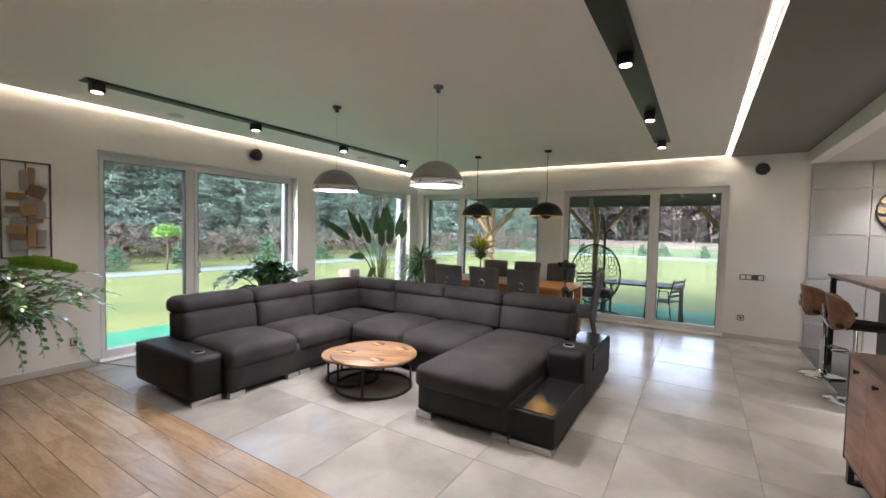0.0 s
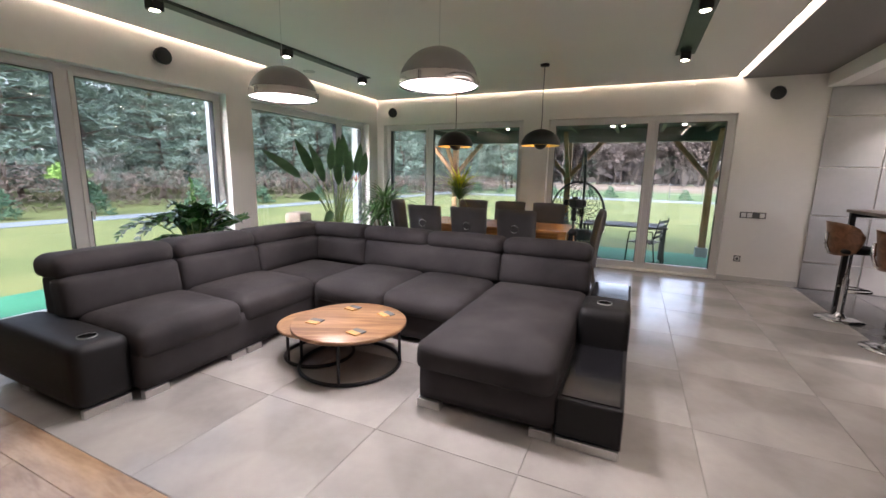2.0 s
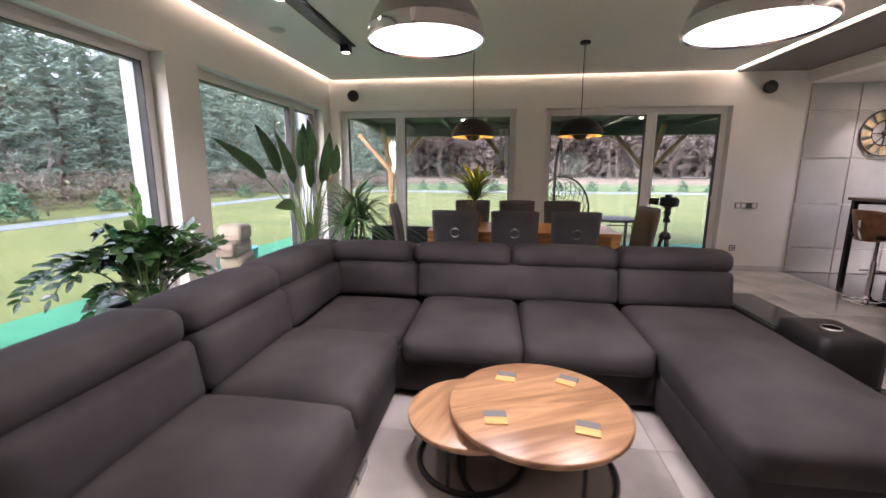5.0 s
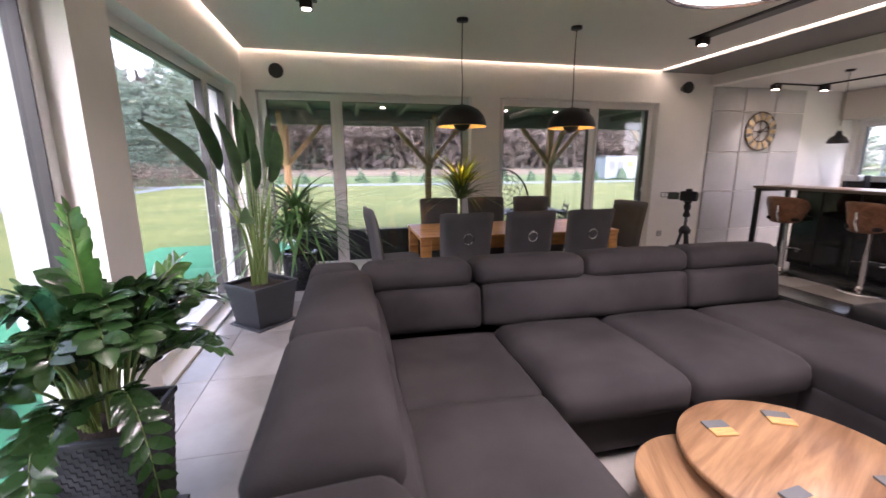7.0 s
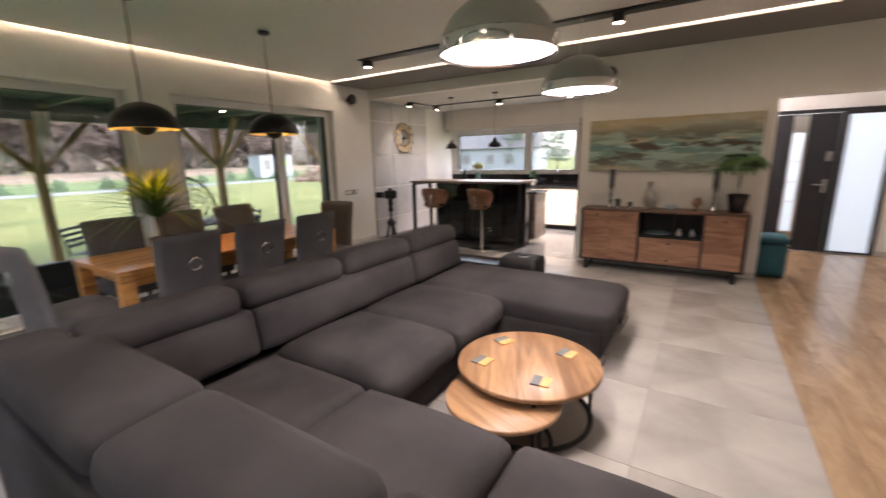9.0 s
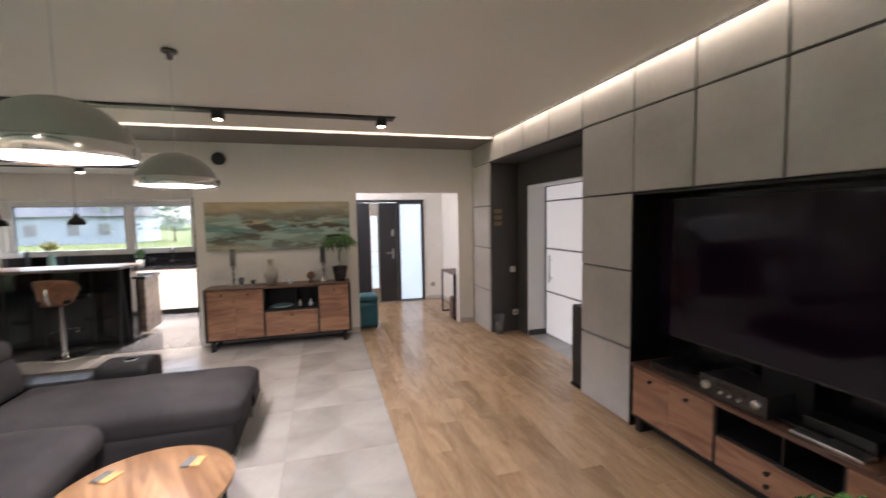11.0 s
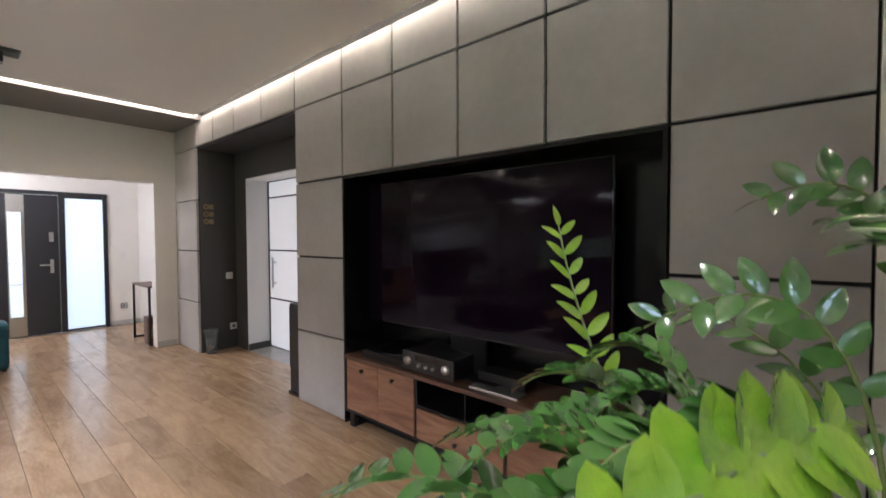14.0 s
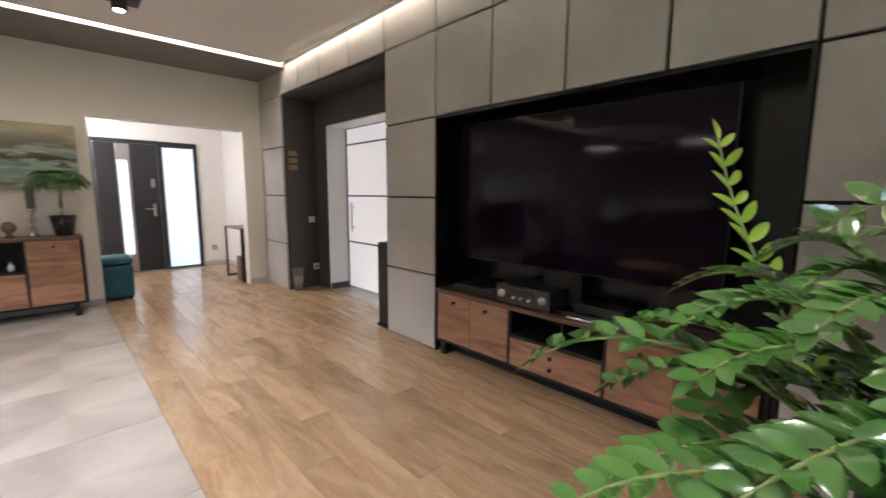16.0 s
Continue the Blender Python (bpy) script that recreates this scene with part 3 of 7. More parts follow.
nest_table(-2.455, 3.245, 0.42, 0.340, 25, "round wooden coffee table on a black ring frame")
nest_table(-2.77, 3.27, 0.31, 0.270, 70, "smaller round wooden table nested under the larger one")
M_GRAPHITE = mat("graphite_slate", (0.12, 0.125, 0.13), 0.6, grain=0.1, grain_size=60)
M_ORANGEWOOD = wood("light_orange_wood", (0.5, 0.27, 0.09), (0.68, 0.40, 0.15), along=(3, 20, 20), rough=0.45)
for x, y, a in ((-2.60, 3.475, -8), (-2.285, 3.475, -25), (-2.655, 3.095, 5), (-2.265, 3.065, -12)):
    c = empty("coaster", pose(x, y, 0.340, 0, 0, a), "square coaster half orange wood and half slate on the table", "coaster", "coasters on the table")
    part("wood_half", box(-0.05, 0.05, -0.05, 0.0, 0, 0.009, 0.002), M_ORANGEWOOD, c, "orange wood half")
    part("slate_half", box(-0.05, 0.05, 0.0, 0.05, 0, 0.009, 0.002), M_GRAPHITE, c, "grey slate half")

# ---- ceiling lights ----
M_SPOTBODY = mat("black_spot_body", (0.012, 0.011, 0.011), 0.35, grain=0.1, grain_size=50)
M_GREYLAC = mat("grey_satin_lacquer", (0.30, 0.30, 0.29), 0.32, grain=0.04, grain_size=30, coat=0.3)
M_RIPPLE = glow("rippled_glass_glow", (1.0, 0.93, 0.84), 0.6)
M_NICKEL = mat("dark_nickel", (0.16, 0.16, 0.165), 0.25, 1.0, grain=0.05, grain_size=40)
M_GOLD = mat("gold_lining", (0.75, 0.5, 0.18), 0.3, 0.8, grain=0.06, grain_size=30)


def spot(x, y, z, power, group):
    e = empty("ceiling_spot", pose(x, y, z), "small black cube spotlight with a warm lamp", "spotlight", group)
    bm = box(-0.05, 0.05, -0.05, 0.05, -0.075, 0.0, 0.004)
    part("housing", bm, M_SPOTBODY, e)
    part("lamp_face", lathe([(0.0, -0.0765), (0.034, -0.0765), (0.037, -0.0755)], 20), M_BULB, e, "glowing warm lamp face")
    l = new("spot_lamp", bpy.data.lights.new("spot_lamp", "SPOT"))
    l.data.energy, l.data.spot_size, l.data.spot_blend, l.data.color, l.data.shadow_soft_size = power, radians(95), 0.8, (1.0, 0.88, 0.72), 0.02
    l.matrix_basis = look((x, y, z - 0.085), (x, y + 0.001, z - 2))
    return e


def channel(x, y0, y1, w):
    return tagged(part("light_channel", add_box(box(x - w / 2, x + w / 2, y0, y1, H - 0.012, H - 0.002, 0.002), x - w / 2 + 0.025, x + w / 2 - 0.025, y0 + 0.02, y1 - 0.02, H - 0.018, H - 0.011, 0.002), M_SPOTBODY),
                  "long matt black lighting channel on the ceiling", "light channel", "ceiling light channels")


channel(-4.36, 1.58, 6.20, 0.17)
channel(-0.25, 1.52, 6.42, 0.19)
for y in (1.68, 3.22, 4.66, 6.11):
    spot(-4.36, y, H - 0.018, 4, "spots over the window side")
for y in (1.66, 3.26, 4.84, 6.32):
    spot(-0.25, y, H - 0.018, 4, "spots over the walkway")


def dome_pendant(x, y):
    e = empty("dome_pendant", pose(x, y, 0), "grey lacquered dome pendant lamp with chrome rim, lit", "pendant lamp", "dome pendants over the coffee table")
    z0, r = 1.932, 0.238
    prof = [(r * math.cos(a), z0 + 0.222 * math.sin(a)) for a in (math.pi / 2 * i / 14 for i in range(2, 15))]
    inner = [(q * 0.985, z - 0.006) for q, z in prof[::-1]]
    part("dome", lathe(prof + inner, 48), M_GREYLAC, e, "grey lacquered dome")
    a = math.pi / 2 * 2 / 14
    band = [(r * 1.004, z0), (r * 1.003 * math.cos(a * 0.5), z0 + 0.222 * math.sin(a * 0.5)), (r * 1.004 * math.cos(a), z0 + 0.224 * math.sin(a)), (r * 1.0 * math.cos(a * 1.15), z0 + 0.226 * math.sin(a * 1.15)),
            (r * 0.97 * math.cos(a), z0 + 0.215 * math.sin(a)), (r * 0.975, z0)]
    rim = part("rim", lathe(band + [band[0]], 48), M_CHROME, e, "polished chrome rim")
    for i in range(3):
        t = 2 * math.pi * i / 3 + 0.5
        part("clip", rod((r * math.cos(t), r * math.sin(t), z0 + 0.005), (r * 1.02 * math.cos(t), r * 1.02 * math.sin(t), z0 + 0.045), 0.009, n=10), M_CHROME, rim)
    rip = []
    for i in range(22):
        q = r * 0.965 * (1 - i / 22)
        rip.append((q, z0 + 0.006 + 0.055 * (1 - (q / r) ** 2) + (0.003 if i % 2 else 0)))
    part("reflector", lathe(rip + [(0.0, z0 + 0.062)], 48), M_RIPPLE, e, "glowing ribbed white reflector")
    part("cable", rod((0, 0, z0 + 0.2), (0, 0, H - 0.06), 0.0022, n=6), M_CHROME, e, "thin steel cable")
    part("canopy", lathe([(0.0, H - 0.002), (0.045, H - 0.002), (0.045, H - 0.02), (0.022, H - 0.03), (0.018, H - 0.06), (0.0, H - 0.062)], 24), M_NICKEL, e, "dark nickel ceiling cup")
    l = new("dome_lamp", bpy.data.lights.new("dome_lamp", "SPOT"))
    l.data.energy, l.data.spot_size, l.data.spot_blend, l.data.color, l.data.shadow_soft_size = 11, radians(150), 0.6, (1.0, 0.93, 0.83), 0.16
    l.matrix_basis = look((x, y, z0 - 0.03), (x, y + 0.001, 0))
    return e


dome_pendant(-2.98, 3.215)
dome_pendant(-1.74, 3.21)


def black_pendant(x, y):
    e = empty("black_pendant", pose(x, y, 0), "matt black dome pendant with gold inside and black globe", "pendant lamp", "black pendants over the dining table")
    z0, r = 1.815, 0.245
    outer = [(r * math.cos(a), z0 + 0.205 * math.sin(a)) for a in (math.pi / 2 * i / 14 for i in range(15))]
    part("dome", lathe(outer[:-1] + [(0.012, z0 + 0.21)], 40), M_BLACK, e)
    part("lining", lathe([(q * 0.985, z - 0.004) for q, z in outer[:-1]] + [(0.0, z0 + 0.198)], 40), M_GOLD, e, "gold painted inside")
    part("globe", lathe([(0.0, z0 - 0.05)] + [(0.085 * math.cos(a), z0 + 0.03 + 0.08 * math.sin(a)) for a in (-math.pi / 2 + math.pi * i / 12 for i in range(1, 8))], 28), M_BLACK, e, "black half globe")
    part("bulb", lathe([(0.0, z0 + 0.02), (0.035, z0 + 0.035), (0.045, z0 + 0.07), (0.03, z0 + 0.10), (0.0, z0 + 0.12)], 20), glow_warm, e, "glowing warm bulb")
    part("cable", tube([(0, 0, z0 + 0.2), (0.004, 0.002, z0 + 0.4), (-0.003, 0.003, z0 + 0.6), (0, 0, H - 0.03)], 0.005, 6), M_BLACK, e)
    part("canopy", lathe([(0.0, H - 0.002), (0.055, H - 0.002), (0.055, H - 0.028), (0.0, H - 0.03)], 24), M_BLACK, e)
    return e


glow_warm = glow("amber_bulb", (1.0, 0.72, 0.36), 17.0)
black_pendant(-2.96, 6.335)
black_pendant(-1.77, 6.32)
M_VENT = mat("vent_plastic", (0.5, 0.49, 0.46), 0.5, grain=0.03)
for x, y in ((-4.92, 2.59), (-4.88, 5.59)):
    v = empty("ceiling_vent", pose(x, y, H - 0.001), "round flat pale ceiling vent", "vent", "round ceiling vents")
    part("plate", lathe([(0.0, -0.012), (0.06, -0.012), (0.075, -0.008), (0.085, 0.0)], 28), M_VENT, v)


def wall_speaker(m):
    """Round satellite speaker; the wall is at local y 0, it faces local -y."""
    e = empty("wall_speaker", m, "small round black satellite loudspeaker on a wall bracket", "speaker", "satellite speakers")
    part("bracket", rod((0, 0, 0), (0, -0.06, 0), 0.022), M_BLACK, e)
    part("bracket_plate", move(lathe([(0.0, 0.0), (0.04, 0.0), (0.04, 0.012), (0.0, 0.014)], 20), pose(0, -0.001, 0, 90)), M_BLACK, e)
    part("body", move(lathe([(0.0, 0.0), (0.045, 0.002), (0.07, 0.02), (0.083, 0.06), (0.086, 0.085), (0.078, 0.097)], 28), pose(0, -0.04, 0, 90)), M_BLACK, e)
    part("grille", move(lathe([(0.078, 0.0), (0.06, 0.006), (0.0, 0.012)], 28), pose(0, -0.137, 0, 90)), M_GASKET, e, "black cloth grille")
    return e


wall_speaker(pose(-4.90, YN, 2.55, 0, 0, 0) @ pose(0, 0, 0, 0, 0, 12))
wall_speaker(pose(0.96, YN, 2.56))
wall_speaker(pose(XW, 3.78, 2.575, 0, 0, 90))
wall_speaker(pose(XE, 3.62, 2.55, 0, 0, -90))

# ---- switches and sockets ----
M_GREYPL = mat("graphite_plastic", (0.10, 0.10, 0.10), 0.4, grain=0.05)
M_WHITEPL = mat("white_plastic", (0.75, 0.74, 0.72), 0.35, grain=0.02)


def outlet(m, n=1, framed=True, dark=(), name="wall_socket", label="white wall socket in a dark grey square frame"):
    e = empty(name, m, label, "socket" if "socket" in name else "switch")
    w = 0.072 * n + 0.012
    part("frame", box(-w / 2, w / 2, -0.01, 0, -0.042, 0.042, 0.003), M_GREYPL if framed else M_WHITEPL, e)
    for i in range(n):
        cx = -w / 2 + 0.006 + 0.072 * (i + 0.5)
        ins = part("insert", box(cx - 0.029, cx + 0.029, -0.014, -0.009, -0.03, 0.03, 0.002), M_GREYPL if i in dark else M_WHITEPL, e)
        if "socket" in name:
            part("hole", move(lathe([(0.0, 0.0), (0.018, 0.0), (0.019, 0.001)], 20), pose(cx, -0.0145, 0, 90)), M_GREYPL, ins)
    return e


outlet(pose(0.91, YN, 0.955), 4, True, (2,), "light_switch", "row of white light switches in a grey frame")
outlet(pose(0.80, YN, 0.33))
outlet(pose(XW, 1.77, 0.30, 0, 0, 90))
outlet(pose(XW, 1.77, 0.945, 0, 0, 90), 1, False, (), "light_switch", "single white light switch on the wall")
outlet(pose(XE, 3.71, 0.97, 0, 0, -90), 3, False, (), "light_switch", "row of white light switches on the cream wall")
outlet(pose(3.6, 0.10, 1.14, 0, 0, -90), 1, False, (), "light_switch", "single pale light switch in the hall")
outlet(pose(3.6, 0.10, 0.31, 0, 0, -90))
outlet(pose(NX1 - 0.014, -0.38, 0.93, 0, 0, -90), 1, False, (), "light_switch", "small white light switch on the dark wall")
outlet(pose(NX1 - 0.014, -0.42, 0.28, 0, 0, -90), 1, False, (), "wall_socket", "small white wall socket on the dark wall")
cable = tagged(part("power_cable", tube([(XW + 0.03, 1.77, 0.29), (XW + 0.06, 1.80, 0.20), (XW + 0.07, 1.90, 0.06), (XW + 0.12, 2.05, 0.006), (-4.9, 2.15, 0.006), (-4.5, 2.10, 0.006), (-4.14, 2.2, 0.006)], 0.004, 6), M_GASKET),
               "thin black power cable from the socket to the sofa", "cable")
part("plug", lathe([(0.0, 0.0), (0.018, 0.0), (0.016, 0.03), (0.0, 0.032)], 14, None, (0, 0, 0)), M_GASKET, cable).matrix_basis = pose(XW + 0.014, 1.77, 0.30, 0, 90, 0)

# ---- metal wall art ----
M_BRONZE = mat("aged_bronze", (0.32, 0.20, 0.09), 0.4, 0.7, grain=0.15, grain_size=25)
M_PEWTER = mat("pewter", (0.30, 0.28, 0.26), 0.4, 0.7, grain=0.12, grain_size=25)
M_COPPER = mat("brown_copper", (0.22, 0.14, 0.10), 0.4, 0.7, grain=0.12, grain_size=25)
M_FRAMEBR = mat("dark_bronze_frame", (0.06, 0.045, 0.035), 0.45, 0.5, grain=0.1)
art = empty("metal_wall_art", pose(XW, 1.42, 1.66, 0, 0, 90), "abstract bronze and pewter metal plates in a thin frame", "wall art")
bm = bmesh.new()
for a in ((-0.18, -0.168, -0.03, -0.008, -0.465, 0.465), (0.168, 0.18, -0.03, -0.008, -0.465, 0.465), (-0.168, 0.168, -0.03, -0.008, 0.453, 0.465), (-0.168, 0.168, -0.03, -0.008, -0.465, -0.453), (-0.004, 0.004, -0.022, -0.010, -0.453, 0.453), (-0.168, 0.168, -0.021, -0.012, -0.075, -0.067)):
    add_box(bm, *a, 0.002, 1)
part("frame", bm, M_FRAMEBR, art)
plates = [(0.035, 0.33, 0.05, 0.16, 0, M_BRONZE), (-0.015, 0.28, 0.06, 0.19, 0, M_PEWTER), (-0.07, 0.13, 0.14, 0.06, 0, M_BRONZE), (0.07, 0.18, 0.12, 0.12, 20, M_COPPER), (0.035, 0.08, 0.15, 0.10, 10, M_PEWTER),
          (-0.09, 0.0, 0.12, 0.06, 0, M_COPPER), (0.10, 0.0, 0.07, 0.17, 0, M_PEWTER), (0.01, 0.0, 0.12, 0.1, -15, M_BRONZE), (-0.05, -0.12, 0.11, 0.09, 5, M_PEWTER), (0.06, -0.08, 0.12, 0.08, 0, M_COPPER),
          (-0.08, -0.19, 0.13, 0.08, 0, M_BRONZE), (0.03, -0.25, 0.06, 0.2, 0, M_BRONZE), (0.10, -0.28, 0.07, 0.18, 4, M_PEWTER), (-0.06, -0.27, 0.12, 0.09, 0, M_COPPER), (-0.06, -0.34, 0.12, 0.09, 3, M_PEWTER)]
for i, (x, z, w, h, a, mt) in enumerate(plates):
    part("plate", move(box(-w / 2, w / 2, -0.004, 0.0, -h / 2, h / 2, 0.0035, 2), pose(x, -0.026 - 0.0045 * (i % 4), z, 0, a, 0)), mt, art)

# ---- dining set ----
M_TABLEWOOD = wood("honey_sheesham", (0.30, 0.12, 0.035), (0.62, 0.31, 0.10), along=(0.7, 6, 6), rough=0.3)
dt = empty("dining_table", pose(-2.385, 6.45, 0), "solid honey coloured wooden dining table with thick legs", "dining table")
for i in range(6):
    part("plank", box(-1.06, 1.06, -0.45 + 0.15 * i + 0.001, -0.30 + 0.15 * i - 0.001, 0.725, 0.765, 0.003, 1), M_TABLEWOOD, dt)
part("apron", add_box(add_box(box(-0.97, 0.97, -0.40, -0.375, 0.625, 0.724), -0.97, 0.97, 0.375, 0.40, 0.625, 0.724), -0.97, -0.94, -0.375, 0.375, 0.625, 0.724), M_TABLEWOOD, dt)
for sx_ in (-1, 1):
    for sy_ in (-1, 1):
        part("leg", box(sx_ * 1.005 - 0.05, sx_ * 1.005 + 0.05, sy_ * 0.395 - 0.05, sy_ * 0.395 + 0.05, 0, 0.724, 0.006), M_TABLEWOOD, dt)
M_CHAIRF = mat("grey_velvet", (0.075, 0.072, 0.075), 0.8, grain=0.14, grain_size=200, second=(0.095, 0.09, 0.092), patch=4, bump=0.15, bump_size=300, spec=0.3)
M_DARKLEG = wood("dark_leg", (0.02, 0.014, 0.01), (0.05, 0.035, 0.025), along=(6, 6, 0.5), rough=0.4)


def dining_chair():
    """Stands at the origin and faces +y, its back at y -0.25."""
    e = empty("dining_chair", pose(0, 0, 0), "grey velvet dining chair with high back and chrome ring", "dining chair", "chairs round the dining table")
    part("seat", move(cushion(0.48, 0.48, 0.13, 0.04, 0.02, 8, 8, 3), pose(0, 0.02, 0.37)), M_CHAIRF, e)
    bm = bmesh.new()
    n, k = 10, 12
    grid = {}
    for s in (0, 1):
        for i in range(n + 1):
            for j in range(k + 1):
                u, v = i / n * 2 - 1, j / k
                w = 0.225 + 0.02 * v
                y = -0.225 - 0.10 * v ** 1.8 + 0.045 * u * u * (0.4 + 0.6 * v) + (0.035 if s else -0.035)
                edge = min(1, (1 - abs(u)) * 6, (1 - v) * 8 + 0.05)
                y = y if edge >= 1 else y + (-(0.035 if s else -0.035)) * (1 - edge ** 0.5)
                grid[s, i, j] = bm.verts.new((u * w, y, 0.34 + 0.68 * v + (0.012 if abs(u) < 0.9 and j == k else 0)))
    for s in (0, 1):
        for i in range(n):
            for j in range(k):
                q = [grid[s, i, j], grid[s, i + 1, j], grid[s, i + 1, j + 1], grid[s, i, j + 1]]
                bm.faces.new(q if s == 0 else q[::-1])
    for j in range(k):
        for i in (0, n):
            bm.faces.new((grid[0, i, j], grid[1, i, j], grid[1, i, j + 1], grid[0, i, j + 1]))
    for i in range(n):
        for j in (0, k):
            bm.faces.new((grid[0, i, j], grid[1, i, j], grid[1, i + 1, j], grid[0, i + 1, j]))
    bmesh.ops.recalc_face_normals(bm, faces=bm.faces)
    for f in bm.faces:
        f.smooth = True
    back = part("backrest", bm, M_CHAIRF, e)
    rr = 0.045
    part("ring", tube([(rr * math.cos(a), -0.318 - 0.004 * math.sin(a), 0.80 + rr * math.sin(a)) for a in (2 * math.pi * i / 28 for i in range(28))], 0.007, 8, None, True), M_CHROME, back, "chrome knocker ring")
    part("ring_clip", box(-0.014, 0.014, -0.325, -0.29, 0.835, 0.855, 0.004), M_CHROME, back)
    for sx_ in (-1, 1):
        part("leg", rod((sx_ * 0.20, 0.21, 0.0), (sx_ * 0.19, 0.19, 0.38), 0.014, 0.024, 8), M_DARKLEG, e)
        part("leg", rod((sx_ * 0.20, -0.27, 0.0), (sx_ * 0.19, -0.19, 0.38), 0.014, 0.024, 8), M_DARKLEG, e)
    return e


c0 = dining_chair()
c0.matrix_basis = pose(-3.09, 5.93, 0)
for x, y, a in ((-2.48, 5.94, 0), (-1.87, 5.945, 0), (-3.0, 6.98, 180), (-2.38, 6.98, 181), (-1.78, 6.97, 179), (-3.62, 6.38, -84), (-1.24, 6.28, 100)):
    copy_thing(c0, pose(x, y, 0, 0, 0, a))

# ---- camera on tripod ----
tp = empty("tripod", pose(-1.165, 5.30, 0), "black photo tripod with spread legs and ball head", "tripod")
for i in range(3):
    a = 2 * math.pi * i / 3 + 0.5
    leg = part("leg", rod((0.02 * math.cos(a), 0.02 * math.sin(a), 0.86), (0.21 * math.cos(a), 0.21 * math.sin(a), 0.0), 0.014, 0.009, 10), M_BLACK, tp)
    part("leg_lock", rod((0.09 * math.cos(a), 0.09 * math.sin(a), 0.545), (0.098 * math.cos(a), 0.098 * math.sin(a), 0.505), 0.018, n=10), M_GREYPL, leg)
part("collar", lathe([(0.0, 0.83), (0.045, 0.83), (0.05, 0.86), (0.03, 0.89), (0.014, 0.90)], 16), M_BLACK, tp)
part("column", rod((0, 0, 0.88), (0, 0, 1.05), 0.013), M_GREYPL, tp)
part("ball_head", lathe([(0.0, 0.98), (0.028, 0.98), (0.03, 1.0), (0.018, 1.03), (0.028, 1.05), (0.03, 1.08), (0.02, 1.10), (0.034, 1.105), (0.034, 1.118), (0.0, 1.119)], 18), M_BLACK, tp)
cb = empty("photo_camera", pose(-1.165, 5.30, 1.119, 0, 0, -50), "black mirrorless camera with open side screen on tripod", "camera")
part("body", add_box(box(-0.065, 0.065, -0.03, 0.03, 0.0, 0.085, 0.01), -0.025, 0.025, -0.025, 0.025, 0.08, 0.108, 0.01), M_BLACK, cb)
part("lens", move(lathe([(0.0, 0.0), (0.036, 0.0), (0.036, 0.05), (0.039, 0.055), (0.039, 0.085), (0.03, 0.086), (0.0, 0.08)], 24), pose(0.0, 0.028, 0.042, -90)), M_BLACK, cb)
part("screen", box(-0.16, -0.07, -0.034, -0.026, 0.012, 0.072, 0.003), M_BLACKGLOSS, cb, "flipped out black screen")
part("grip", box(0.045, 0.072, -0.02, 0.05, 0.0, 0.075, 0.012), M_BLACK, cb)

# ---- plants ----
M_LEAF = mat("zz_leaf", (0.055, 0.17, 0.034), 0.16, grain=0.2, grain_size=14, second=(0.10, 0.26, 0.05), patch=7, coat=1.0, bump=0.3, bump_size=38)
# Darker copy of zz_leaf: the window plant's dimmer light is in its colour.
M_LEAFDIM = mat("zz_leaf_dimmed", (0.028, 0.082, 0.024), 0.26, grain=0.2, grain_size=14, second=(0.04, 0.105, 0.028), patch=7, coat=0.25, bump=0.25, bump_size=38)
M_LEAFNEW = mat("new_leaf", (0.21, 0.45, 0.025), 0.18, grain=0.15, grain_size=14, second=(0.35, 0.56, 0.042), patch=9, coat=1.0, bump=0.8, bump_size=42)
for waxy in (M_LEAF, M_LEAFNEW):
    waxy.node_tree.nodes["Principled BSDF"].inputs["Coat IOR"].default_value = 2.0
M_STEM = mat("green_stem", (0.21, 0.29, 0.09), 0.5, grain=0.15, grain_size=30)
M_STRAP = mat("strap_leaf", (0.05, 0.13, 0.03), 0.4, grain=0.2, grain_size=20, second=(0.09, 0.19, 0.05), patch=5)
M_BANANA = mat("paddle_leaf", (0.035, 0.095, 0.035), 0.35, grain=0.15, grain_size=9, second=(0.055, 0.13, 0.045), patch=5, stretch=(1, 1, 3))
M_YELLOWLEAF = mat("yellow_leaf", (0.66, 0.78, 0.03), 0.4, grain=0.12, grain_size=20, second=(0.42, 0.5, 0.04), patch=8)
M_SOIL = mat("soil", (0.035, 0.022, 0.015), 0.95, grain=0.4, grain_size=60, bump=0.8, bump_size=90)
M_RATTAN = mat("anthracite_rattan", (0.042, 0.045, 0.052), 0.45, grain=0.1, grain_size=30)
M_BARK = mat("cane_bark", (0.17, 0.13, 0.09), 0.8, grain=0.25, grain_size=25, bump=0.4, bump_size=40)


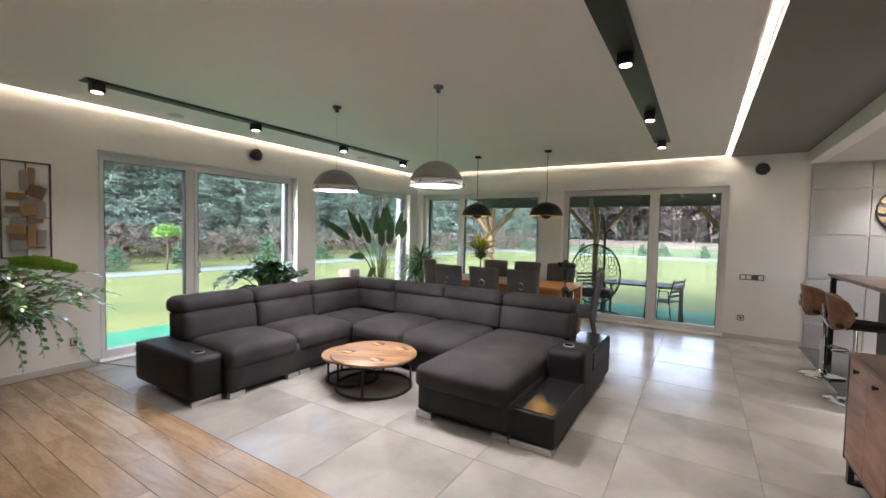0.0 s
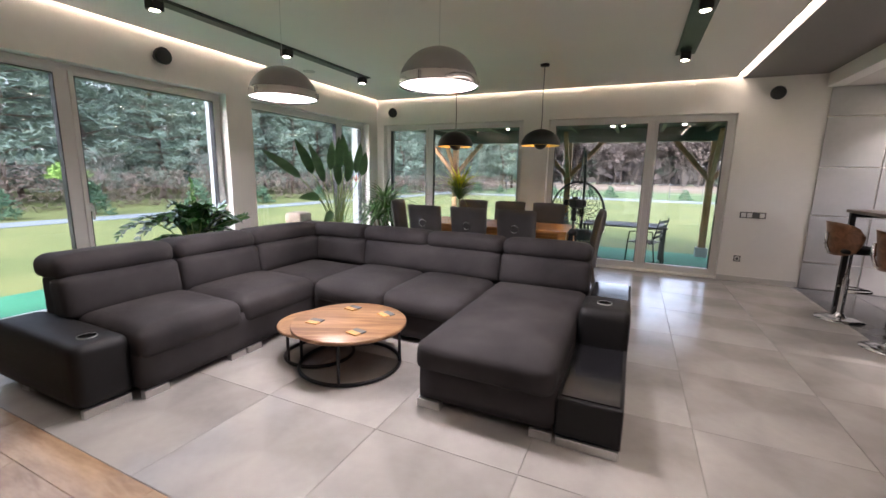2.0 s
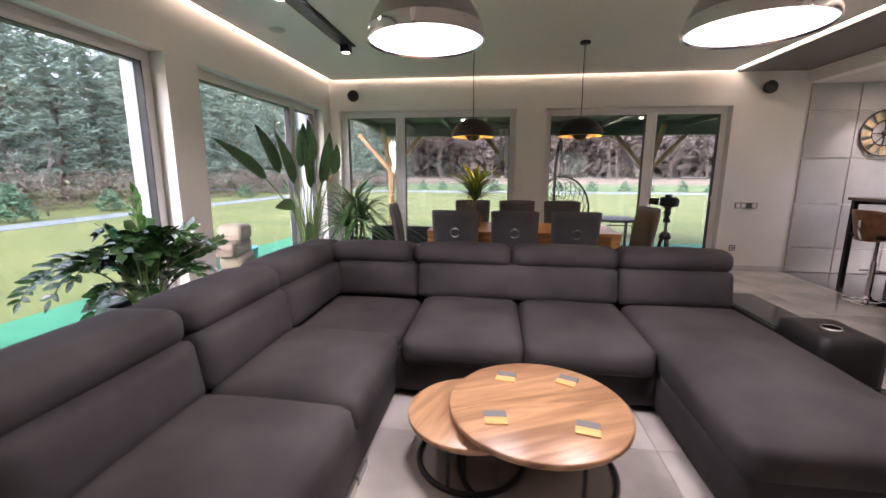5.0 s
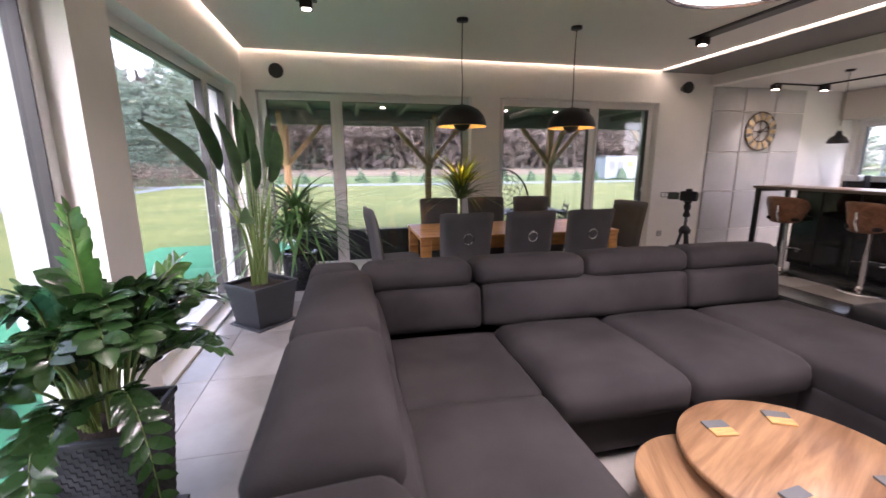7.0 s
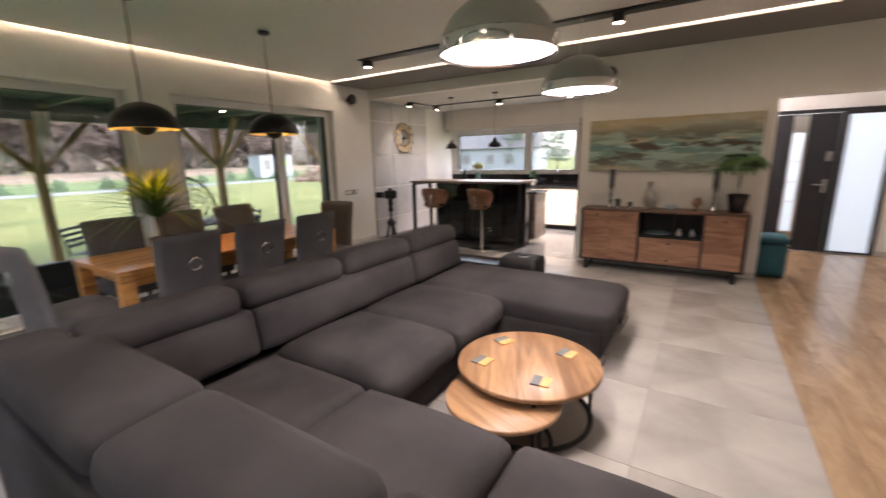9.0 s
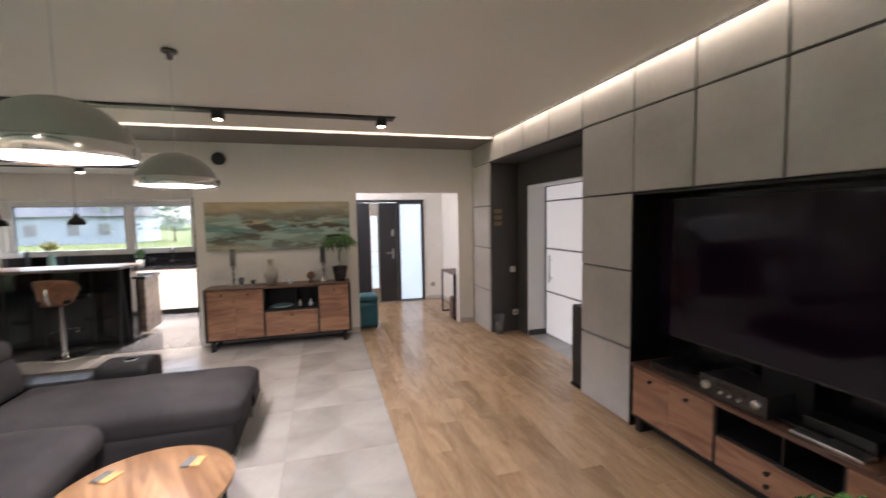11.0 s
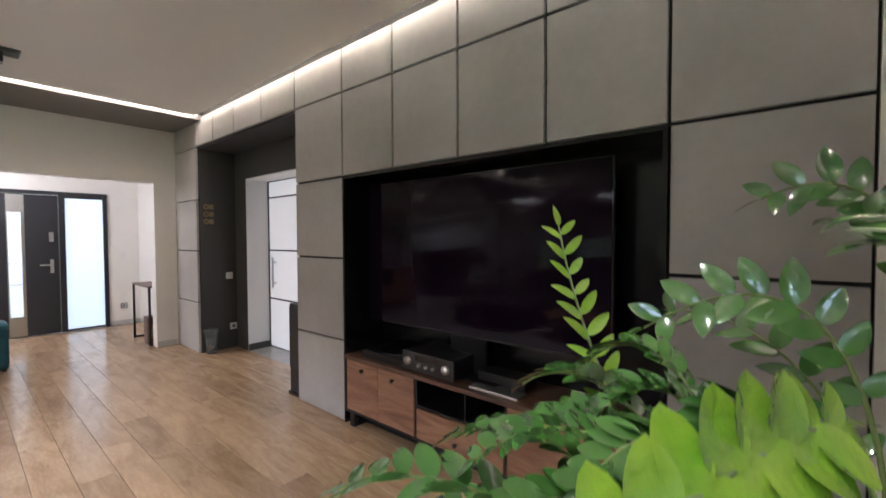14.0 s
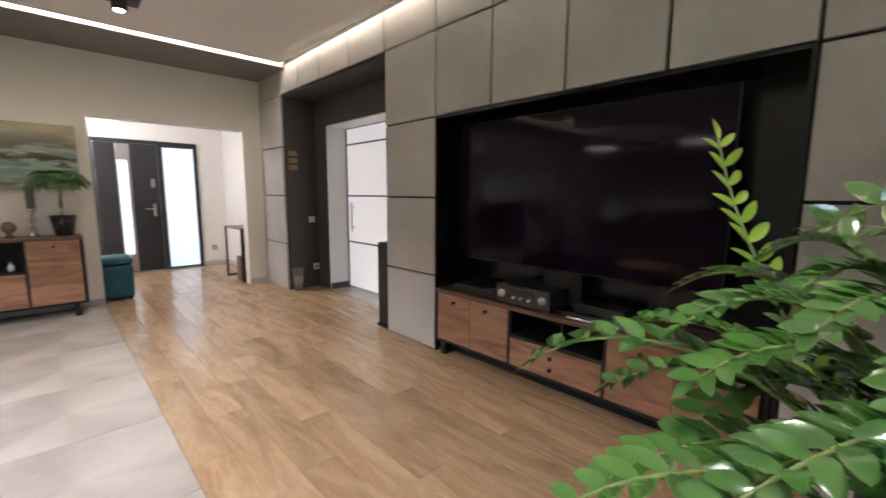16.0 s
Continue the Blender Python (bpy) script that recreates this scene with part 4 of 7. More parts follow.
def add_leaf(bm, base, along, up, length, width, droop=0.1, n=5, fold=0.15, tip=0.55, point=0.75):
    """A pointed leaf with a folded midrib."""
    along = Vector(along).normalized()
    side = along.cross(Vector(up))
    if side.length < 1e-3:
        side = along.cross(Vector((1, 0.3, 0)))
    side.normalize()
    nrm = side.cross(along).normalized()
    prev = None
    for i in range(n + 1):
        t = i / n
        w = width * 0.5 * (max(0.0, math.sin(math.pi * min(1, t ** tip))) ** point if 0 < t < 1 else (0.08 if t == 0 else 0.0))
        c = Vector(base) + along * (length * t) - nrm * (droop * length * t * t)
        row = [bm.verts.new(c - side * w + nrm * w * fold), bm.verts.new(c), bm.verts.new(c + side * w + nrm * w * fold)] if w > 1e-4 else [bm.verts.new(c)]
        if prev:
            if len(row) == 3 and len(prev) == 3:
                fs = [(prev[0], prev[1], row[1], row[0]), (prev[1], prev[2], row[2], row[1])]
            elif len(row) == 1:
                fs = [(prev[0], prev[1], row[0]), (prev[1], prev[2], row[0])]
            else:
                fs = [(prev[0], row[1], row[0]), (prev[0], row[2], row[1])]
            for f in fs:
                bm.faces.new(f).smooth = True
        prev = row


def curve_pts(p0, p1, p2, p3, n):
    out = []
    for i in range(n + 1):
        t = i / n
        out.append(Vector(p0) * (1 - t) ** 3 + Vector(p1) * 3 * t * (1 - t) ** 2 + Vector(p2) * 3 * t * t * (1 - t) + Vector(p3) * t ** 3)
    return out


def frond(parent, ctrl, pairs, leaf_len, leaf_w, rng, new_growth=False, start=0.3, roll=None, leaf=None, upward=0.0):
    pts = curve_pts(*ctrl, 22)
    st = part("stem", tube(pts, 0.0065, 7, 0.0025), M_STEM, parent)
    bm = bmesh.new()
    for i in range(pairs):
        t = start + (1 - start) * (i + 0.5) / pairs
        f = t * 22
        a = int(min(21, f))
        p = pts[a].lerp(pts[a + 1], f - a)
        d = (pts[a + 1] - pts[a]).normalized()
        s = d.cross(Vector((0, 0, 1)) if roll is None else Vector(roll))
        if s.length < 0.15:
            s = d.cross(Vector((0.7, 0.7, 0)))
        s.normalize()
        u = s.cross(d).normalized()
        k = leaf_len * (0.75 + 0.5 * math.sin(math.pi * min(1, (i + 1) / pairs) * 0.9)) * rng.uniform(0.88, 1.1)
        for sg in (-1, 1):
            q = p + d * (0.006 * sg)
            al = s * sg * rng.uniform(0.8, 1.0) + d * (rng.uniform(0.5, 0.8) + upward) + u * rng.uniform(0.15, 0.5)
            add_leaf(bm, q, al, u + s * sg * -0.25 + Vector((rng.uniform(-.15, .15), rng.uniform(-.15, .15), 0)), k, k * leaf_w, rng.uniform(0.05, 0.25), 8, 0.22, 0.82, 0.55 if new_growth and leaf_w > 0.5 else 0.68)
    d = (pts[-1] - pts[-2]).normalized()
    add_leaf(bm, pts[-1], d, (0, 0, 1), leaf_len * 0.9, leaf_len * leaf_w, 0.1, 7, 0.22, 0.78, 0.9)
    part("leaves", bm, M_LEAFNEW if new_growth else (leaf or M_LEAF), st, "bright young leaflets" if new_growth else "")
    return st


def rattan_pot(x, y, w, h, turn, label, category="planter"):
    e = empty("planter", pose(x, y, 0, 0, 0, turn), label, category, "woven look planters")
    t, b = w / 2, w * 0.39
    part("saucer", box(-b - 0.04, b + 0.04, -b - 0.04, b + 0.04, 0, 0.018, 0.006), M_RATTAN, e)
    bm = bmesh.new()
    nz, nu = 26, 18
    # woven relief: short slats in alternate rows
    for side in range(4):
        rot = Matrix.Rotation(math.pi / 2 * side, 4, "Z")
        for j in range(nz):
            z0, z1 = 0.018 + (h - 0.04) * j / nz, 0.018 + (h - 0.04) * (j + 1) / nz
            r0, r1 = b + (t - b) * j / nz, b + (t - b) * (j + 1) / nz
            for i in range(nu):
                out = 0.0028 if (i + j) % 2 else 0.0
                a0, a1 = -1 + 2 * i / nu, -1 + 2 * (i + 1) / nu
                vs = [rot @ Vector(p) for p in ((a0 * r0, -r0 - out, z0), (a1 * r0, -r0 - out, z0), (a1 * r1, -r1 - out, z1 - 0.002), (a0 * r1, -r1 - out, z1 - 0.002))]
                vb = [rot @ Vector(p) for p in ((a0 * r0, -r0 + 0.008, z0), (a1 * r0, -r0 + 0.008, z0), (a1 * r1, -r1 + 0.008, z1), (a0 * r1, -r1 + 0.008, z1))]
                f = [bm.verts.new(v) for v in vs]
                g = [bm.verts.new(v) for v in vb]
                bm.faces.new(f)
                for k in range(4):
                    bm.faces.new((f[k], g[k], g[(k + 1) % 4], f[(k + 1) % 4]))
    part("woven_wall", bm, M_RATTAN, e, "anthracite woven walls")
    bm = bmesh.new()
    for x0, x1, y0, y1 in ((-t - 0.012, t + 0.012, -t - 0.012, -t + 0.008), (-t - 0.012, t + 0.012, t - 0.008, t + 0.012), (-t - 0.012, -t + 0.008, -t + 0.008, t - 0.008), (t - 0.008, t + 0.012, -t + 0.008, t - 0.008)):
        add_box(bm, x0, x1, y0, y1, h - 0.025, h, 0.004, 1)
    part("rim", bm, M_RATTAN, e)
    part("soil", move(cushion(2 * t - 0.02, 2 * t - 0.02, 0.03, 0.01, 0.015, 8, 8, 2), pose(0, 0, h - 0.07)), M_SOIL, e, "dark potting soil")
    return e


# plant by the garden window
rattan_pot(-5.013, 3.835, 0.33, 0.54, -2, "anthracite square woven planter by the window", "planter")
rng = random.Random(11)
zz1 = empty("zz_plant", pose(-5.013, 3.835, 0.50), "bushy dark green zz plant in a woven planter", "plant", "zz plants")
for i in range(30):
    a = 2 * math.pi * i / 30 * 2.618 + rng.uniform(-0.3, 0.3)
    rad = rng.uniform(0.20, 0.42)
    hgt = rng.uniform(0.18, 0.54)
    if math.cos(a) < -0.3:
        rad *= 0.55
    tip = (rad * math.cos(a), rad * math.sin(a) * 1.15, hgt - 0.5 * max(0, rad - 0.3))
    b = (0.07 * math.cos(a), 0.07 * math.sin(a), 0)
    frond(zz1, (b, (b[0] * 1.6, b[1] * 1.6, hgt * 0.7), (tip[0] * 0.6, tip[1] * 0.6, hgt * 1.15), tip), 8, 0.084, 0.66, rng, False, 0.35, None, M_LEAFDIM)
for tip, nw in (((0.0, 0.0, 0.78), True), ((0.22, 0.22, 0.55), True), ((0.25, 0.48, 0.40), False)):
    frond(zz1, ((0.02, 0, 0), (0.02, 0, 0.3), (tip[0] * 0.6, tip[1] * 0.6, tip[2] * 0.8), tip), 14, 0.078, 0.48, rng, False, 0.25, (0.25, 1.0, 0.1), M_LEAF if nw else M_LEAFDIM, 0.5)
for tip in ((0.05, -0.50, 0.32), (-0.05, -0.55, 0.22), (0.12, -0.40, 0.42), (0.02, -0.62, 0.38), (0.10, 0.42, 0.36)):
    frond(zz1, ((0.0, tip[1] * 0.1, 0), (0.02, tip[1] * 0.2, 0.4), (tip[0] * 0.7, tip[1] * 0.6, 0.54), tip), 10, 0.085, 0.52, rng, False, 0.35, None, M_LEAFDIM)
frond(zz1, ((-0.02, -0.06, 0), (-0.04, -0.2, 0.4), (0.0, -0.60, 0.48), (0.04, -0.76, 0.28)), 14, 0.07, 0.45, rng, False, 0.3, None, M_LEAFDIM)
frond(zz1, ((0.05, -0.05, 0), (0.10, -0.1, 0.3), (0.22, -0.2, 0.25), (0.26, -0.25, -0.18)), 12, 0.075, 0.48, rng, False, 0.3, None, M_LEAFDIM)
frond(zz1, ((0.0, -0.05, 0), (-0.05, -0.2, 0.25), (-0.02, -0.38, 0.22), (0.02, -0.42, -0.2)), 12, 0.075, 0.48, rng, False, 0.3, None, M_LEAFDIM)

# plant by the television wall
rattan_pot(-4.80, 0.86, 0.42, 0.46, 0, "anthracite square woven planter beside the television wall", "planter")
rng = random.Random(23)
PX, PY, PZ = -4.80, 0.86, 0.42
zz2 = empty("zz_plant", pose(PX, PY, PZ), "large arching glossy green zz plant in a woven planter", "plant", "zz plants")


def to(x, y, z):
    return (x - PX, y - PY, z - PZ)


for i in range(24):
    a = 2 * math.pi * i / 24 * 2.618 + rng.uniform(-0.25, 0.25)
    rad = rng.uniform(0.25, 0.55)
    hgt = rng.uniform(0.25, 0.50)
    if math.cos(a) < -0.3:
        rad *= 0.6
    if math.sin(a) < -0.5:
        hgt *= 1.1
    tip = (rad * math.cos(a), rad * math.sin(a), hgt - 0.55 * max(0, rad - 0.3))
    b = (0.07 * math.cos(a), 0.07 * math.sin(a), 0)
    frond(zz2, (b, (b[0] * 1.6, b[1] * 1.6, hgt * 0.75), (tip[0] * 0.6, tip[1] * 0.6, hgt * 1.15), tip), 13, 0.066, 0.54, rng)
frond(zz2, (to(-4.74, 1.0, 0.42), to(-4.55, 0.95, 0.8), to(-4.30, 0.80, 1.05), to(-4.205, 0.755, 1.44)), 13, 0.078, 0.32, rng, True, 0.35)
part("stem", tube(curve_pts(to(-4.78, 1.0, 0.42), to(-4.76, 1.15, 0.95), to(-4.62, 1.45, 1.02), to(-4.571, 1.598, 1.105), 14), 0.006, 7, 0.005), M_STEM, zz2)
frond(zz2, (to(-4.571, 1.598, 1.105), to(-4.63, 1.48, 1.16), to(-4.70, 1.33, 1.20), to(-4.764, 1.20, 1.185)), 9, 0.073, 0.80, rng, True, 0.02, (-0.72, 0.42, 0.5))
frond(zz2, (to(-4.74, 1.06, 0.42), to(-4.6, 1.2, 0.95), to(-4.25, 1.36, 1.10), to(-4.036, 1.419, 0.90)), 10, 0.078, 0.46, rng, False, 0.35)
frond(zz2, (to(-4.76, 1.08, 0.42), to(-4.65, 1.25, 0.8), to(-4.42, 1.55, 1.0), to(-4.25, 1.72, 0.80)), 12, 0.062, 0.45, rng, False, 0.35)
frond(zz2, (to(-4.80, 1.05, 0.42), to(-4.72, 1.25, 0.85), to(-4.6, 1.6, 1.0), to(-4.55, 1.88, 0.86)), 12, 0.062, 0.45, rng, False, 0.35)
frond(zz2, (to(-4.84, 1.0, 0.42), to(-4.95, 0.95, 1.0), to(-4.75, 0.6, 1.25), to(-4.42, 0.45, 1.18)), 8, 0.08, 0.5, rng, False, 0.4, (-0.2, 0.85, 0.45))
frond(zz2, (to(-4.86, 1.02, 0.42), to(-5.0, 1.0, 1.1), to(-4.98, 0.85, 1.5), to(-4.80, 0.62, 1.45)), 9, 0.08, 0.5, rng, False, 0.4, (-0.2, 0.85, 0.45))
frond(zz2, (to(-4.84, 1.05, 0.42), to(-4.9, 1.2, 1.05), to(-4.88, 1.55, 1.2), to(-4.80, 1.86, 1.0)), 13, 0.07, 0.45, rng, False, 0.4)
frond(zz2, (to(-4.80, 1.08, 0.42), to(-4.85, 1.4, 0.8), to(-4.78, 1.62, 0.75), to(-4.75, 1.66, 0.30)), 12, 0.075, 0.48, rng, False, 0.4)

for tx, ty, tz in ((-4.28, 1.15, 1.00), (-4.16, 1.28, 0.84), (-4.36, 1.42, 0.96), (-4.28, 1.55, 0.80), (-4.44, 1.66, 0.88), (-4.06, 1.10, 0.90), (-4.50, 1.32, 1.06), (-4.60, 1.50, 1.00), (-4.36, 0.95, 1.12), (-4.18, 0.92, 1.02), (-4.64, 1.66, 0.84), (-4.45, 1.12, 1.08), (-4.62, 1.20, 1.10), (-4.30, 1.30, 1.02), (-4.70, 1.35, 1.02)):
    dx, dy = tx + 4.80, ty - 0.95
    frond(zz2, (to(-4.80 + dx * 0.12, 0.95 + dy * 0.12, 0.42), to(-4.80 + dx * 0.3, 0.95 + dy * 0.3, tz + 0.02), to(-4.80 + dx * 0.7, 0.95 + dy * 0.7, tz + 0.16), to(tx, ty, tz)), 15, 0.060, 0.52, rng, False, 0.3)
for tx, ty, tz in ((-4.78, 1.26, 0.26), (-4.70, 1.48, 0.44), (-4.84, 1.40, 0.55), (-4.62, 1.36, 0.40), (-4.90, 1.22, 0.50)):
    frond(zz2, (to(-4.80, 0.96, 0.42), to(-4.80, 1.12, 0.85), to(tx, ty - 0.04, 0.92), to(tx, ty, tz)), 12, 0.07, 0.52, rng, False, 0.35)
frond(zz2, (to(-4.80, 0.95, 0.42), to(-4.84, 1.05, 1.0), to(-4.82, 1.35, 1.16), to(-4.66, 1.66, 0.96)), 16, 0.052, 0.5, rng, False, 0.35)

frond(zz2, (to(-4.86, 0.86, 0.42), to(-5.0, 0.72, 1.2), to(-4.94, 0.58, 1.66), to(-4.66, 0.62, 1.50)), 8, 0.075, 0.5, rng, False, 0.4, (-0.1, 0.9, 0.4))
frond(zz2, (to(-4.84, 0.88, 0.42), to(-4.92, 0.80, 1.1), to(-4.80, 0.68, 1.46), to(-4.463, 0.863, 1.202)), 8, 0.078, 0.5, rng, False, 0.4, (-0.1, 0.9, 0.4))
frond(zz2, (to(-4.88, 0.84, 0.42), to(-5.05, 0.80, 1.2), to(-5.05, 0.75, 1.70), to(-4.92, 0.70, 1.74)), 8, 0.075, 0.5, rng, False, 0.4, (-0.1, 0.9, 0.4))
frond(zz2, (to(-4.76, 0.95, 0.42), to(-4.62, 1.0, 0.92), to(-4.38, 1.06, 1.02), to(-4.293, 1.364, 0.724)), 14, 0.064, 0.52, rng, False, 0.35)
frond(zz2, (to(-4.80, 1.0, 0.42), to(-4.76, 1.2, 1.0), to(-4.62, 1.42, 1.08), to(-4.45, 1.66, 0.90)), 16, 0.056, 0.52, rng, False, 0.3)
frond(zz2, (to(-4.86, 0.90, 0.42), to(-4.98, 0.95, 1.1), to(-4.96, 1.05, 1.45), to(-4.80, 1.12, 1.40)), 12, 0.062, 0.6, rng, False, 0.4)

# bird of paradise
sp = rattan_pot(-4.92, 6.15, 0.44, 0.40, 47, "anthracite square woven planter near the corner window", "planter")
rng = random.Random(31)
bop = empty("bird_of_paradise", pose(-4.92, 6.15, 0.36), "tall bird of paradise plant with paddle leaves and one bloom", "plant")


def paddle(base, mid, tip, length, width, lean):
    pts = curve_pts(base, mid, mid, tip, 14)
    st = part("stalk", tube(pts, 0.011, 7, 0.006), M_STEM, bop)
    bm = bmesh.new()
    add_leaf(bm, tip, lean, (0.75, -0.5, 0.35), length, width, 0.12, 10, 0.35, 0.72)
    part("leaf", bm, M_BANANA, st)


for tip, ln, wd, lean in (((-0.16, -0.60, 0.98), 0.66, 0.145, (-0.18, -0.80, 0.58)), ((-0.14, -0.36, 1.04), 0.56, 0.155, (-0.1, -0.45, 0.9)), ((-0.05, -0.22, 0.92), 0.60, 0.145, (0.0, -0.42, 0.9)), ((-0.02, -0.10, 1.10), 0.46, 0.14, (0.05, 0.12, 1.0)),
                          ((-0.10, 0.20, 1.10), 0.56, 0.145, (0, 0.1, 1.0)), ((-0.06, 0.32, 1.16), 0.54, 0.145, (0.05, -0.12, 1.0)), ((0.06, 0.44, 1.06), 0.52, 0.14, (0.12, 0.2, 1.0)), ((0.12, 0.52, 1.02), 0.40, 0.14, (0.2, 0.1, 1)), ((0.14, 0.10, 0.92), 0.50, 0.15, (0.25, -0.05, 1)),
                          ((0.06, -0.46, 0.70), 0.44, 0.135, (0.15, -0.95, 0.05)), ((0.16, -0.30, 0.48), 0.34, 0.12, (0.3, -0.8, -0.35)), ((0.02, 0.05, 0.86), 0.56, 0.135, (0.1, -0.25, 1))):
    paddle((rng.uniform(-0.06, 0.06), rng.uniform(-0.06, 0.06), 0), (tip[0] * 0.25, tip[1] * 0.3, tip[2] * 0.55), tip, ln, wd, lean)
for i in range(16):
    a = rng.uniform(0, 6.28)
    pts = curve_pts((0.05 * math.cos(a), 0.05 * math.sin(a), 0), (0.08 * math.cos(a), 0.08 * math.sin(a), 0.4), (0.12 * math.cos(a), 0.14 * math.sin(a), 0.55), (0.16 * math.cos(a), 0.2 * math.sin(a), rng.uniform(0.55, 0.85)), 8)
    part("stalk", tube(pts, 0.009, 6, 0.004), M_STEM, bop)
M_BLOOM = mat("orange_bloom", (0.45, 0.16, 0.05), 0.5, grain=0.15)
fl = part("flower_stalk", tube(curve_pts((0.03, 0.04, 0), (0.05, 0.15, 0.4), (0.06, 0.36, 0.7), (0.08, 0.42, 0.92), 12), 0.008, 6, 0.005), M_STEM, bop)
bm = bmesh.new()
for d in ((0.5, 0.8, 0.35), (0.3, 0.5, 0.8), (0.2, -0.2, 0.9), (0.6, 0.9, 0.1), (0.1, -0.6, 0.5)):
    add_leaf(bm, (0.08, 0.42, 0.92), d, (0, 0, 1), 0.15, 0.03, 0.0, 4)
part("bloom", bm, M_BLOOM, fl, "dry orange brown bloom")

# yucca with strap leaves in the corner
M_DARKPOT = mat("black_ceramic", (0.012, 0.013, 0.016), 0.25, grain=0.08)
pot = empty("planter", pose(-4.70, 7.22, 0), "tall round glossy black plant pot by the terrace window", "planter")
part("body", lathe([(0.0, 0.0), (0.15, 0.0), (0.17, 0.03), (0.20, 0.40), (0.215, 0.44), (0.20, 0.445), (0.185, 0.42), (0.0, 0.41)], 32), M_DARKPOT, pot)
part("soil", lathe([(0.0, 0.418), (0.185, 0.412)], 24), M_SOIL, pot)
rng = random.Random(41)
yu = empty("strap_leaf_plant", pose(-4.70, 7.22, 0.41), "strap leaved indoor palm with drooping green leaves", "plant")
for k, (hx, hy, hz) in enumerate(((0.0, 0.0, 0.50), (0.12, -0.07, 0.30), (-0.08, -0.10, 0.20))):
    cane = part("cane", tube([(hx * 0.3, hy * 0.3, 0), (hx * 0.8, hy * 0.8, hz * 0.5), (hx, hy, hz)], 0.018, 8, 0.014), M_BARK, yu)
    bm = bmesh.new()
    for i in range(62):
        a = i * 2.4
        el = rng.uniform(-0.1, 1.35)
        add_leaf(bm, (hx, hy, hz + rng.uniform(-0.03, 0.05)), (math.cos(a) * math.cos(el), math.sin(a) * math.cos(el), math.sin(el) + 0.25), (0, 0, 1), rng.uniform(0.50, 0.78), 0.036, rng.uniform(0.8, 1.5), 9, 0.3, 0.45)
    part("leaf_tuft", bm, M_STRAP, cane)
M_DRIFT = wood("driftwood", (0.30, 0.22, 0.16), (0.55, 0.45, 0.36), along=(3, 3, 3), rough=0.8)
dw = tagged(part("driftwood_root", add_tube(add_tube(tube([(-4.96, 7.32, 0.0), (-4.93, 7.28, 0.4), (-5.02, 7.30, 0.75), (-4.90, 7.26, 0.95), (-4.96, 7.30, 1.18), (-4.93, 7.28, 1.30)], 0.022, 8, 0.008), [(-4.95, 7.29, 0.70), (-5.10, 7.24, 0.78), (-5.16, 7.18, 0.66)], 0.014, 7, 0.006),
          [(-4.90, 7.26, 0.95), (-4.80, 7.20, 1.02), (-4.83, 7.15, 1.12)], 0.012, 7, 0.005), M_DRIFT), "bleached twisted driftwood root standing in the corner", "driftwood")

# plant on the dining table
M_TERRAGLASS = mat("brown_glazed_pot", (0.16, 0.085, 0.045), 0.25, grain=0.15, grain_size=12, coat=0.4)
tpot = empty("flower_pot", pose(-2.93, 6.46, 0.765), "small brown glazed flower pot on the dining table", "flower pot")
part("body", lathe([(0.0, 0.0), (0.06, 0.0), (0.075, 0.05), (0.085, 0.13), (0.09, 0.14), (0.08, 0.142), (0.07, 0.12), (0.0, 0.115)], 28), M_TERRAGLASS, tpot)
part("soil", lathe([(0.0, 0.122), (0.072, 0.119)], 20), M_SOIL, tpot)
rng = random.Random(51)
tpl = empty("spider_plant", pose(-2.93, 6.46, 0.88), "yellow green grassy potted plant with arching leaves", "plant")
bm = bmesh.new()
for i in range(90):
    a = i * 2.4
    el = rng.uniform(0.1, 1.4)
    add_leaf(bm, (0.02 * math.cos(a), 0.02 * math.sin(a), 0.20), (math.cos(a) * math.cos(el), math.sin(a) * math.cos(el), math.sin(el) + 0.5), (0, 0, 1), rng.uniform(0.42, 0.62), 0.016, rng.uniform(0.6, 1.2), 7, 0.3, 0.45)
part("foliage", bm, M_STRAP, tpl, "thin arching green leaves")
part("stem", rod((0, 0, 0), (0, 0, 0.35), 0.014, 0.01, 8), M_BARK, tpl)
bm = bmesh.new()
for i in range(60):
    a = i * 2.4
    el = rng.uniform(0.3, 1.5)
    add_leaf(bm, (0.02 * math.cos(a), 0.02 * math.sin(a), 0.34), (math.cos(a) * math.cos(el), math.sin(a) * math.cos(el), math.sin(el) + 0.3), (0, 0, 1), rng.uniform(0.26, 0.40), 0.036, rng.uniform(0.2, 0.8), 6, 0.25, 0.5)
add_leaf(bm, (0.02, 0, 0.42), (0.25, 0.1, 1), (1, 0, 0), 0.24, 0.04, 0.05, 6)
part("young_growth", bm, M_YELLOWLEAF, tpl, "bright yellow young leaves")

# ---- television and bench ----
M_SCREEN = mat("television_screen", (0.009, 0.004, 0.012), 0.05, grain=0.02, grain_size=3, spec=0.22)
M_WALNUT = wood("walnut_front", (0.20, 0.095, 0.057), (0.37, 0.20, 0.122), along=(0.8, 5, 5), rough=0.45)
M_WALNUTTOP = wood("walnut_top", (0.075, 0.038, 0.025), (0.16, 0.085, 0.055), along=(0.8, 5, 5), rough=0.4)
tv = empty("television", pose(-3.14, -0.205, 0.77), "large flat black television screen, switched off, on stand", "television")
part("panel", box(-0.92, 0.92, -0.03, 0.0, 0.0, 1.045, 0.006), M_BLACKGLOSS, tv)
part("screen", box(-0.908, 0.908, 0.0005, 0.003, 0.016, 1.034), M_SCREEN, tv, "dark reflective screen")
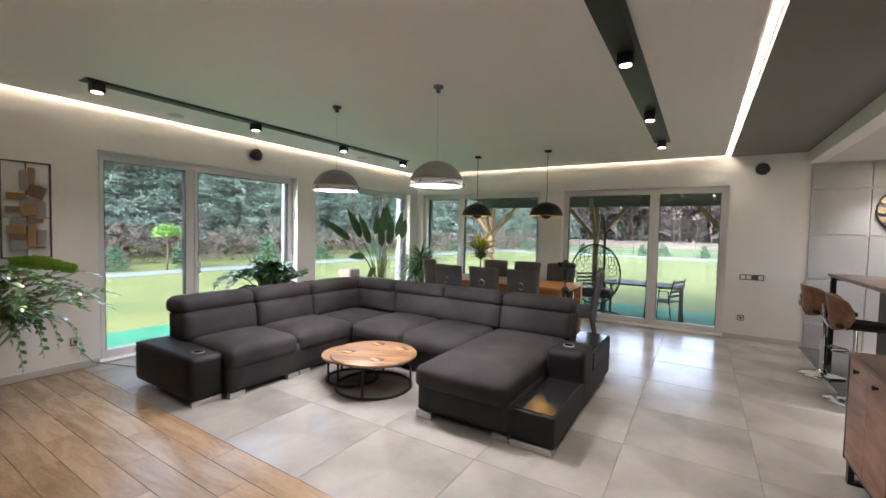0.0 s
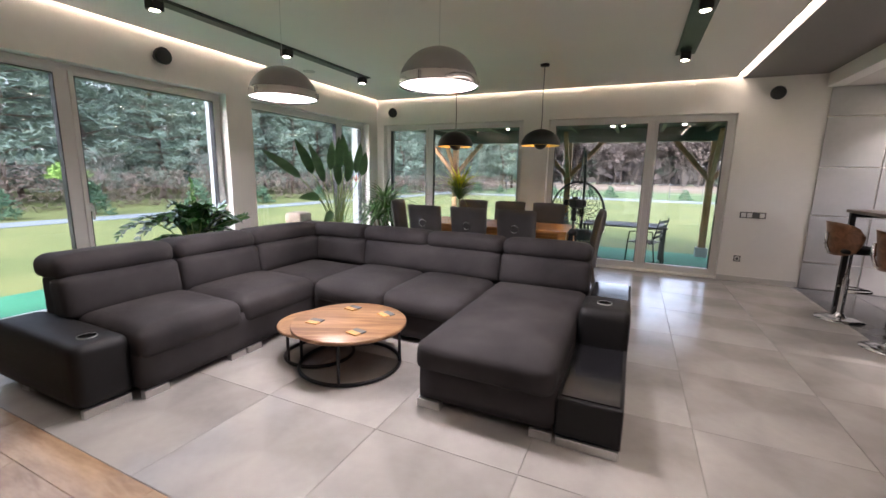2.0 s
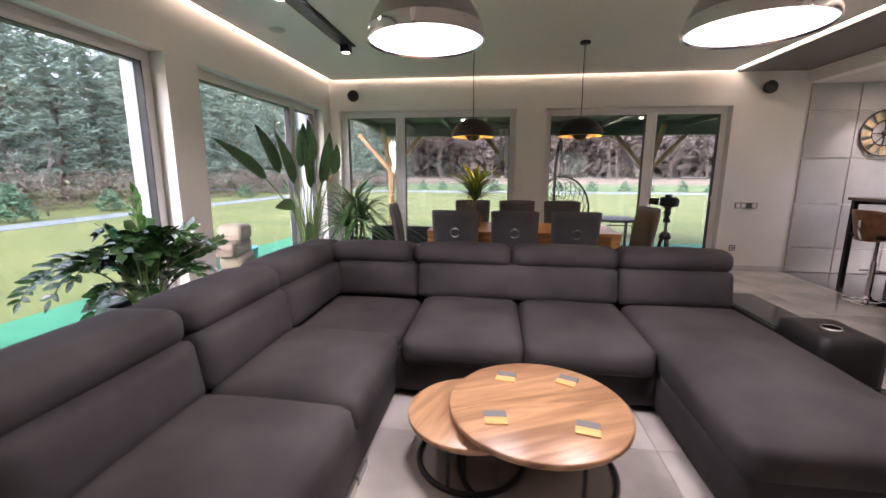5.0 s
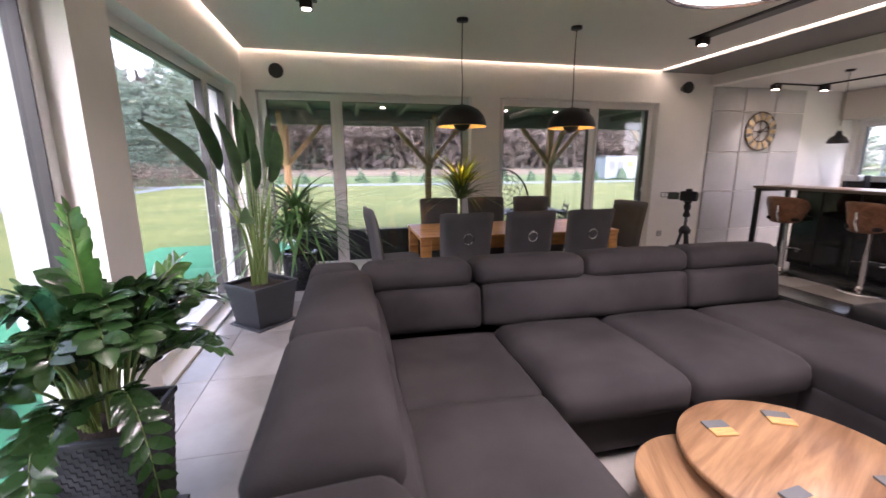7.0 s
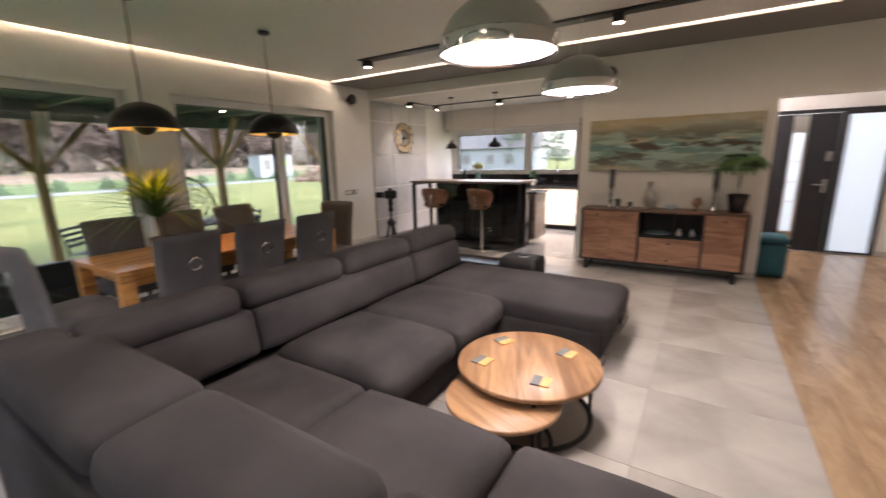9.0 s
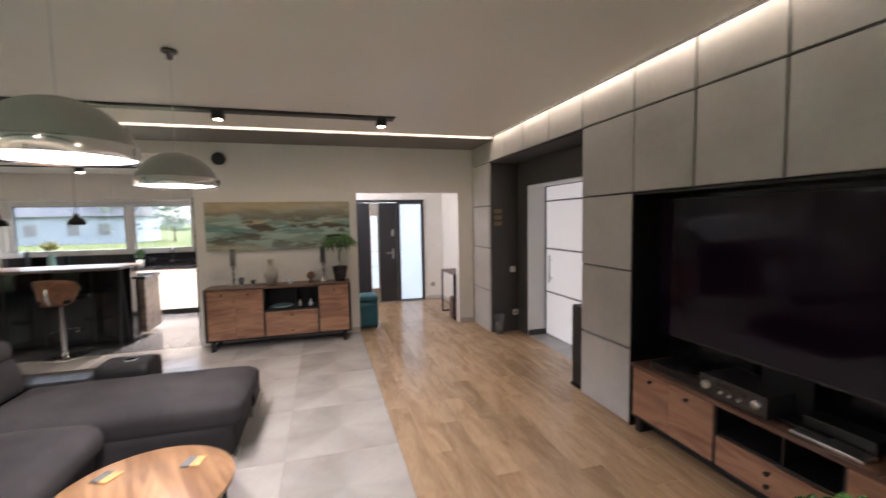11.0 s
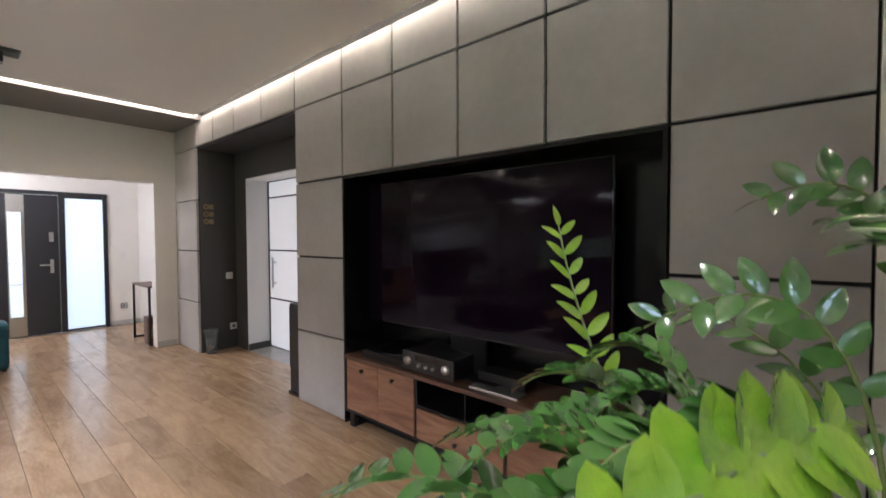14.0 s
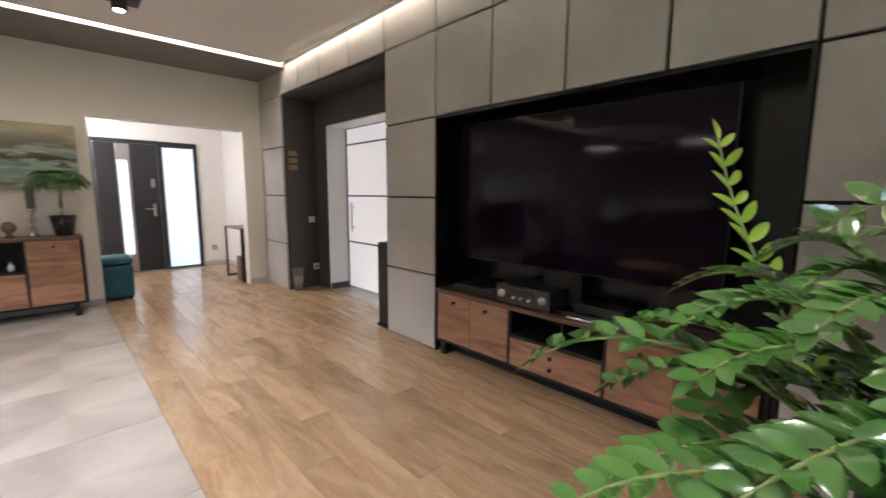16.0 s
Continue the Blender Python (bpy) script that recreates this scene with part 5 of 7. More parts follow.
part("stand", add_box(box(-0.30, 0.30, -0.09, 0.10, -0.235, -0.222, 0.004), -0.14, 0.14, -0.05, -0.03, -0.225, 0.1, 0.004), M_BLACK, tv)


def cabinet(name, m, w, d, h, legs, label, bays):
    """Front at local y 0, depth towards +y, width along x."""
    e = empty(name, m, label, "sideboard")
    part("top", box(0, w, -0.012, d, h - 0.028, h, 0.003), M_WALNUTTOP, e, "dark walnut top board")
    bm = box(0, 0.02, -0.006, d, legs, h - 0.0285)
    add_box(bm, w - 0.02, w, -0.006, d, legs, h - 0.0285)
    add_box(bm, 0.02, w - 0.02, 0.0, d, legs, legs + 0.02)
    add_box(bm, 0.02, w - 0.02, d - 0.01, d, legs + 0.02, h - 0.03)
    x = 0.02
    for bw, kind in bays[:-1]:
        x += bw
        add_box(bm, x - 0.009, x + 0.009, 0.004, d - 0.011, legs + 0.02, h - 0.0285)
    part("carcass", bm, M_BLACK, e, "black carcass")
    x = 0.02
    for bw, kind in bays:
        a, b = x + 0.012, x + bw - 0.012
        z0, z1 = legs + 0.024, h - 0.032
        knobs = []
        if kind == "door":
            dr = part("door", box(a, b, -0.006, 0.012, z0, z1, 0.003), M_WALNUT, e)
            knobs = [(dr, (a + b) / 2, z1 - 0.06)]
        elif kind == "pair":
            mid = (a + b) / 2
            d1 = part("door", box(a, mid - 0.001, -0.006, 0.012, z0, z1, 0.003), M_WALNUT, e)
            d2 = part("door", box(mid + 0.001, b, -0.006, 0.012, z0, z1, 0.003), M_WALNUT, e)
            knobs = [(d1, mid - 0.16, z1 - 0.05), (d2, mid + 0.16, z1 - 0.05)]
        else:
            zm = z0 + (z1 - z0) * 0.52
            part("shelf", box(a, b, 0.006, d - 0.012, zm, zm + 0.016), M_BLACK, e)
            part("divider", box((a + b) / 2 + 0.05, (a + b) / 2 + 0.06, 0.01, d - 0.012, zm + 0.0165, z1), M_BLACK, e)
            dr = part("drawer", box(a, b, -0.006, 0.012, z0, zm - 0.004, 0.003), M_WALNUT, e)
            knobs = [(dr, (a + b) / 2, zm - 0.06), (dr, (a + b) / 2, z0 + 0.06)]
        for ob, kx, kz in knobs:
            part("knob", move(lathe([(0.0, 0.026), (0.013, 0.026), (0.014, 0.018), (0.008, 0.012), (0.007, 0.0)], 14), pose(kx, -0.006, kz, 90)), M_BLACK, ob, "small black round knob")
        x += bw
    for lx in (0.06, w - 0.12):
        part("leg", add_box(add_box(box(lx, lx + 0.05, 0.0, 0.03, 0, legs, 0.002), lx, lx + 0.05, d - 0.03, d, 0, legs, 0.002), lx, lx + 0.05, 0.03, d - 0.03, 0, 0.02), M_BLACK, e, "black steel runner leg")
    return e


cabinet("tv_bench", pose(-2.155, -0.005, 0, 0, 0, 180), 2.15, 0.39, 0.53, 0.10, "long low walnut television bench with black frame", [(0.72, "pair"), (0.67, "open"), (0.72, "pair")])
av = empty("av_receiver", pose(-2.98, -0.16, 0.53), "dark grey hi-fi amplifier with round knobs", "amplifier")
M_GUNMETAL = mat("gunmetal", (0.055, 0.055, 0.058), 0.35, 0.6, grain=0.08, grain_size=60)
part("case", box(-0.21, 0.21, -0.16, 0.13, 0.012, 0.135, 0.004), M_GUNMETAL, av)
part("front_plate", box(-0.215, 0.215, 0.13, 0.142, 0.01, 0.138, 0.003), M_GUNMETAL, av)
for x, r in ((-0.16, 0.027), (0.16, 0.027), (-0.06, 0.01), (0.0, 0.01), (0.06, 0.01)):
    part("knob", move(lathe([(0.0, 0.018), (r, 0.018), (r, 0.0)], 18), pose(x, 0.142, 0.06 if r < 0.02 else 0.075, -90)), M_STEEL, av)
part("display", box(-0.1, 0.1, 0.1422, 0.1435, 0.085, 0.12), M_BLACKGLOSS, av, "dark display window")
for x in (-0.17, 0.17):
    part("foot", lathe([(0.0, 0.0), (0.02, 0.0), (0.02, 0.012), (0.0, 0.013)], 14, None, (x, 0.08, 0)), M_BLACK, av)
pl = empty("record_player", pose(-2.52, -0.20, 0.53), "flat black disc player on the television bench", "disc player")
part("case", box(-0.21, 0.21, -0.14, 0.15, 0.0, 0.055, 0.005), M_BLACK, pl)
part("platter", lathe([(0.0, 0.062), (0.12, 0.062), (0.125, 0.056)], 32, None, (-0.03, 0, 0)), M_BLACKGLOSS, pl)
sb = tagged(part("soundbar", box(-3.62, -3.30, -0.14, -0.03, 0.53, 0.545, 0.004), M_STEEL), "slim silver edged black media box on the bench", "media box")
tagged(part("media_box", box(-3.60, -3.28, -0.30, -0.155, 0.53, 0.60, 0.006), M_BLACK), "black set-top box beside the amplifier", "media box")
ts = empty("tower_speaker", pose(-1.37, -0.185, 0), "tall slim black floor standing loudspeaker by the panelled wall", "speaker")
part("cabinet", box(-0.09, 0.09, -0.11, 0.13, 0.03, 0.82, 0.006), M_BLACK, ts)
part("plinth", box(-0.088, 0.10, -0.12, 0.145, 0.0, 0.03, 0.004), M_BLACKGLOSS, ts)
part("grille", box(-0.08, 0.08, 0.131, 0.141, 0.25, 0.80, 0.004), M_GASKET, ts, "black cloth grille")

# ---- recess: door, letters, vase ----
# Panes emit faintly in place of light from the room behind.
M_FROST = glow("frosted_glass_daylight_glow", (0.92, 0.92, 0.90), 0.024)
dr = empty("door_1", pose(0, -0.74, 0), "white frosted glass interior door with black bars", "door", "", "structure")
bm = box(DX0 + 0.014, DX0 + 0.054, -0.03, 0.0, 0.0, DZ - 0.016, 0.003)
add_box(bm, DX1 - 0.03, DX1 - 0.014, -0.03, 0.0, 0.0, DZ - 0.016, 0.003)
part("door_frame", bm, M_BLACK, dr)
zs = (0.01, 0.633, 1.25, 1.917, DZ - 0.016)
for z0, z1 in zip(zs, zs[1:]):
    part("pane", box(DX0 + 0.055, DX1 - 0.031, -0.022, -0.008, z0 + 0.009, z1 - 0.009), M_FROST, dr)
for z in zs[1:-1]:
    part("glazing_bar", box(DX0 + 0.055, DX1 - 0.031, -0.026, -0.002, z - 0.009, z + 0.009, 0.002), M_BLACK, dr)
hd = rod((DX1 - 0.20, 0.045, 0.78), (DX1 - 0.20, 0.045, 1.16), 0.011)
add_rod(hd, (DX1 - 0.20, 0.0, 0.84), (DX1 - 0.20, 0.045, 0.84), 0.008)
add_rod(hd, (DX1 - 0.20, 0.0, 1.10), (DX1 - 0.20, 0.045, 1.10), 0.008)
part("handle", hd, M_STEEL, dr, "long steel bar handle")
tagged(part("wall_passage", box(DX0 - 0.3, DX1 + 0.3, -1.2, -1.1, -0.2, 2.6), M_WALL), "plain white wall behind the glass door", "wall", "", "structure")
M_BRASS = mat("brushed_brass", (0.28, 0.21, 0.11), 0.5, 0.6, grain=0.1, grain_size=40)
wl = empty("wall_letters", pose(NX1 - 0.013, -0.15, 1.64), "small stacked brass ornaments on the dark wall", "wall decoration")
for i in range(3):
    part("ornament", move(lathe([(0.028, 0.0), (0.034, 0.004), (0.03, 0.01), (0.018, 0.01), (0.014, 0.004)], 18), pose(-0.001, 0.03, 0.15 - 0.09 * i, 0, -90, 0)), M_BRASS, wl)
    part("ornament", box(-0.012, -0.001, -0.055, -0.005, 0.12 - 0.09 * i, 0.18 - 0.09 * i, 0.004), M_BRASS, wl)
M_CRYSTAL = mat("cut_glass", (0.85, 0.88, 0.9), 0.08, grain=0.02, spec=0.8)
M_CRYSTAL.node_tree.nodes["Principled BSDF"].inputs["Transmission Weight"].default_value = 0.9
tagged(part("glass_vase", lathe([(0.0, 0.0), (0.05, 0.0), (0.055, 0.03), (0.065, 0.15), (0.085, 0.30), (0.08, 0.305), (0.058, 0.16), (0.045, 0.04), (0.0, 0.03)], 20, None, (0.66, -0.12, 0)), M_CRYSTAL), "tall clear cut glass floor vase in the recess", "vase")

# ---- hall ----
M_DOORDARK = mat("anthracite_door", (0.022, 0.022, 0.026), 0.4, grain=0.08, grain_size=20)
# Emission on the front door glass replaces daylight from outdoors.
M_MILK = glow("milky_glass_daylight_glow", (0.70, 0.86, 0.97), 0.045)
fd = empty("door_2", pose(3.60, 0, 0, 0, 0, -90), "anthracite front door with narrow glass strip and milky sidelight", "door", "", "structure")
# local x runs to -y of the room
part("door_frame", add_box(add_box(add_box(box(-0.345, -0.29, -0.03, 0.05, 0.0, 2.10, 0.004), -0.86, -0.79, -0.03, 0.05, 0, 2.10, 0.004), -1.72, -1.66, -0.03, 0.05, 0, 2.10, 0.004), -1.66, -0.345, -0.028, 0.05, 2.045, 2.10, 0.004), M_DOORDARK, fd)
leaf_ = part("door_leaf", box(-1.655, -0.865, -0.015, 0.045, 0.012, 2.04, 0.004), M_DOORDARK, fd)
part("steel_strip", box(-1.40, -1.22, -0.018, -0.014, 0.02, 2.03, 0.001), M_STEEL, leaf_, "vertical brushed steel strip")
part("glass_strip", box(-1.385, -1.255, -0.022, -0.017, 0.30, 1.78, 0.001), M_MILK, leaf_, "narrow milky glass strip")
for z in (0.75, 1.05, 1.35):
    part("glazing_line", box(-1.385, -1.255, -0.0235, -0.0215, z, z + 0.012), M_STEEL, leaf_)
h = rod((-0.945, -0.015, 1.02), (-0.945, -0.06, 1.02), 0.011)
add_rod(h, (-0.945, -0.06, 1.02), (-1.08, -0.06, 1.02), 0.010)
add_box(h, -0.965, -0.925, -0.024, -0.015, 0.90, 1.10, 0.003)
part("handle", h, M_STEEL, leaf_, "steel lever handle")
part("lock_plate", box(-0.97, -0.92, -0.022, -0.015, 1.36, 1.50, 0.003), M_STEEL, leaf_)
part("sidelight_frame", add_box(box(-0.79, -0.345, -0.02, 0.04, 0.0, 0.035, 0.003), -0.79, -0.345, -0.02, 0.04, 2.01, 2.045, 0.003), M_DOORDARK, fd)
part("sidelight", box(-0.79, -0.345, 0.0, 0.012, 0.035, 2.01), M_MILK, fd, "milky glass that glows in place of daylight")
part("threshold", box(-1.66, -0.345, -0.05, 0.05, -0.004, 0.010, 0.002), M_STEEL, fd)
M_TEAL = mat("teal_velvet", (0.01, 0.075, 0.10), 0.7, grain=0.15, grain_size=150, second=(0.015, 0.10, 0.13), patch=6)
pf = empty("pouf", pose(1.76, 1.69, 0), "teal velvet storage pouf beside the wall end", "pouf")
part("body", move(cushion(0.34, 0.34, 0.40, 0.03, 0.0, 6, 6, 6), pose(0, 0, 0.02)), M_TEAL, pf)
part("lid", move(cushion(0.35, 0.35, 0.09, 0.035, 0.02, 8, 8, 3), pose(0, 0, 0.42)), M_TEAL, pf, "padded lighter lid")
for a, b in ((-1, -1), (1, -1), (-1, 1), (1, 1)):
    part("foot", rod((a * 0.13, b * 0.13, 0), (a * 0.13, b * 0.13, 0.025), 0.018), M_BLACK, pf)
ct = empty("console_table", pose(2.02, 0.12, 0), "slim console table with black frame and wooden top", "console table")
part("tabletop", box(-0.38, 0.38, -0.14, 0.14, 0.755, 0.78, 0.003), M_WALNUTTOP, ct)
for x in (-0.37, 0.345):
    part("leg_frame", add_box(add_box(box(x, x + 0.025, -0.14, -0.115, 0, 0.755, 0.002), x, x + 0.025, 0.115, 0.14, 0, 0.755, 0.002), x, x + 0.025, -0.115, 0.115, 0, 0.025, 0.002), M_BLACK, ct)
wb = empty("wine_rack", pose(1.84, 0.16, 0), "dark wooden box with a bottle under the console", "box")
part("box", box(-0.09, 0.09, -0.09, 0.09, 0, 0.36, 0.006), M_WALNUTTOP, wb)
part("label_plate", box(-0.092, -0.0905, -0.06, 0.06, 0.08, 0.26), M_BRASS, wb, "pale round label")
tagged(part("lantern", lathe([(0.0, 0.0), (0.05, 0.0), (0.045, 0.02), (0.02, 0.05), (0.03, 0.12), (0.015, 0.2), (0.03, 0.26), (0.0, 0.3)], 18, None, (1.80, 0.10, 0.78)), M_PEWTER), "turned silver ornament on the console table", "ornament")
mi = empty("wall_mirror", pose(2.05, -0.12, 1.45, 0, 0, 180), "tall hall mirror in a thin dark frame", "mirror")
part("frame", add_box(add_box(add_box(box(-0.40, -0.37, -0.03, 0, -0.6, 0.6, 0.003), 0.37, 0.40, -0.03, 0, -0.6, 0.6, 0.003), -0.37, 0.37, -0.03, 0, 0.57, 0.6, 0.003), -0.37, 0.37, -0.03, 0, -0.6, -0.57, 0.003), M_STEEL, mi)
M_MIRROR = mat("mirror_silver", (0.85, 0.87, 0.88), 0.03, 1.0)
part("glass", box(-0.37, 0.37, -0.018, -0.005, -0.57, 0.57), M_MIRROR, mi)
# Added lamp with a point light, kept out of view, to brighten the hall.
hl = empty("hall_ceiling_lamp", pose(2.4, 2.25, 2.62), "added fill lamp, unseen behind the hall wall", "ceiling lamp")
part("diffuser", lathe([(0.0, -0.06), (0.12, -0.055), (0.17, -0.03), (0.18, 0.0)], 28), M_DIFF, hl)

hall_point = new("hall_fill_light", bpy.data.lights.new("hall_fill_light", "POINT"))
hall_point.data.energy, hall_point.data.color, hall_point.data.shadow_soft_size = 3.2, (1.0, 0.93, 0.85), 0.15
hall_point.location = (2.4, 2.25, 2.45)

# ---- sideboard and what stands on it ----
cabinet("sideboard", pose(1.09, 3.83, 0, 0, 0, -90), 1.86, 0.38, 0.83, 0.13, "walnut sideboard with black frame and open middle shelf", [(0.70, "pair"), (0.70, "open"), (0.42, "door")])
ST = 0.83
for y in (3.50, 2.33):
    e = empty("candle_holder", pose(1.30, y, ST), "turned silver candle holder with a thick grey candle", "candle holder", "silver candle holders")
    part("holder", lathe([(0.0, 0.0), (0.055, 0.0), (0.055, 0.012), (0.03, 0.03), (0.02, 0.06), (0.032, 0.09), (0.018, 0.12), (0.03, 0.16), (0.02, 0.21), (0.028, 0.25), (0.045, 0.27), (0.045, 0.28), (0.0, 0.28)], 24), M_CHROME, e)
    part("candle", lathe([(0.0, 0.28), (0.035, 0.28), (0.035, 0.50), (0.03, 0.505), (0.0, 0.50)], 24), mat("grey_wax", (0.10, 0.10, 0.105), 0.55, grain=0.1), e, "dark grey pillar candle")
tagged(part("vase", lathe([(0.0, 0.0), (0.05, 0.0), (0.06, 0.02), (0.095, 0.12), (0.085, 0.19), (0.04, 0.26), (0.03, 0.30), (0.045, 0.34), (0.03, 0.35), (0.0, 0.33)], 28, None, (1.30, 3.03, ST)), mat("silver_mosaic", (0.42, 0.40, 0.37), 0.3, 0.6, grain=0.35, grain_size=120)), "bulbous silver mosaic vase on the sideboard", "vase")
for y, r_, h_ in ((3.40, 0.04, 0.12), (3.25, 0.035, 0.08)):
    tagged(part("glass_candle_cup", lathe([(0.0, 0.0), (r_ * 0.8, 0.0), (r_ * 0.7, 0.02), (r_, h_), (r_ * 0.92, h_), (r_ * 0.6, 0.03), (0.0, 0.025)], 20, None, (1.24, y, ST)), M_CRYSTAL), "small clear glass tealight cup", "candle cup", "tealight cups")
tagged(part("glass_bowl", lathe([(0.0, 0.0), (0.04, 0.0), (0.035, 0.015), (0.075, 0.055), (0.07, 0.058), (0.0, 0.03)], 24, None, (1.26, 2.78, ST)), mat("pale_blue_glass", (0.55, 0.68, 0.72), 0.15, grain=0.05)), "pale blue glass bowl on the sideboard", "bowl")
tagged(part("ornament", lathe([(0.0, 0.0), (0.035, 0.0), (0.03, 0.02), (0.02, 0.04), (0.055, 0.08), (0.06, 0.11), (0.035, 0.15), (0.0, 0.165)], 22, None, (1.24, 2.50, ST)), M_COPPER), "small round brown metal ornament", "ornament")
bp = empty("flower_pot", pose(1.27, 2.10, ST), "glossy black tapered pot on the sideboard", "flower pot")
part("body", lathe([(0.0, 0.0), (0.07, 0.0), (0.075, 0.01), (0.11, 0.2), (0.115, 0.21), (0.10, 0.21), (0.095, 0.19), (0.0, 0.185)], 28), M_DARKPOT, bp)
part("soil", lathe([(0.0, 0.195), (0.096, 0.192)], 20), M_SOIL, bp)
mt_ = empty("money_tree", pose(1.27, 2.10, ST + 0.19), "small indoor tree with a thin trunk and hand shaped leaves", "plant")
part("trunk", tube([(0, 0, 0), (0.01, 0.005, 0.12), (-0.005, 0, 0.25), (0, 0, 0.34)], 0.016, 8, 0.009), M_BARK, mt_)
rng = random.Random(61)
bm = bmesh.new()
for i in range(16):
    a, el = i * 2.4, rng.uniform(0.0, 1.2)
    b = Vector((0, 0, 0.33)) + Vector((math.cos(a) * math.cos(el), math.sin(a) * math.cos(el), math.sin(el))) * rng.uniform(0.12, 0.24)
    add_tube(bm, [(0, 0, 0.33), b], 0.003, 5)
    for k in range(6):
        t = a + (k - 2.5) * 0.5
        add_leaf(bm, b, (math.cos(t), math.sin(t), 0.15), (0, 0, 1), rng.uniform(0.11, 0.16), 0.042, 0.8, 6, 0.2, 0.7)
part("crown", bm, M_STRAP, mt_)
for y0, y1, col in ((2.62, 2.96, (0.45, 0.6, 0.62)), ):
    tagged(part("decor_plate", lathe([(0.0, 0.0), (0.08, 0.004), (0.15, 0.03), (0.145, 0.036), (0.07, 0.012), (0.0, 0.008)], 28, None, (1.26, 2.90, 0.5025)), mat("pale_teal_glaze", (0.35, 0.5, 0.52), 0.2, grain=0.1)), "pale teal glazed plate in the open shelf", "plate")
for y in (2.52, 2.66):
    tagged(part("small_bottle", lathe([(0.0, 0.0), (0.026, 0.0), (0.026, 0.05), (0.012, 0.075), (0.011, 0.095), (0.0, 0.095)], 18, None, (1.26, y, 0.5025)), M_WHITEPL), "small pale bottle standing in the open shelf", "bottle", "bottles in the shelf")


# ---- painting ----
def canvas_material():
    m = bpy.data.materials.new("abstract_canvas")
    m.use_nodes = True
    nt = m.node_tree
    b = nt.nodes["Principled BSDF"]
    b.inputs["Roughness"].default_value = 0.6
    tc = nt.nodes.new("ShaderNodeTexCoord")

    def field(scale, offset, stretch, lo, hi):
        mp = nt.nodes.new("ShaderNodeMapping")
        mp.inputs["Scale"].default_value = stretch
        mp.inputs["Location"].default_value = offset
        nt.links.new(tc.outputs["Object"], mp.inputs["Vector"])
        n = nt.nodes.new("ShaderNodeTexNoise")
        n.inputs["Scale"].default_value, n.inputs["Detail"].default_value, n.inputs["Roughness"].default_value = scale, 9, 0.62
        nt.links.new(mp.outputs[0], n.inputs["Vector"])
        r = nt.nodes.new("ShaderNodeMapRange")
        r.inputs["From Min"].default_value, r.inputs["From Max"].default_value = lo, hi
        nt.links.new(n.outputs["Fac"], r.inputs["Value"])
        return r.outputs[0]

    sep = nt.nodes.new("ShaderNodeSeparateXYZ")
    nt.links.new(tc.outputs["Object"], sep.inputs[0])
    bell = nt.nodes.new("ShaderNodeValToRGB")
    el = bell.color_ramp.elements
    el[0].position, el[0].color = 0.05, (0.6, 0.6, 0.6, 1)
    el[1].position, el[1].color = 0.92, (0.1, 0.1, 0.1, 1)
    el.new(0.48).color = (1, 1, 1, 1)
    zr = nt.nodes.new("ShaderNodeMapRange")
    zr.inputs["From Min"].default_value, zr.inputs["From Max"].default_value = -0.335, 0.335
    nt.links.new(sep.outputs["Z"], zr.inputs["Value"])
    nt.links.new(zr.outputs[0], bell.inputs["Fac"])
    col = None
    layers = [((0.58, 0.52, 0.40), (0.52, 0.40, 0.22), field(1.5, (3, 0, 1), (0.8, 1, 2.4), 0.40, 0.60), False),
              (None, (0.13, 0.27, 0.25), field(2.0, (7, 0, 5), (0.55, 1, 3.0), 0.36, 0.47), True),
              (None, (0.38, 0.52, 0.48), field(2.6, (1, 0, 9), (0.55, 1, 3.2), 0.49, 0.56), True),
              (None, (0.09, 0.065, 0.04), field(2.2, (4, 0, 2), (0.7, 1, 2.6), 0.49, 0.55), True)]
    for base_c, top_c, fac, masked in layers:
        mx = nt.nodes.new("ShaderNodeMix")
        mx.data_type = "RGBA"
        if base_c:
            mx.inputs[6].default_value = (*base_c, 1)
        else:
            nt.links.new(col, mx.inputs[6])
        mx.inputs[7].default_value = (*top_c, 1)
        if masked:
            mu = nt.nodes.new("ShaderNodeMath")
            mu.operation = "MULTIPLY"
            nt.links.new(fac, mu.inputs[0])
            nt.links.new(bell.outputs[0], mu.inputs[1])
            fac = mu.outputs[0]
        nt.links.new(fac, mx.inputs["Factor"])
        col = mx.outputs[2]
    nt.links.new(col, b.inputs["Base Color"])
    return m


ca = empty("canvas_painting", pose(XE, 2.89, 1.64, 0, 0, -90), "wide abstract canvas in teal, ochre and cream", "painting")
part("canvas", box(-0.96, 0.96, -0.035, -0.014, -0.335, 0.335, 0.004), canvas_material(), ca)
part("stretcher", box(-0.94, 0.94, -0.0138, -0.002, -0.315, 0.315, 0.002), M_BARK, ca, "plain wooden stretcher frame")

# ---- kitchen ----
M_CREAM = mat("cream_gloss_front", (0.66, 0.62, 0.56), 0.15, grain=0.02, grain_size=6, coat=0.4)
M_BARWOOD = wood("grey_brown_worktop", (0.14, 0.10, 0.08), (0.26, 0.20, 0.16), along=(4, 0.6, 4), rough=0.35)
bar = empty("bar_island", pose(0, 0, 0), "breakfast bar with grey brown top and gloss black body", "bar")
part("worktop", box(1.60, 2.25, 4.93, 7.08, 1.095, 1.13, 0.004), M_BARWOOD, bar)
part("body", box(1.98, 2.22, 4.96, 6.75, 0.06, 1.094, 0.004), M_BLACKGLOSS, bar, "gloss black panel body")
part("plinth", box(2.02, 2.20, 4.98, 6.72, 0.0, 0.06), M_BLACK, bar)
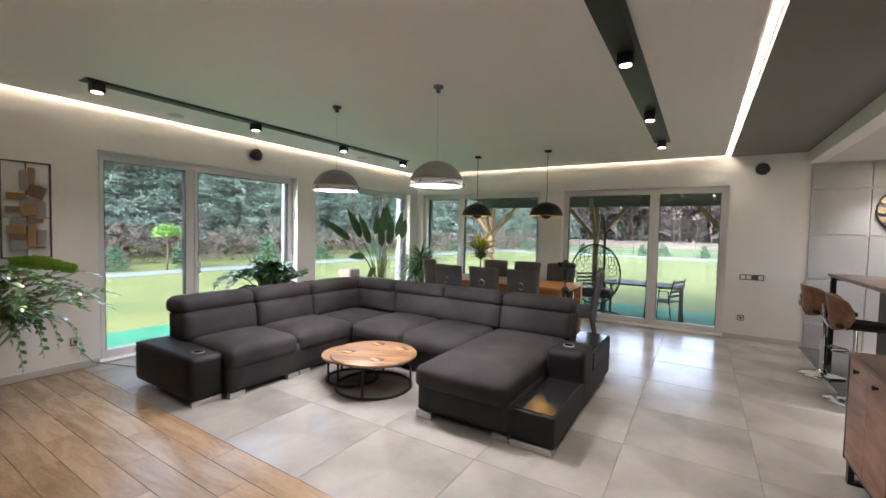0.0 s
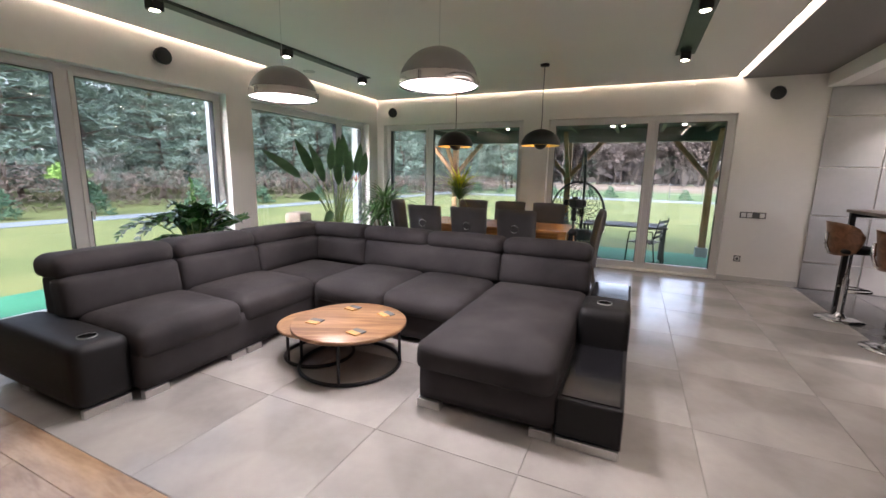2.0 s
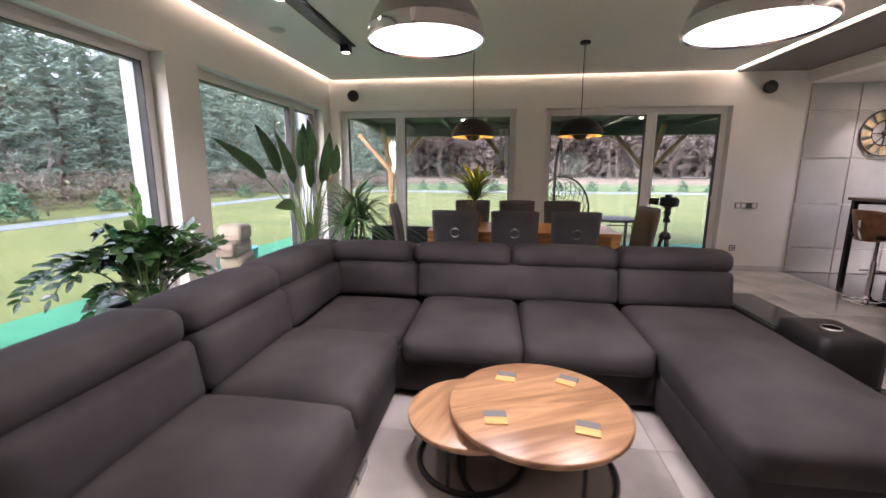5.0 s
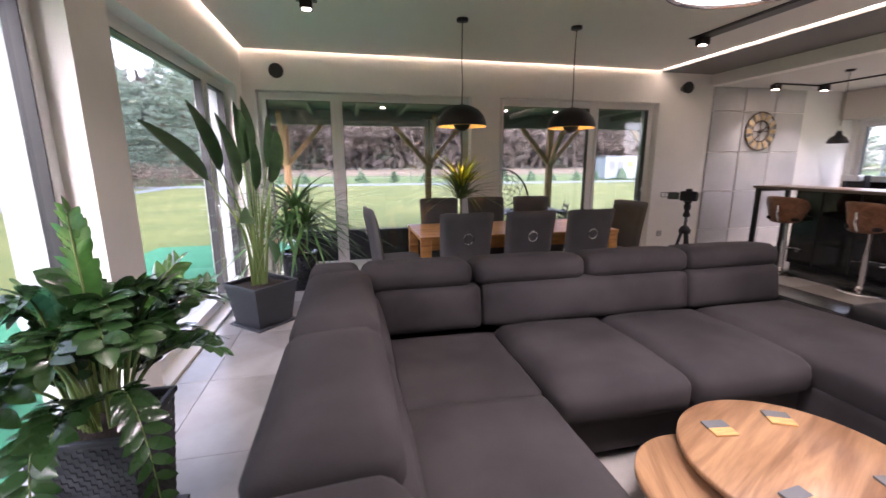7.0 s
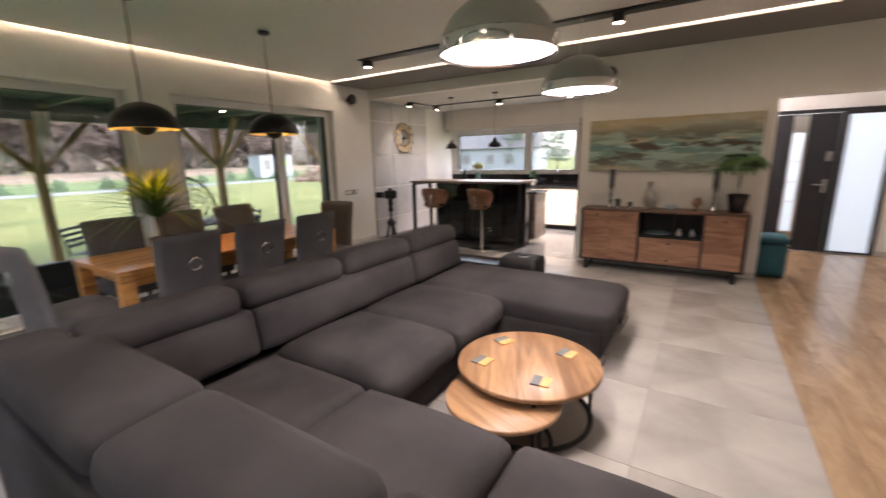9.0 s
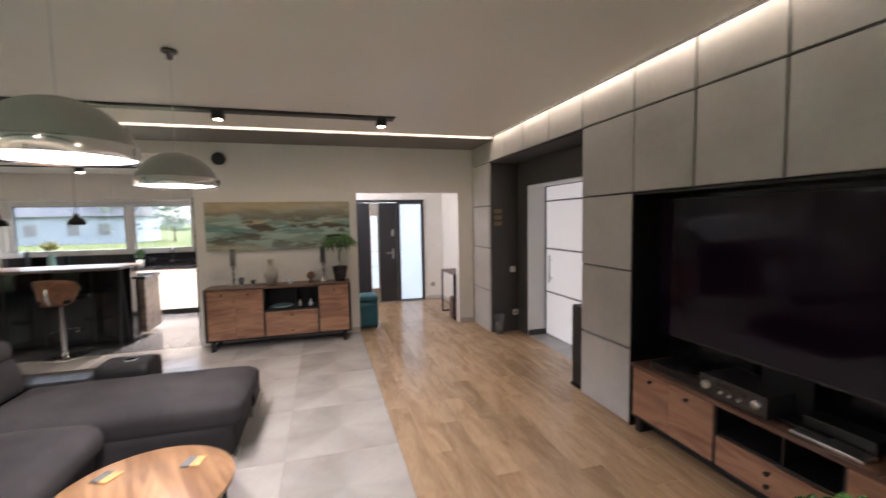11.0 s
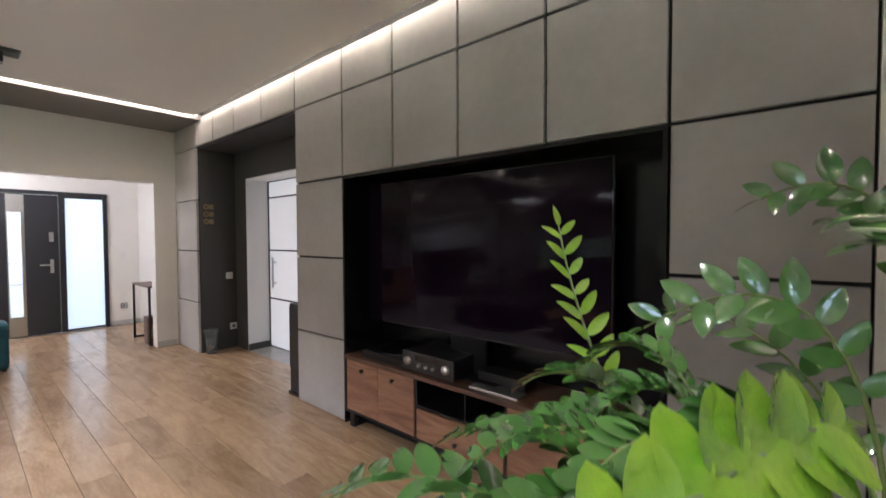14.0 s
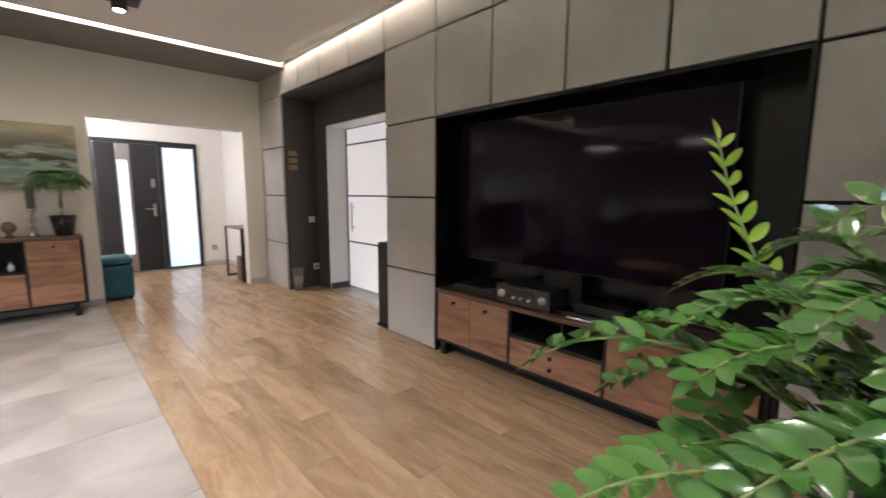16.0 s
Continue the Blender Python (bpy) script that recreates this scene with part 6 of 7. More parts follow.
for y in (5.42, 5.98, 6.40):
    part("groove", box(1.976, 1.9795, y, y + 0.012, 0.06, 1.09), M_GASKET, bar)
part("leg_frame", add_box(add_box(box(1.62, 1.67, 7.0, 7.05, 0, 1.094, 0.003), 2.16, 2.21, 7.0, 7.05, 0, 1.094, 0.003), 1.67, 2.16, 7.0, 7.05, 1.05, 1.094, 0.003), M_BLACK, bar, "flat black steel leg frame")
part("leg_frame", add_rod(rod((1.70, 5.02, 0.0), (1.85, 5.02, 1.09), 0.02, n=8), (2.0, 5.02, 0.0), (1.85, 5.02, 1.09), 0.02, n=8), M_BLACK, bar, "black V shaped leg")
lower = empty("kitchen_island", pose(0, 0, 0), "lower kitchen island unit behind the bar", "kitchen unit")
part("body", box(2.27, 2.85, 4.90, 6.75, 0.08, 0.88, 0.004), M_BARWOOD, lower)
part("worktop", box(2.255, 2.88, 4.87, 6.78, 0.88, 0.915, 0.004), M_BLACKGLOSS, lower)
M_SEATBROWN = wood("bent_walnut_shell", (0.13, 0.055, 0.025), (0.26, 0.12, 0.06), along=(0.8, 5, 5), rough=0.3)


def bar_stool():
    """At the origin, facing +x."""
    e = empty("bar_stool", pose(0, 0, 0), "chrome gas lift bar stool with bent walnut shell", "bar stool", "stools at the breakfast bar")
    part("base", lathe([(0.0, 0.0), (0.205, 0.0), (0.205, 0.008), (0.12, 0.022), (0.05, 0.035), (0.032, 0.07), (0.03, 0.075), (0.0, 0.076)], 36), M_CHROME, e)
    part("column", add_rod(rod((0, 0, 0.07), (0, 0, 0.45), 0.028), (0, 0, 0.45), (0, 0, 0.70), 0.018), M_CHROME, e)
    rr = 0.15
    part("footrest", add_rod(tube([(0.06 + rr * math.cos(a), rr * math.sin(a), 0.33) for a in (-1.9 + 3.8 * i / 16 for i in range(17))], 0.009, 8), (0.0, 0, 0.33), (0.21, 0, 0.33), 0.009), M_CHROME, e)
    part("seat_pad", move(cushion(0.38, 0.36, 0.06, 0.028, 0.01, 8, 8, 2), pose(0.03, 0, 0.715)), M_LEATHER, e, "dark padded seat")
    bm = bmesh.new()
    n, k = 14, 8
    g = {}
    for s in (0, 1):
        for i in range(n + 1):
            for j in range(k + 1):
                a = (i / n * 2 - 1) * 1.25
                v = j / k
                half = math.sqrt(max(0.0, 1 - (abs(i / n * 2 - 1)) ** 3))
                z = 0.86 + (v - 0.5) * 0.34 * (0.25 + 0.75 * half)
                r_ = 0.205 + 0.05 * v + (0.007 if s else -0.007)
                g[s, i, j] = bm.verts.new((0.03 - r_ * math.cos(a), r_ * math.sin(a) * 1.05, z))
    for s in (0, 1):
        for i in range(n):
            for j in range(k):
                q = [g[s, i, j], g[s, i + 1, j], g[s, i + 1, j + 1], g[s, i, j + 1]]
                bm.faces.new(q[::-1] if s else q).smooth = True
    for i in range(n):
        for j in (0, k):
            bm.faces.new((g[0, i, j], g[0, i + 1, j], g[1, i + 1, j], g[1, i, j]))
    for j in range(k):
        for i in (0, n):
            bm.faces.new((g[0, i, j], g[0, i, j + 1], g[1, i, j + 1], g[1, i, j]))
    bmesh.ops.recalc_face_normals(bm, faces=bm.faces)
    part("backrest", bm, M_SEATBROWN, e, "curved walnut back shell")
    part("back_bracket", tube([(-0.05, 0, 0.70), (-0.20, 0, 0.72), (-0.232, 0, 0.80), (-0.235, 0, 0.92)], 0.016, 8), M_CHROME, e)
    return e


s0 = bar_stool()
s0.matrix_basis = pose(1.47, 6.42, 0, 0, 0, 8)
copy_thing(s0, pose(1.52, 5.55, 0, 0, 0, -6))


def kitchen_pendant(x, y):
    e = empty("kitchen_pendant", pose(x, y, 0), "small black industrial pendant lamp over the bar", "pendant lamp", "industrial pendants")
    z = 1.70
    part("shade", lathe([(0.115, z), (0.11, z + 0.03), (0.085, z + 0.075), (0.04, z + 0.10), (0.03, z + 0.15), (0.022, z + 0.16), (0.035, z + 0.095), (0.08, z + 0.07), (0.105, z + 0.028), (0.115, z)], 28), M_BLACKGLOSS, e)
    part("cage", tube([(-0.03, 0, z + 0.13), (-0.03, 0, z + 0.20), (0, 0, z + 0.235), (0.03, 0, z + 0.20), (0.03, 0, z + 0.13)], 0.005, 6), M_STEEL, e)
    part("cable", rod((0, 0, z + 0.23), (0, 0, HK - 0.02), 0.004, n=6), M_BLACK, e)
    part("canopy", lathe([(0.0, HK - 0.001), (0.05, HK - 0.001), (0.05, HK - 0.02), (0.0, HK - 0.022)], 20), M_BLACK, e)
    return e


kitchen_pendant(2.28, 6.57)
kitchen_pendant(2.24, 5.66)
tr = tagged(part("light_track", add_box(box(2.2, 3.05, 7.48, 7.50, HK - 0.022, HK - 0.002, 0.002), 3.03, 3.05, 4.4, 7.48, HK - 0.022, HK - 0.002, 0.002), M_BLACK), "thin black lighting track on the kitchen ceiling", "light track")
for x, y in ((2.23, 7.49), (3.04, 7.40), (3.04, 5.94), (3.04, 4.6)):
    spot(x, y, HK - 0.022, 5 if y > 7.3 else 75, "spots on the kitchen track")
base = empty("base_units", pose(0, 0, 0), "cream gloss kitchen base units with handleless fronts", "kitchen unit")
part("carcass", box(3.925, 4.495, 4.10, 7.88, 0.10, 0.868), M_CREAM, base)
part("plinth", box(3.97, 4.49, 4.10, 7.88, 0.0, 0.10), M_BLACK, base)
yy = 4.10
while yy < 7.85:
    y2 = min(yy + 0.60, 7.88)
    part("front", box(3.905, 3.924, yy + 0.002, y2 - 0.002, 0.105, 0.84, 0.002), M_CREAM, base)
    yy = y2
tagged(part("counter", box(3.89, 4.496, 4.08, 7.885, 0.87, 0.905, 0.004), M_BLACKGLOSS), "gloss black kitchen worktop", "worktop")
tagged(part("backsplash", box(4.482, 4.497, 4.10, 7.885, 0.906, 1.128), M_BLACKGLOSS), "gloss black splashback below the window", "splashback", "", "structure")
ww = empty("wall_units", pose(0, 0, 0), "cream gloss cupboards above the kitchen window", "kitchen unit")
yy = 4.10
while yy < 7.85:
    y2 = min(yy + 0.95, 7.88)
    part("door", box(4.15, 4.168, yy + 0.002, y2 - 0.002, 2.16, HK - 0.006, 0.002), M_CREAM, ww)
    yy = y2
part("carcass", box(4.169, 4.495, 4.10, 7.88, 2.16, HK - 0.005), M_CREAM, ww)
tagged(part("tall_unit", box(1.66, 2.30, 3.985, 4.045, 0.0, 2.05, 0.004), M_BLACKGLOSS), "narrow tall gloss black cabinet side by the wall end", "kitchen unit")
cm = empty("coffee_machine", pose(3.90, 7.55, 0.905), "black and chrome coffee machine on the worktop", "coffee machine")
cm.location = (4.18, 7.50, 0.905)
part("body", add_box(box(-0.14, 0.14, -0.13, 0.13, 0, 0.06, 0.01), 0.0, 0.14, -0.13, 0.13, 0.06, 0.34, 0.01), M_BLACK, cm)
part("head", box(-0.14, 0.0, -0.12, 0.12, 0.24, 0.34, 0.012), M_STEEL, cm)
fv = empty("flower_vase", pose(4.22, 7.02, 0.905), "green glass vase with yellow flowers by the window", "vase")
part("vase", lathe([(0.0, 0.0), (0.05, 0.0), (0.06, 0.1), (0.05, 0.26), (0.055, 0.28), (0.045, 0.27), (0.0, 0.02)], 20), mat("green_glass", (0.25, 0.42, 0.36), 0.15, grain=0.05), fv)
rng = random.Random(71)
bm = bmesh.new()
for i in range(60):
    a, el = i * 2.4, rng.uniform(0.3, 1.5)
    add_leaf(bm, (0.06 * math.cos(a), 0.06 * math.sin(a), 0.32 + 0.1 * rng.random()), (math.cos(a) * math.cos(el), math.sin(a) * math.cos(el), math.sin(el)), (0, 0, 1), 0.13, 0.05, 0.3, 4)
part("flowers", bm, mat("dull_yellow_petals", (0.45, 0.42, 0.10), 0.6, grain=0.2), fv)
fv2 = empty("herb_pot", pose(4.22, 5.65, 0.905), "pot of kitchen herbs by the window", "plant")
part("pot", lathe([(0.0, 0.0), (0.05, 0.0), (0.065, 0.12), (0.0, 0.11)], 20), M_WHITEPL, fv2)
bm = bmesh.new()
for i in range(70):
    a, el = i * 2.4, rng.uniform(0.1, 1.5)
    add_leaf(bm, (0.03 * math.cos(a), 0.03 * math.sin(a), 0.14 + 0.12 * rng.random()), (math.cos(a) * math.cos(el), math.sin(a) * math.cos(el), math.sin(el)), (0, 0, 1), 0.11, 0.035, 0.3, 4)
part("leaves", bm, M_STRAP, fv2)
tp_ = empty("kitchen_tap", pose(4.25, 5.1, 0.905), "black and chrome kitchen tap over the sink", "tap")
part("spout", tube([(0, 0, 0), (0, 0, 0.26), (-0.06, 0, 0.32), (-0.14, 0, 0.30), (-0.16, 0, 0.24)], 0.012, 8), M_CHROME, tp_)
part("lever", rod((0, 0.0, 0.06), (0, 0.08, 0.09), 0.008), M_CHROME, tp_)

# ---- clock ----
ck = empty("wall_clock", pose(2.49, YN - 0.024, 1.95), "large round skeleton wall clock with wooden numeral bars", "wall clock")
M_CLOCKWOOD = wood("pale_clock_wood", (0.36, 0.26, 0.14), (0.58, 0.46, 0.28), along=(4, 4, 4), rough=0.6)
for r_ in (0.30, 0.165):
    part("ring", tube([(r_ * math.cos(a), -0.02, r_ * math.sin(a)) for a in (2 * math.pi * i / 48 for i in range(48))], 0.010, 6, None, True), M_FRAMEBR, ck)
for i in range(12):
    a = 2 * math.pi * i / 12
    part("numeral_bar", move(box(-0.035, 0.035, -0.036, -0.024, 0.175, 0.29, 0.003), Matrix.Rotation(a, 4, "Y")), M_CLOCKWOOD, ck)
part("hub", move(lathe([(0.0, 0.0), (0.035, 0.0), (0.03, 0.02), (0.0, 0.024)], 18), pose(0, -0.012, 0, 90)), M_FRAMEBR, ck)
part("hand", move(box(-0.008, 0.008, -0.042, -0.037, -0.03, 0.19), Matrix.Rotation(0.9, 4, "Y")), M_FRAMEBR, ck)
part("hand", move(box(-0.007, 0.007, -0.048, -0.044, -0.03, 0.25), Matrix.Rotation(-2.4, 4, "Y")), M_FRAMEBR, ck)
part("spoke", add_box(box(-0.30, 0.30, -0.018, -0.010, -0.006, 0.006), -0.006, 0.006, -0.0175, -0.0095, -0.30, 0.30), M_FRAMEBR, ck)

# ---- ground outside ----
M_LAWN = mat("lawn", (0.115, 0.145, 0.034), 0.95, grain=0.35, grain_size=12, second=(0.17, 0.185, 0.052), patch=0.35, bump=0.6, bump_size=30)
M_FIELD = mat("far_meadow", (0.085, 0.15, 0.045), 0.95, grain=0.2, grain_size=3, second=(0.125, 0.175, 0.055), patch=0.08)
M_DRYFIELD = mat("dry_field", (0.26, 0.19, 0.14), 0.95, grain=0.2, grain_size=2, second=(0.20, 0.16, 0.11), patch=0.1)
M_TURF = mat("artificial_turf", (0.02, 0.19, 0.09), 0.9, grain=0.2, grain_size=60, second=(0.03, 0.23, 0.115), patch=1.5, bump=0.3, bump_size=200)
M_GRAVEL = mat("pale_gravel", (0.20, 0.23, 0.25), 0.9, grain=0.25, grain_size=30, bump=0.5, bump_size=60)
GZ = -0.47
bm = bmesh.new()
bmesh.ops.create_grid(bm, x_segments=2, y_segments=2, size=700)
ground = tagged(part("ground", move(bm, pose(0, 0, GZ)), M_LAWN), "flat yellowish green lawn running to the horizon", "lawn", "", "structure")


def slab(name, pts, z0, material, label):
    bm = bmesh.new()
    lo = [bm.verts.new((x, y, z0)) for x, y, z in pts]
    hi = [bm.verts.new((x, y, z)) for x, y, z in pts]
    n = len(pts)
    bm.faces.new(hi)
    bm.faces.new(lo[::-1])
    for i in range(n):
        bm.faces.new((lo[i], lo[(i + 1) % n], hi[(i + 1) % n], hi[i]))
    bmesh.ops.recalc_face_normals(bm, faces=bm.faces)
    return tagged(part(name, bm, material), label, "ground", "", "structure")


slab("terrace_carpet", [(XO, -3, -0.06), (XO, 8.29, -0.06), (-8.4, 10.0, -0.36), (-8.4, -3, -0.36)], GZ - 0.1, M_TURF, "bright green artificial turf beside the house")
slab("terrace_carpet", [(XO, YO, -0.06), (5.0, YO, -0.06), (5.0, 12.7, -0.40), (XO, 12.7, -0.40)], GZ - 0.1, M_TURF, "bright green artificial turf on the covered terrace")
slab("terrace_carpet", [(XO - 0.001, 8.29, -0.06), (XO - 0.001, 12.7, -0.40), (-8.4, 12.7, -0.41), (-8.4, 10.0, -0.361)], GZ - 0.1, M_TURF, "bright green artificial turf at the house corner")
slab("gravel_path", [(-60, 41, GZ + 0.02), (-60, 44.5, GZ + 0.02), (60, 44.5, GZ + 0.02), (60, 41, GZ + 0.02)], GZ - 0.1, M_GRAVEL, "pale gravel path across the garden")
slab("gravel_path", [(-19.6, -20, GZ + 0.02), (-18.2, -20, GZ + 0.02), (-18.2, 41, GZ + 0.02), (-19.6, 41, GZ + 0.02)], GZ - 0.1, M_GRAVEL, "pale gravel path along the hedge")
slab("meadow", [(-80, 46, GZ + 0.015), (-80, 72, GZ + 0.015), (110, 72, GZ + 0.015), (110, 46, GZ + 0.015)], GZ - 0.1, M_FIELD, "green meadow beyond the garden path")
slab("field", [(-120, 72.5, GZ + 0.015), (-120, 112, GZ + 0.6), (160, 112, GZ + 0.6), (160, 72.5, GZ + 0.015)], GZ - 0.1, M_DRYFIELD, "dry brown field before the wood")

# ---- covered terrace ----
M_TIMBER = wood("larch_timber", (0.30, 0.15, 0.06), (0.47, 0.26, 0.12), along=(5, 5, 0.5), rough=0.65)
M_ROOFGREEN = mat("green_roof_boards", (0.045, 0.075, 0.06), 0.5, grain=0.1, grain_size=10)
M_CONC = mat("concrete_pier", (0.42, 0.42, 0.41), 0.85, grain=0.15, grain_size=25)
pg = empty("terrace_roof", pose(0, 0, 0), "timber terrace canopy with green boarded roof", "canopy")
part("roof", box(-6.1, 4.9, 8.32, 12.75, 2.625, 2.675), M_ROOFGREEN, pg, "dark green boarded roof")
part("beam", box(-6.0, 4.8, 12.02, 12.18, 2.30, 2.62, 0.006), M_ROOFGREEN, pg, "green painted beam")
part("beam", box(-6.0, 4.8, 8.33, 8.45, 2.42, 2.62, 0.006), M_ROOFGREEN, pg, "green painted wall plate")
for i in range(12):
    x = -5.7 + i * 0.92
    part("rafter", box(x - 0.04, x + 0.04, 8.46, 12.01, 2.50, 2.62, 0.004), M_ROOFGREEN, pg)
for x in (-5.4, -2.22, 0.93, 4.05):
    y = 12.1
    p = part("post", box(x - 0.07, x + 0.07, y - 0.07, y + 0.07, -0.13, 2.30, 0.01), M_TIMBER, pg)
    part("pier", box(x - 0.12, x + 0.12, y - 0.12, y + 0.12, -0.42, -0.13, 0.015), M_CONC, p, "square concrete pier")
    for s in (-1, 1):
        bm = box(-0.05, 0.05, -0.05, 0.05, 0.0, 1.22, 0.006)
        part("brace", move(bm, pose(x + s * 0.03, y, 1.45) @ pose(0, 0, 0, 0, s * 41, 0)), M_TIMBER, p)
    part("brace", move(box(-0.045, 0.045, -0.045, 0.045, 0.0, 1.3, 0.006), pose(x, y - 0.03, 1.45) @ pose(0, 0, 0, 38, 0, 0)), M_TIMBER, p)
for x in (-1.15, -0.95, 0.15, -3.4):
    e = empty("terrace_spot", pose(x, 10.4, 2.495), "tiny lit spotlight under the terrace roof", "spotlight", "terrace spots")
    part("lens", lathe([(0.0, -0.012), (0.03, -0.01), (0.04, 0.0)], 14), M_BULB, e)

# ---- terrace furniture ----
M_WICKER = mat("dark_wicker", (0.035, 0.033, 0.032), 0.6, grain=0.1, grain_size=50)
eg = empty("egg_chair", pose(-1.55, 9.15, -0.13), "dark wicker hanging egg chair on a curved stand", "hanging chair")
part("base_ring", tube([(0.48 * math.cos(a), 0.48 * math.sin(a), 0.02) for a in (2 * math.pi * i / 32 for i in range(32))], 0.022, 8, None, True), M_BLACK, eg)
part("stand", tube(curve_pts((0.0, 0.48, 0.02), (0.0, 0.75, 1.1), (0.0, 0.65, 2.30), (0.0, 0.0, 2.08), 24), 0.026, 8), M_BLACK, eg)
part("chain", tube([(0, 0, 2.08), (0, -0.02, 1.75), (0, -0.28, 1.47)], 0.010, 6), M_STEEL, eg)
rim = [(0.48 * math.sin(a) * (1 + 0.0 * math.cos(a)), -0.30, 0.88 + 0.60 * math.cos(a)) for a in (2 * math.pi * i / 36 for i in range(36))]
part("rim", tube(rim, 0.016, 7, None, True), M_WICKER, eg)
bm = bmesh.new()


def eggp(u, v):
    """u runs round the rim, v from the rim to the back."""
    r_ = math.cos(v * math.pi / 2)
    return Vector((0.48 * r_ * math.sin(u), -0.30 + 0.62 * math.sin(v * math.pi / 2), 0.88 + 0.60 * r_ * math.cos(u)))


for k in range(22):
    u0 = 2 * math.pi * k / 22
    for s in (-1, 1):
        add_tube(bm, [eggp(u0 + s * 1.5 * v, v) for v in (j / 12 for j in range(13))], 0.005, 4)
for v in (0.25, 0.5, 0.75):
    add_tube(bm, [eggp(2 * math.pi * i / 28, v) for i in range(28)], 0.005, 4, None, True)
part("basket", bm, M_WICKER, eg, "open woven wicker shell")
part("seat_cushion", move(cushion(0.66, 0.44, 0.16, 0.07, 0.03, 8, 8, 3), pose(0, -0.10, 0.40)), M_GRAPHITE, eg)
ot = empty("garden_table", pose(-0.75, 9.75, -0.18), "dark grey metal garden table on the terrace", "table")
part("tabletop", box(-0.75, 0.75, -0.42, 0.42, 0.70, 0.73, 0.004), M_GRAPHITE, ot)
for a, b in ((-1, -1), (1, -1), (-1, 1), (1, 1)):
    part("leg", box(a * 0.70 - 0.025, a * 0.70 + 0.025, b * 0.37 - 0.025, b * 0.37 + 0.025, 0, 0.70, 0.003), M_GRAPHITE, ot)


def garden_chair():
    e = empty("garden_chair", pose(0, 0, 0), "dark metal garden armchair with slatted seat", "chair", "garden chairs")
    for s in (-1, 1):
        part("side_frame", tube([(s * 0.27, 0.24, 0.0), (s * 0.27, 0.22, 0.42), (s * 0.27, 0.2, 0.62), (s * 0.27, -0.2, 0.64), (s * 0.26, -0.28, 0.0)], 0.012, 6), M_BLACK, e)
        part("back_post", tube([(s * 0.25, -0.2, 0.42), (s * 0.25, -0.30, 0.88)], 0.012, 6), M_BLACK, e)
    for i in range(6):
        part("seat_slat", box(-0.26, 0.26, -0.20 + i * 0.075, -0.15 + i * 0.075, 0.41, 0.425, 0.002), M_GRAPHITE, e)
    for i in range(4):
        part("back_slat", box(-0.24, 0.24, -0.245 - 0.018 * i, -0.232 - 0.018 * i, 0.52 + i * 0.09, 0.57 + i * 0.09, 0.002), M_GRAPHITE, e)
    return e


g0 = garden_chair()
g0.matrix_basis = pose(-0.35, 9.45, -0.155, 0, 0, 70)
copy_thing(g0, pose(-2.05, 10.9, -0.27, 0, 0, -140))
for x0, x1 in ((-4.9, -3.75), (-3.7, -2.6)):
    e = empty("garden_sofa", pose((x0 + x1) / 2, 9.0, -0.12), "low dark wicker garden seat with grey cushions", "garden sofa", "terrace lounge seats")
    w = (x1 - x0) / 2
    part("frame", add_box(box(-w, w, -0.4, 0.4, 0.04, 0.30, 0.02), -w, w, -0.4, -0.28, 0.30, 0.58, 0.02), M_WICKER, e)
    part("cushion", move(cushion(2 * w - 0.04, 0.64, 0.12, 0.04, 0.02, 8, 6, 2), pose(0, 0.06, 0.30)), M_GRAPHITE, e)
    for a in (-1, 1):
        part("leg", box(a * (w - 0.08) - 0.03, a * (w - 0.08) + 0.03, -0.3, 0.3, 0.0, 0.04), M_BLACK, e)
wc = empty("wind_chime", pose(-2.55, 10.2, 2.49), "metal tube wind chime hanging under the terrace roof", "wind chime")
part("cap", add_rod(lathe([(0.0, -0.22), (0.09, -0.22), (0.09, -0.19), (0.0, -0.18)], 18), (0, 0, -0.19), (0, 0, 0.0), 0.004, n=5), M_FRAMEBR, wc)
for i in range(6):
    a = 2 * math.pi * i / 6
    part("tube", rod((0.07 * math.cos(a), 0.07 * math.sin(a), -0.22), (0.07 * math.cos(a), 0.07 * math.sin(a), -0.95 + 0.06 * i), 0.010, n=8), M_STEEL, wc)
# planters at the side of the house
M_BLOCK = mat("weathered_stone_block", (0.22, 0.16, 0.12), 0.9, grain=0.25, grain_size=9, second=(0.30, 0.24, 0.18), patch=4, bump=0.7, bump_size=14)
rng = random.Random(3)
for i, (z, sx_, dy) in enumerate(((0.0, 0.62, 0.0), (0.205, 0.46, 0.08), (0.41, 0.62, -0.05), (0.615, 0.40, 0.05))):
    tagged(part("stone_block", move(cushion(sx_, 0.34, 0.21, 0.05, 0.01, 8, 6, 4), pose(-6.35, 6.75 + dy, -0.14 + z * 0.98, 0, 0, 100)), M_BLOCK), "rough brown weathered stone block in a stack", "stone block", "stacked stone blocks")
M_TUBWHITE = mat("white_enamel_tub", (0.62, 0.66, 0.68), 0.4, grain=0.06)
M_TUBTEAL = mat("teal_glazed_tub", (0.10, 0.36, 0.36), 0.3, grain=0.1)
